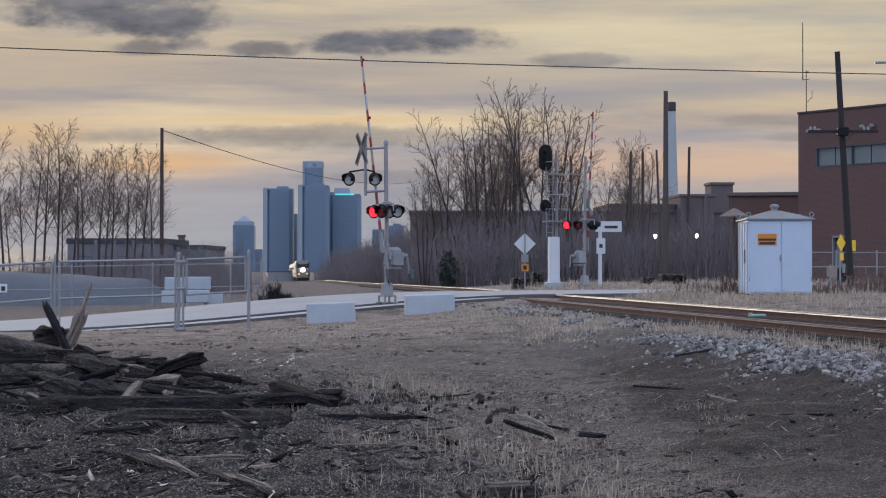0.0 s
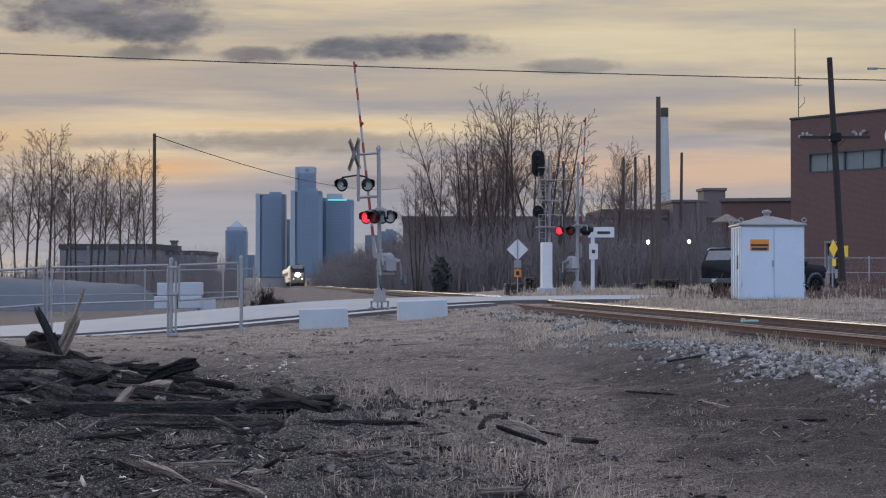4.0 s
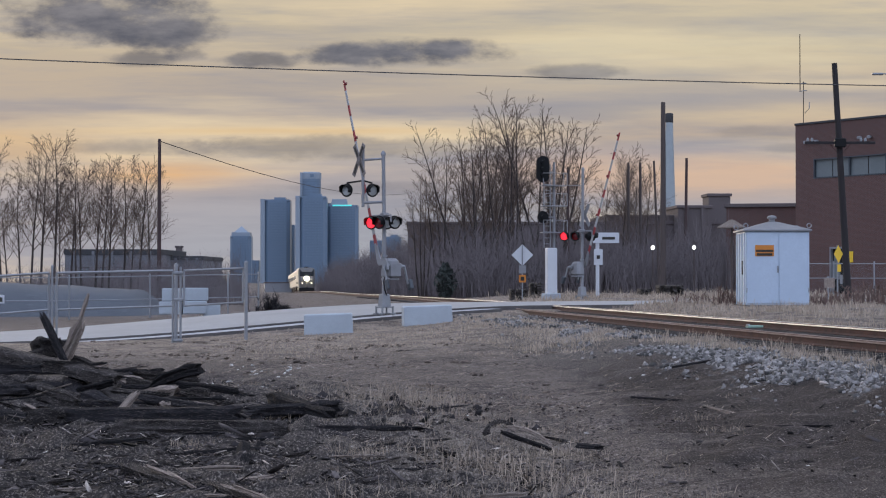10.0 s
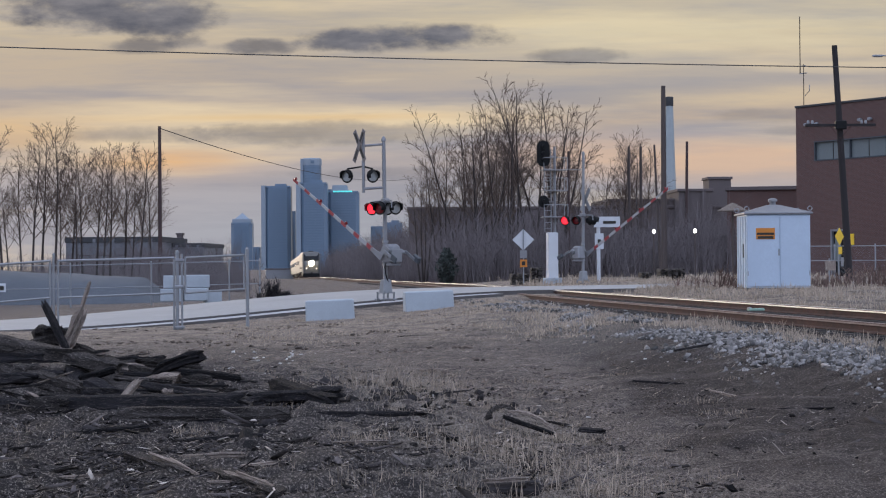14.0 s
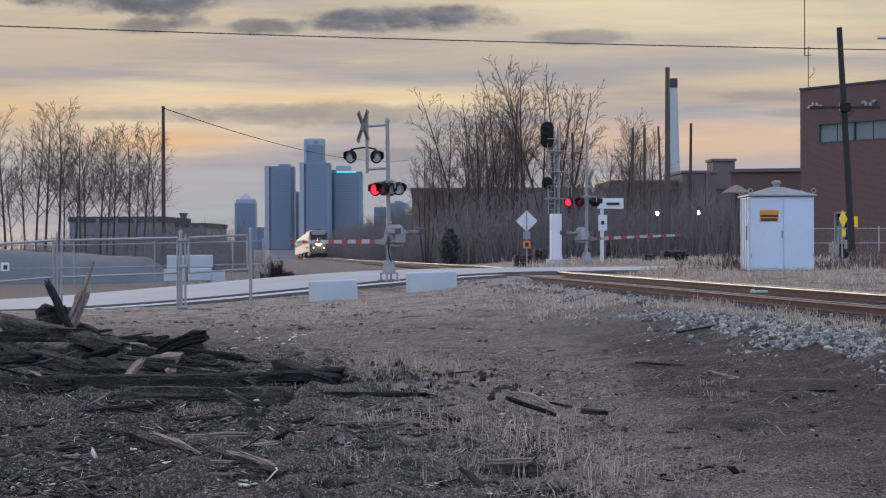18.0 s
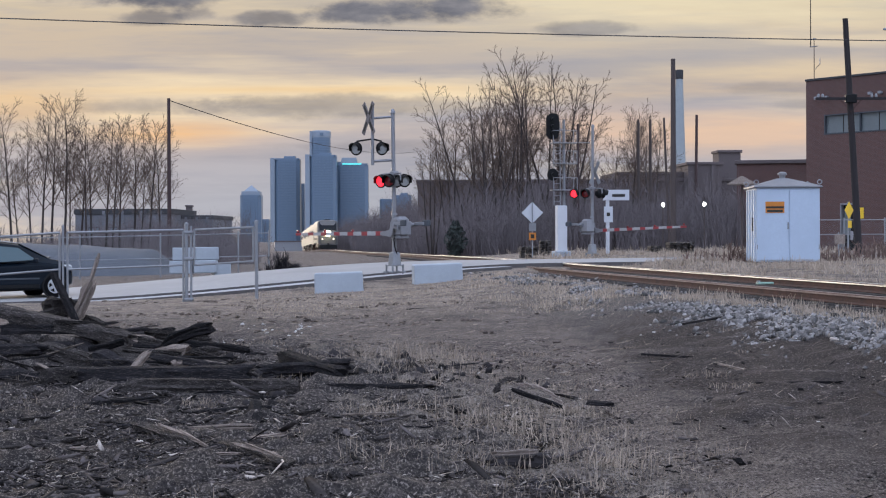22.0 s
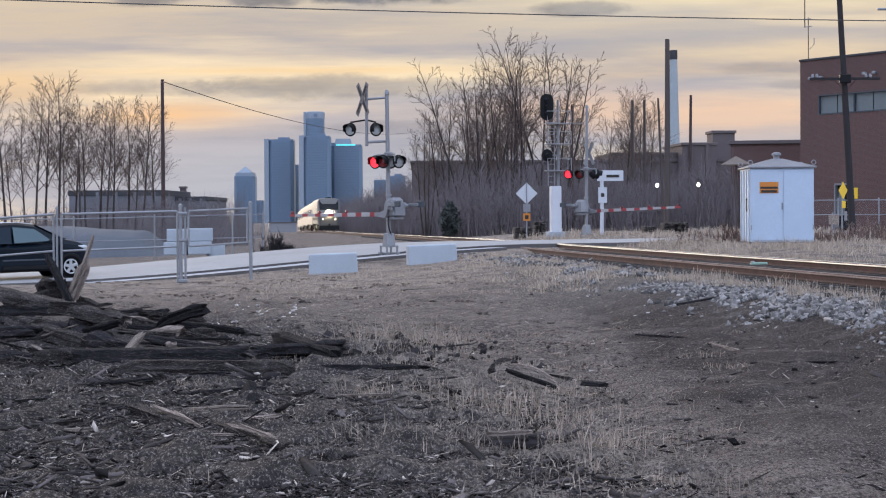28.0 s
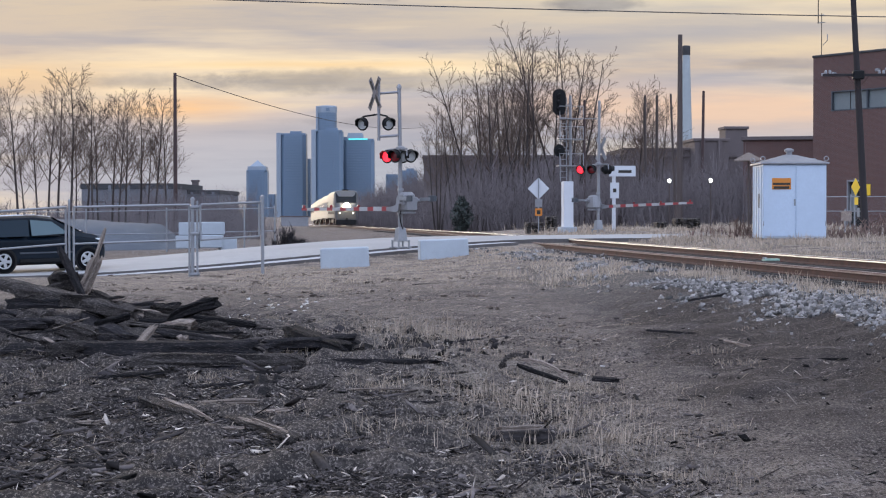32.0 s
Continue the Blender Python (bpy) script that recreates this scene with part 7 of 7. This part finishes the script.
    timber(P(1320, 258, 19.6), P(1480, 256, 19.6), 0.035, 0.03, 44, "thin grey pole on the dirt", CHAR, group="scattered timber")
    timber(P(1120, 205, 24.6), P(1225, 212, 24.0), 0.04, 0.03, 45, "thin grey pole on the dirt", CHAR, group="scattered timber")
    timber(P(705, 124, 38), P(755, 124, 38), 0.07, 0.05, 46, "dark stick on the straw verge", CHAR, group="scattered timber")
    timber(P(985, 122, 38), P(1030, 120, 38), 0.07, 0.05, 47, "dark stick on the straw verge", CHAR, group="scattered timber")
    # loose tie ends and slabs that fill the heap
    rnd = random.Random(77)
    for i in range(46):
        b = rnd.uniform(-40, 330)
        d = rnd.uniform(20.3, 25.0)
        x = S(b, d)
        top = 0.55 * math.exp(-((x + 5.2) / 1.9) ** 2) * math.exp(-((d - 23.4) / 1.9) ** 2)
        z = gz(x, d) + rnd.uniform(0.0, top) + 0.04
        a = rnd.uniform(-0.5, 0.5)
        L = rnd.uniform(0.35, 1.0)
        dx, dy, dz = math.cos(a) * L / 2, math.sin(a) * L / 2, rnd.uniform(-0.12, 0.12) * L
        timber((x - dx, d - dy, z - dz), (x + dx, d + dy, z + dz), rnd.uniform(0.08, 0.24), rnd.uniform(0.05, 0.18), 100 + i, "charred broken wood in the heap",
               rnd.choice((CHAR, CHAR, CHAR, GREYWOOD, GREYWOOD, SPLIT)), rot=rnd.uniform(0.3, 0.7))
    # thin split boards and bark lying over the beams
    for i in range(44):
        b, d = rnd.uniform(-40, 460), rnd.uniform(19.2, 24.6)
        x = S(b, d)
        top = 0.62 * math.exp(-((x + 5.2) / 1.9) ** 2) * math.exp(-((d - 23.2) / 2.0) ** 2)
        z = gz(x, d) + top * rnd.uniform(0.6, 1.05) + 0.05
        a, L = rnd.gauss(0.0, 0.45), rnd.uniform(0.22, 0.75)
        dx, dy, dz = math.cos(a) * L / 2, math.sin(a) * L / 2, rnd.uniform(-0.18, 0.18) * L
        timber((x - dx, d - dy, z - dz), (x + dx, d + dy, z + dz), rnd.uniform(0.03, 0.09), rnd.uniform(0.015, 0.04), 500 + i, "thin split board lying on the heap",
               rnd.choice((GREYWOOD, GREYWOOD, SPLIT, CHAR)), rot=rnd.uniform(0.2, 0.5))
    for i in range(60):
        b = rnd.uniform(-20, 820)
        d = rnd.uniform(13.0, 23.0)
        x = S(b, d)
        a = rnd.uniform(-0.7, 0.7)
        L = rnd.uniform(0.25, 0.9)
        z = gz(x, d) + 0.03
        timber((x - math.cos(a) * L / 2, d - math.sin(a) * L / 2, z), (x + math.cos(a) * L / 2, d + math.sin(a) * L / 2, z + rnd.uniform(-0.03, 0.08)), rnd.uniform(0.03, 0.09), rnd.uniform(0.02, 0.05),
               200 + i, "broken wood scrap on charred dirt", rnd.choice((CHAR, GREYWOOD, GREYWOOD, SPLIT)), rot=rnd.uniform(0.3, 0.7), group="scattered timber")


heap()


def chips(name, count, material, label, seed, mid=-2.75, spread=0.6, flat=(0.2, 0.7), thin=(0.10, 0.42)):
    """Flat splinters strewn over the charred ground."""
    rs = np.random.RandomState(seed)
    P = []
    while len(P) < count:
        d = 9.5 + 19 * rs.rand() ** 1.3
        b = rs.uniform(-60, 1620)
        x = (b - 784) / 3000 * d
        edge = 1.83 - 0.0043 * d * d + 0.9 * noise.noise((x * 0.5, d * 0.4, 7))
        keep = 1.0 if x < edge else 0.13
        if x < edge and noise.noise((x * 1.4, d * 0.9, 4)) < -0.30:
            keep = 0.35
        if d > 23:
            keep *= 0.5
        if rs.rand() < keep:
            P.append((x, d))
    P = np.array(P)
    n = len(P)
    Z = ground_z(P[:, 0], P[:, 1])
    L = rs.lognormal(mid, spread, n).clip(0.012, 0.34)
    W = L * rs.uniform(*thin, n)
    H = W * rs.uniform(*flat, n)
    corner = np.array([(-1, -1, -1), (1, -0.7, -1), (0.9, 1, -1), (-0.8, 0.8, -1), (-0.9, -0.8, 1), (0.8, -0.9, 1), (1, 0.7, 1), (-1, 0.9, 1)]) / 2
    V = corner[None] * np.stack([L, W, H], -1)[:, None] * rs.uniform(0.45, 1.4, (n, 8, 3))
    a, tilt, rollv = rs.normal(0, 0.8, n), rs.normal(0, 0.28, n), rs.normal(0, 0.4, n)
    c, s = np.cos(rollv)[:, None], np.sin(rollv)[:, None]
    V = np.stack([V[..., 0], V[..., 1] * c - V[..., 2] * s, V[..., 1] * s + V[..., 2] * c], -1)
    c, s = np.cos(tilt)[:, None], np.sin(tilt)[:, None]
    V = np.stack([V[..., 0] * c - V[..., 2] * s, V[..., 1], V[..., 0] * s + V[..., 2] * c], -1)
    c, s = np.cos(a)[:, None], np.sin(a)[:, None]
    V = np.stack([V[..., 0] * c - V[..., 1] * s, V[..., 0] * s + V[..., 1] * c, V[..., 2]], -1)
    mound = 0.35 * np.exp(-((P[:, 0] + 5.2) / 1.9) ** 2) * np.exp(-((P[:, 1] - 23.4) / 1.7) ** 2)
    V += np.stack([P[:, 0], P[:, 1], Z + 0.012 + np.abs(np.sin(tilt)) * L * 0.4 + mound * rs.rand(n) + rs.uniform(0, 0.035, n)], -1)[:, None]
    quad = np.array([(3, 2, 1, 0), (4, 5, 6, 7), (0, 1, 5, 4), (1, 2, 6, 5), (2, 3, 7, 6), (3, 0, 4, 7)])
    F = (quad[None] + 8 * np.arange(n)[:, None, None]).reshape(-1, 4)
    tagged(new(name, fast_mesh(name, V.reshape(-1, 3), F, material)), label, "wood debris", kind="stuff")


chips("wood_debris", 3600, CHIP, "dark rotten wood chips strewn over dirt", 21, -2.75, 0.6, (0.12, 0.45), (0.05, 0.24))
chips("fine_debris", 40000, CHIP, "fine dark wood crumbs and bark over dirt", 23, -3.85, 0.55, (0.12, 0.45), (0.2, 0.7))
chips("pale_splinters", 4200, PALECHIP, "pale splinters strewn among dark chips", 22, -3.45, 0.6, (0.2, 0.6), (0.06, 0.3))


def blades(name, clumps, material, label, seed, width=0.006):
    """Dry grass: bent blades in clumps of (x, y, radius, height, count)."""
    rs = np.random.RandomState(seed)
    cl = np.array(clumps)
    idx = np.repeat(np.arange(len(cl)), cl[:, 4].astype(int))
    n = len(idx)
    r = cl[idx, 2] * np.sqrt(rs.rand(n))
    a = rs.uniform(0, 6.283, n)
    X, Y = cl[idx, 0] + r * np.cos(a), cl[idx, 1] + r * np.sin(a)
    h = cl[idx, 3] * rs.uniform(0.4, 1.1, n)
    Z = ground_z(X, Y) - 0.01
    lean = rs.normal(0, 0.75, n)
    la = rs.uniform(0, 6.283, n)
    dx, dy = np.cos(la) * np.abs(lean) * h, np.sin(la) * np.abs(lean) * h
    fa = rs.uniform(-0.9, 0.9, n)
    w = width * rs.uniform(0.6, 1.5, n) * np.maximum(1, Y / 26)
    wx, wy = np.cos(fa) * w / 2, np.sin(fa) * w / 2
    z2 = np.maximum(h * (1 - np.abs(lean) * 0.35), 0.02)
    V = np.stack([np.stack([X - wx, Y - wy, Z], -1), np.stack([X + wx, Y + wy, Z], -1),
                  np.stack([X + dx * 0.35 + wx * 0.8, Y + dy * 0.35 + wy * 0.8, Z + z2 * 0.6], -1), np.stack([X + dx * 0.35 - wx * 0.8, Y + dy * 0.35 - wy * 0.8, Z + z2 * 0.6], -1),
                  np.stack([X + dx + wx * 0.25, Y + dy + wy * 0.25, Z + z2], -1), np.stack([X + dx - wx * 0.25, Y + dy - wy * 0.25, Z + z2], -1)], 1)
    q = np.array([(0, 1, 2, 3), (3, 2, 4, 5)])
    F = (q[None] + 6 * np.arange(n)[:, None, None]).reshape(-1, 4)
    tagged(new(name, fast_mesh(name, V.reshape(-1, 3), F, material)), label, "dry grass", kind="stuff")


def make_grass():
    rnd = random.Random(15)
    near, verge, far = [], [], []
    def ok(x, y):
        return abs(road_sw(x, y)[1]) > 4.9
    for b, d, h, r, n in ((700, 22.5, 0.36, 0.8, 120), (690, 24.5, 0.36, 0.7, 90), (740, 23.5, 0.36, 0.5, 70), (640, 21, 0.22, 0.5, 80), (860, 15.5, 0.32, 0.6, 80), (820, 16.5, 0.26, 0.5, 70),
                          (900, 14.8, 0.3, 0.5, 90), (650, 16.2, 0.2, 0.3, 160), (990, 13.2, 0.26, 0.5, 90), (350, 17.2, 0.14, 0.2, 120), (1020, 12.4, 0.26, 0.5, 90), (740, 13.0, 0.22, 0.6, 160), (530, 19.6, 0.15, 0.5, 80),
                          (620, 19.2, 0.16, 0.4, 100), (5, 17.5, 0.12, 0.3, 90), (780, 20, 0.25, 0.7, 70)):
        near.append((side(b, d), d, r * 1.2, h, int(n * 1.1)))
    # matted tufts along the edge of the turned soil, fewer elsewhere
    for i in range(420):
        d = rnd.uniform(10.5, 28)
        x = 1.83 - 0.0043 * d * d + rnd.gauss(-0.25, 0.75) if rnd.random() < 0.75 else rnd.uniform(-0.27, 0.24) * d
        near.append((x, d, rnd.uniform(0.12, 0.42), rnd.uniform(0.04, 0.15), rnd.randint(18, 50)))
    blades("dry_grass", near, TUFT, "tufts of dry straw-coloured grass on dirt", 31)
    # along the near shoulder of the track
    for i in range(240):
        y = rnd.uniform(21, 58)
        off = rnd.gauss(-3.4, 0.9) if y > 37 else rnd.uniform(-2.35, -1.25)
        x, yy, _ = track_frame(y, off)
        if ok(x, yy):
            verge.append((x, yy, rnd.uniform(0.15, 0.45), rnd.uniform(0.10, 0.27) * (1.0 if y < 42 else 0.6), rnd.randint(22, 46)))
    # far side of the track round the shed
    for i in range(520):
        y = rnd.uniform(30, 86)
        off = rnd.uniform(2.2, 9.0) if y < 60 else rnd.uniform(3, 14)
        x, yy, _ = track_frame(y, off)
        if ok(x, yy):
            verge.append((x, yy, rnd.uniform(0.3, 0.7), rnd.uniform(0.12, 0.34), rnd.randint(24, 46)))
    blades("dry_grass", verge, GRASS, "dry straw-coloured grass along the rails", 32, 0.008)
    for i in range(520):
        y = rnd.uniform(36, 57)
        b = rnd.uniform(400, 1120)
        x = side(b, y)
        if ok(x, y) and abs(x - track_x(y)) > 2.2:
            far.append((x, y, rnd.uniform(0.3, 0.9), rnd.uniform(0.03, 0.10), rnd.randint(14, 30)))
    for i in range(260):
        y = rnd.uniform(68, 118)
        b = rnd.uniform(-20, 1560)
        x = side(b, y)
        if ok(x, y) and abs(x - track_x(y)) > 2.2 and x > 3:
            far.append((x, y, rnd.uniform(0.5, 1.5), rnd.uniform(0.15, 0.5), rnd.randint(24, 40)))
    blades("dry_grass", far, GRASS, "short dry straw on the verge by the road", 33, 0.008)
    # straw lying flat
    rs = np.random.RandomState(40)
    n = 1700
    D = rs.uniform(11, 45, n)
    B = np.where(rs.rand(n) < 0.6, rs.normal(780, 260, n), rs.uniform(-20, 1560, n))
    X = (B - 784) / 3000 * D
    okm = np.abs(X - track_x(D)) > 2
    D, X = D[okm], X[okm]
    n = len(D)
    L, a = rs.uniform(0.05, 0.2, n), rs.normal(0, 0.9, n)
    w = 0.0022 * np.maximum(1, D / 20)
    ex, ey = np.cos(a) * L / 2, np.sin(a) * L / 2
    nx, ny = -np.sin(a) * w, np.cos(a) * w
    Z0, Z1 = ground_z(X - ex, D - ey) + 0.02, ground_z(X + ex, D + ey) + 0.02 + rs.uniform(0, 0.05, n)
    V = np.stack([np.stack([X - ex - nx, D - ey - ny, Z0], -1), np.stack([X + ex - nx, D + ey - ny, Z1], -1), np.stack([X + ex + nx, D + ey + ny, Z1 + w], -1), np.stack([X - ex + nx, D - ey + ny, Z0 + w], -1)], 1)
    F = np.arange(4 * n).reshape(-1, 4)
    tagged(new("straw_litter", fast_mesh("straw_litter", V.reshape(-1, 3), F, GRASS)), "loose straw stalks lying on dirt", "straw", kind="stuff")


make_grass()


# brush and tie piles near the crossing
def small_piles():
    rnd = random.Random(52)
    brush("brush_pile", [(side(b, 74), 74.0, h, w, n) for b, h, w, n in ((484, 1.25, 0.16, 60), (494, 0.75, 0.35, 200), (508, 0.55, 0.5, 220), (524, 0.35, 0.5, 160))], "dark heap of cut brush beyond the road", 52, CHAR)
    for b, d, cols, rows in ((928, 88, 3, 3), (957, 90, 2, 4), (1195, 88, 4, 3), (1150, 90, 2, 2)):
        for i in range(cols):
            for j in range(rows):
                x = side(b, d) + (i - cols / 2) * 0.34
                z = gz(side(b, d), d) + 0.1 + j * 0.2
                timber((x, d - 0.9, z), (x, d + 0.9, z), 0.26, 0.19, 400 + i * 7 + j, "weathered dark tie stacked by the line", TIE, rot=0.12, group="stacked ties")


small_piles()


# ---- what moves ----
def road_pose(s, w, lift=0.05):
    x, y = road_xy(s, w)
    slope = math.degrees(math.atan((road_z(s + 1.5) - road_z(s - 1.5)) / 3.0))
    return pose(x, y, float(road_z(s)) + lift - 0.004 * w * w, 0, 0, ROAD_RZ) @ pose(0, 0, 0, 0, -slope, 0)


def smooth_rows(keys, step):
    """Times and values between keys, eased by a monotone curve."""
    ts, vs = np.array([k[0] for k in keys], float), np.array([k[1] for k in keys], float)
    h = np.diff(ts)
    d = np.diff(vs) / h
    m = np.zeros(len(ts))
    m[0], m[-1] = d[0], d[-1]
    for i in range(1, len(ts) - 1):
        m[i] = 0 if d[i - 1] * d[i] <= 0 else 3 * (h[i - 1] + h[i]) / ((2 * h[i] + h[i - 1]) / d[i - 1] + (h[i] + 2 * h[i - 1]) / d[i])
    out = []
    for t in np.arange(ts[0], ts[-1] + 1e-6, step):
        i = min(int(np.searchsorted(ts, t, "right")) - 1, len(h) - 1)
        u = (t - ts[i]) / h[i]
        a = vs[i] * (1 + 2 * u) * (1 - u) ** 2 + m[i] * h[i] * u * (1 - u) ** 2 + vs[i + 1] * u * u * (3 - 2 * u) - m[i + 1] * h[i] * u * u * (1 - u)
        out.append((float(t), float(a)))
    return out


def roll_wheels(wheels, rows, radius):
    """Wheels turn as far as the car goes, in steps of less than a quarter turn."""
    for w in wheels:
        base = w.matrix_basis.copy()
        out, s0 = [], rows[0][1]
        for (ta, sa), (tb, sb) in zip(rows, rows[1:]):
            n = max(1, math.ceil(abs(sb - sa) / radius / radians(70)))
            for k in range(n):
                f = k / n
                out.append((ta + (tb - ta) * f, base @ pose(0, 0, 0, 0, 0, -math.degrees((sa + (sb - sa) * f - s0) / radius))))
        out.append((rows[-1][0], base @ pose(0, 0, 0, 0, 0, -math.degrees((rows[-1][1] - s0) / radius))))
        walk(w, out)


TRUCK_KEYS = [(0, -38.5), (1.5, -14.8), (2.0, -7.0), (2.5, 0.82), (3.5, 15.5), (5.5, 45.0), (8.0, 80.0), (12.0, 124.0), (32.0, 125.0)]
VAN_KEYS = [(0, -60.0), (16.0, -45.0), (19.0, -20.5), (20.2, -13.7), (20.8, -12.3), (21.5, -11.4), (22.5, -10.85), (23.5, -10.5), (25.0, -10.4), (29.0, -10.35), (32.0, -10.2)]
TRAIN_KEYS = [(0, 350.0), (6, 322.0), (12, 291.0), (18, 262.0), (24, 240.0), (28, 223.5), (32, 208.0)]
NEAR_GATE = [(0, 78.0), (8.8, 78.0), (9, 77.5), (9.5, 73.0), (10, 69), (10.5, 64), (11, 58.5), (11.5, 53), (12, 47), (12.5, 41.5), (13, 36.5), (13.5, 30.5), (14, 25), (14.5, 20), (15.5, 9.1), (16.5, 2.3), (17, 0.5), (18, 0), (32, 0)]
FAR_GATE = [(0, 86.0), (8.4, 86.0), (8.8, 82.0), (9, 78.0), (9.5, 72), (10, 67), (10.5, 60.5), (11, 53), (11.5, 46.5), (12, 40.5), (12.5, 37), (13, 33), (13.5, 29.5), (14, 26), (14.5, 23), (15.5, 14.7), (16.5, 7.6), (17, 4.6), (18, 1.2), (32, 1.2)]
LANE_W = -1.85


def motions():
    rows = smooth_rows(TRUCK_KEYS, 0.25)
    walk(TRUCK, [(t, road_pose(s, LANE_W)) for t, s in rows])
    roll_wheels(TRUCK_WHEELS, rows, 0.40)
    rows = smooth_rows(VAN_KEYS, 0.5)
    walk(VAN, [(t, road_pose(s, LANE_W)) for t, s in rows])
    roll_wheels(VAN_WHEELS, rows, 0.36)
    rows = smooth_rows(TRAIN_KEYS, 1.0)

    def rail_pose(y):
        x, yy, z = track_frame(y, 0)
        return pose(x, yy, z, 0, 0, -90 - math.degrees(math.atan(track_slope(y))))

    walk(LOCO, [(t, rail_pose(y)) for t, y in rows])
    for k, c in enumerate(COACHES):
        walk(c, [(t, rail_pose(y + 21.4 + 26.2 * k)) for t, y in rows])
    for arm, keys in zip(GATES, (NEAR_GATE, FAR_GATE)):
        base = arm.matrix_basis.copy()
        walk(arm, [(t, base @ pose(0, 0, 0, a, 0, 0)) for t, a in smooth_rows(keys, 0.5)])


motions()
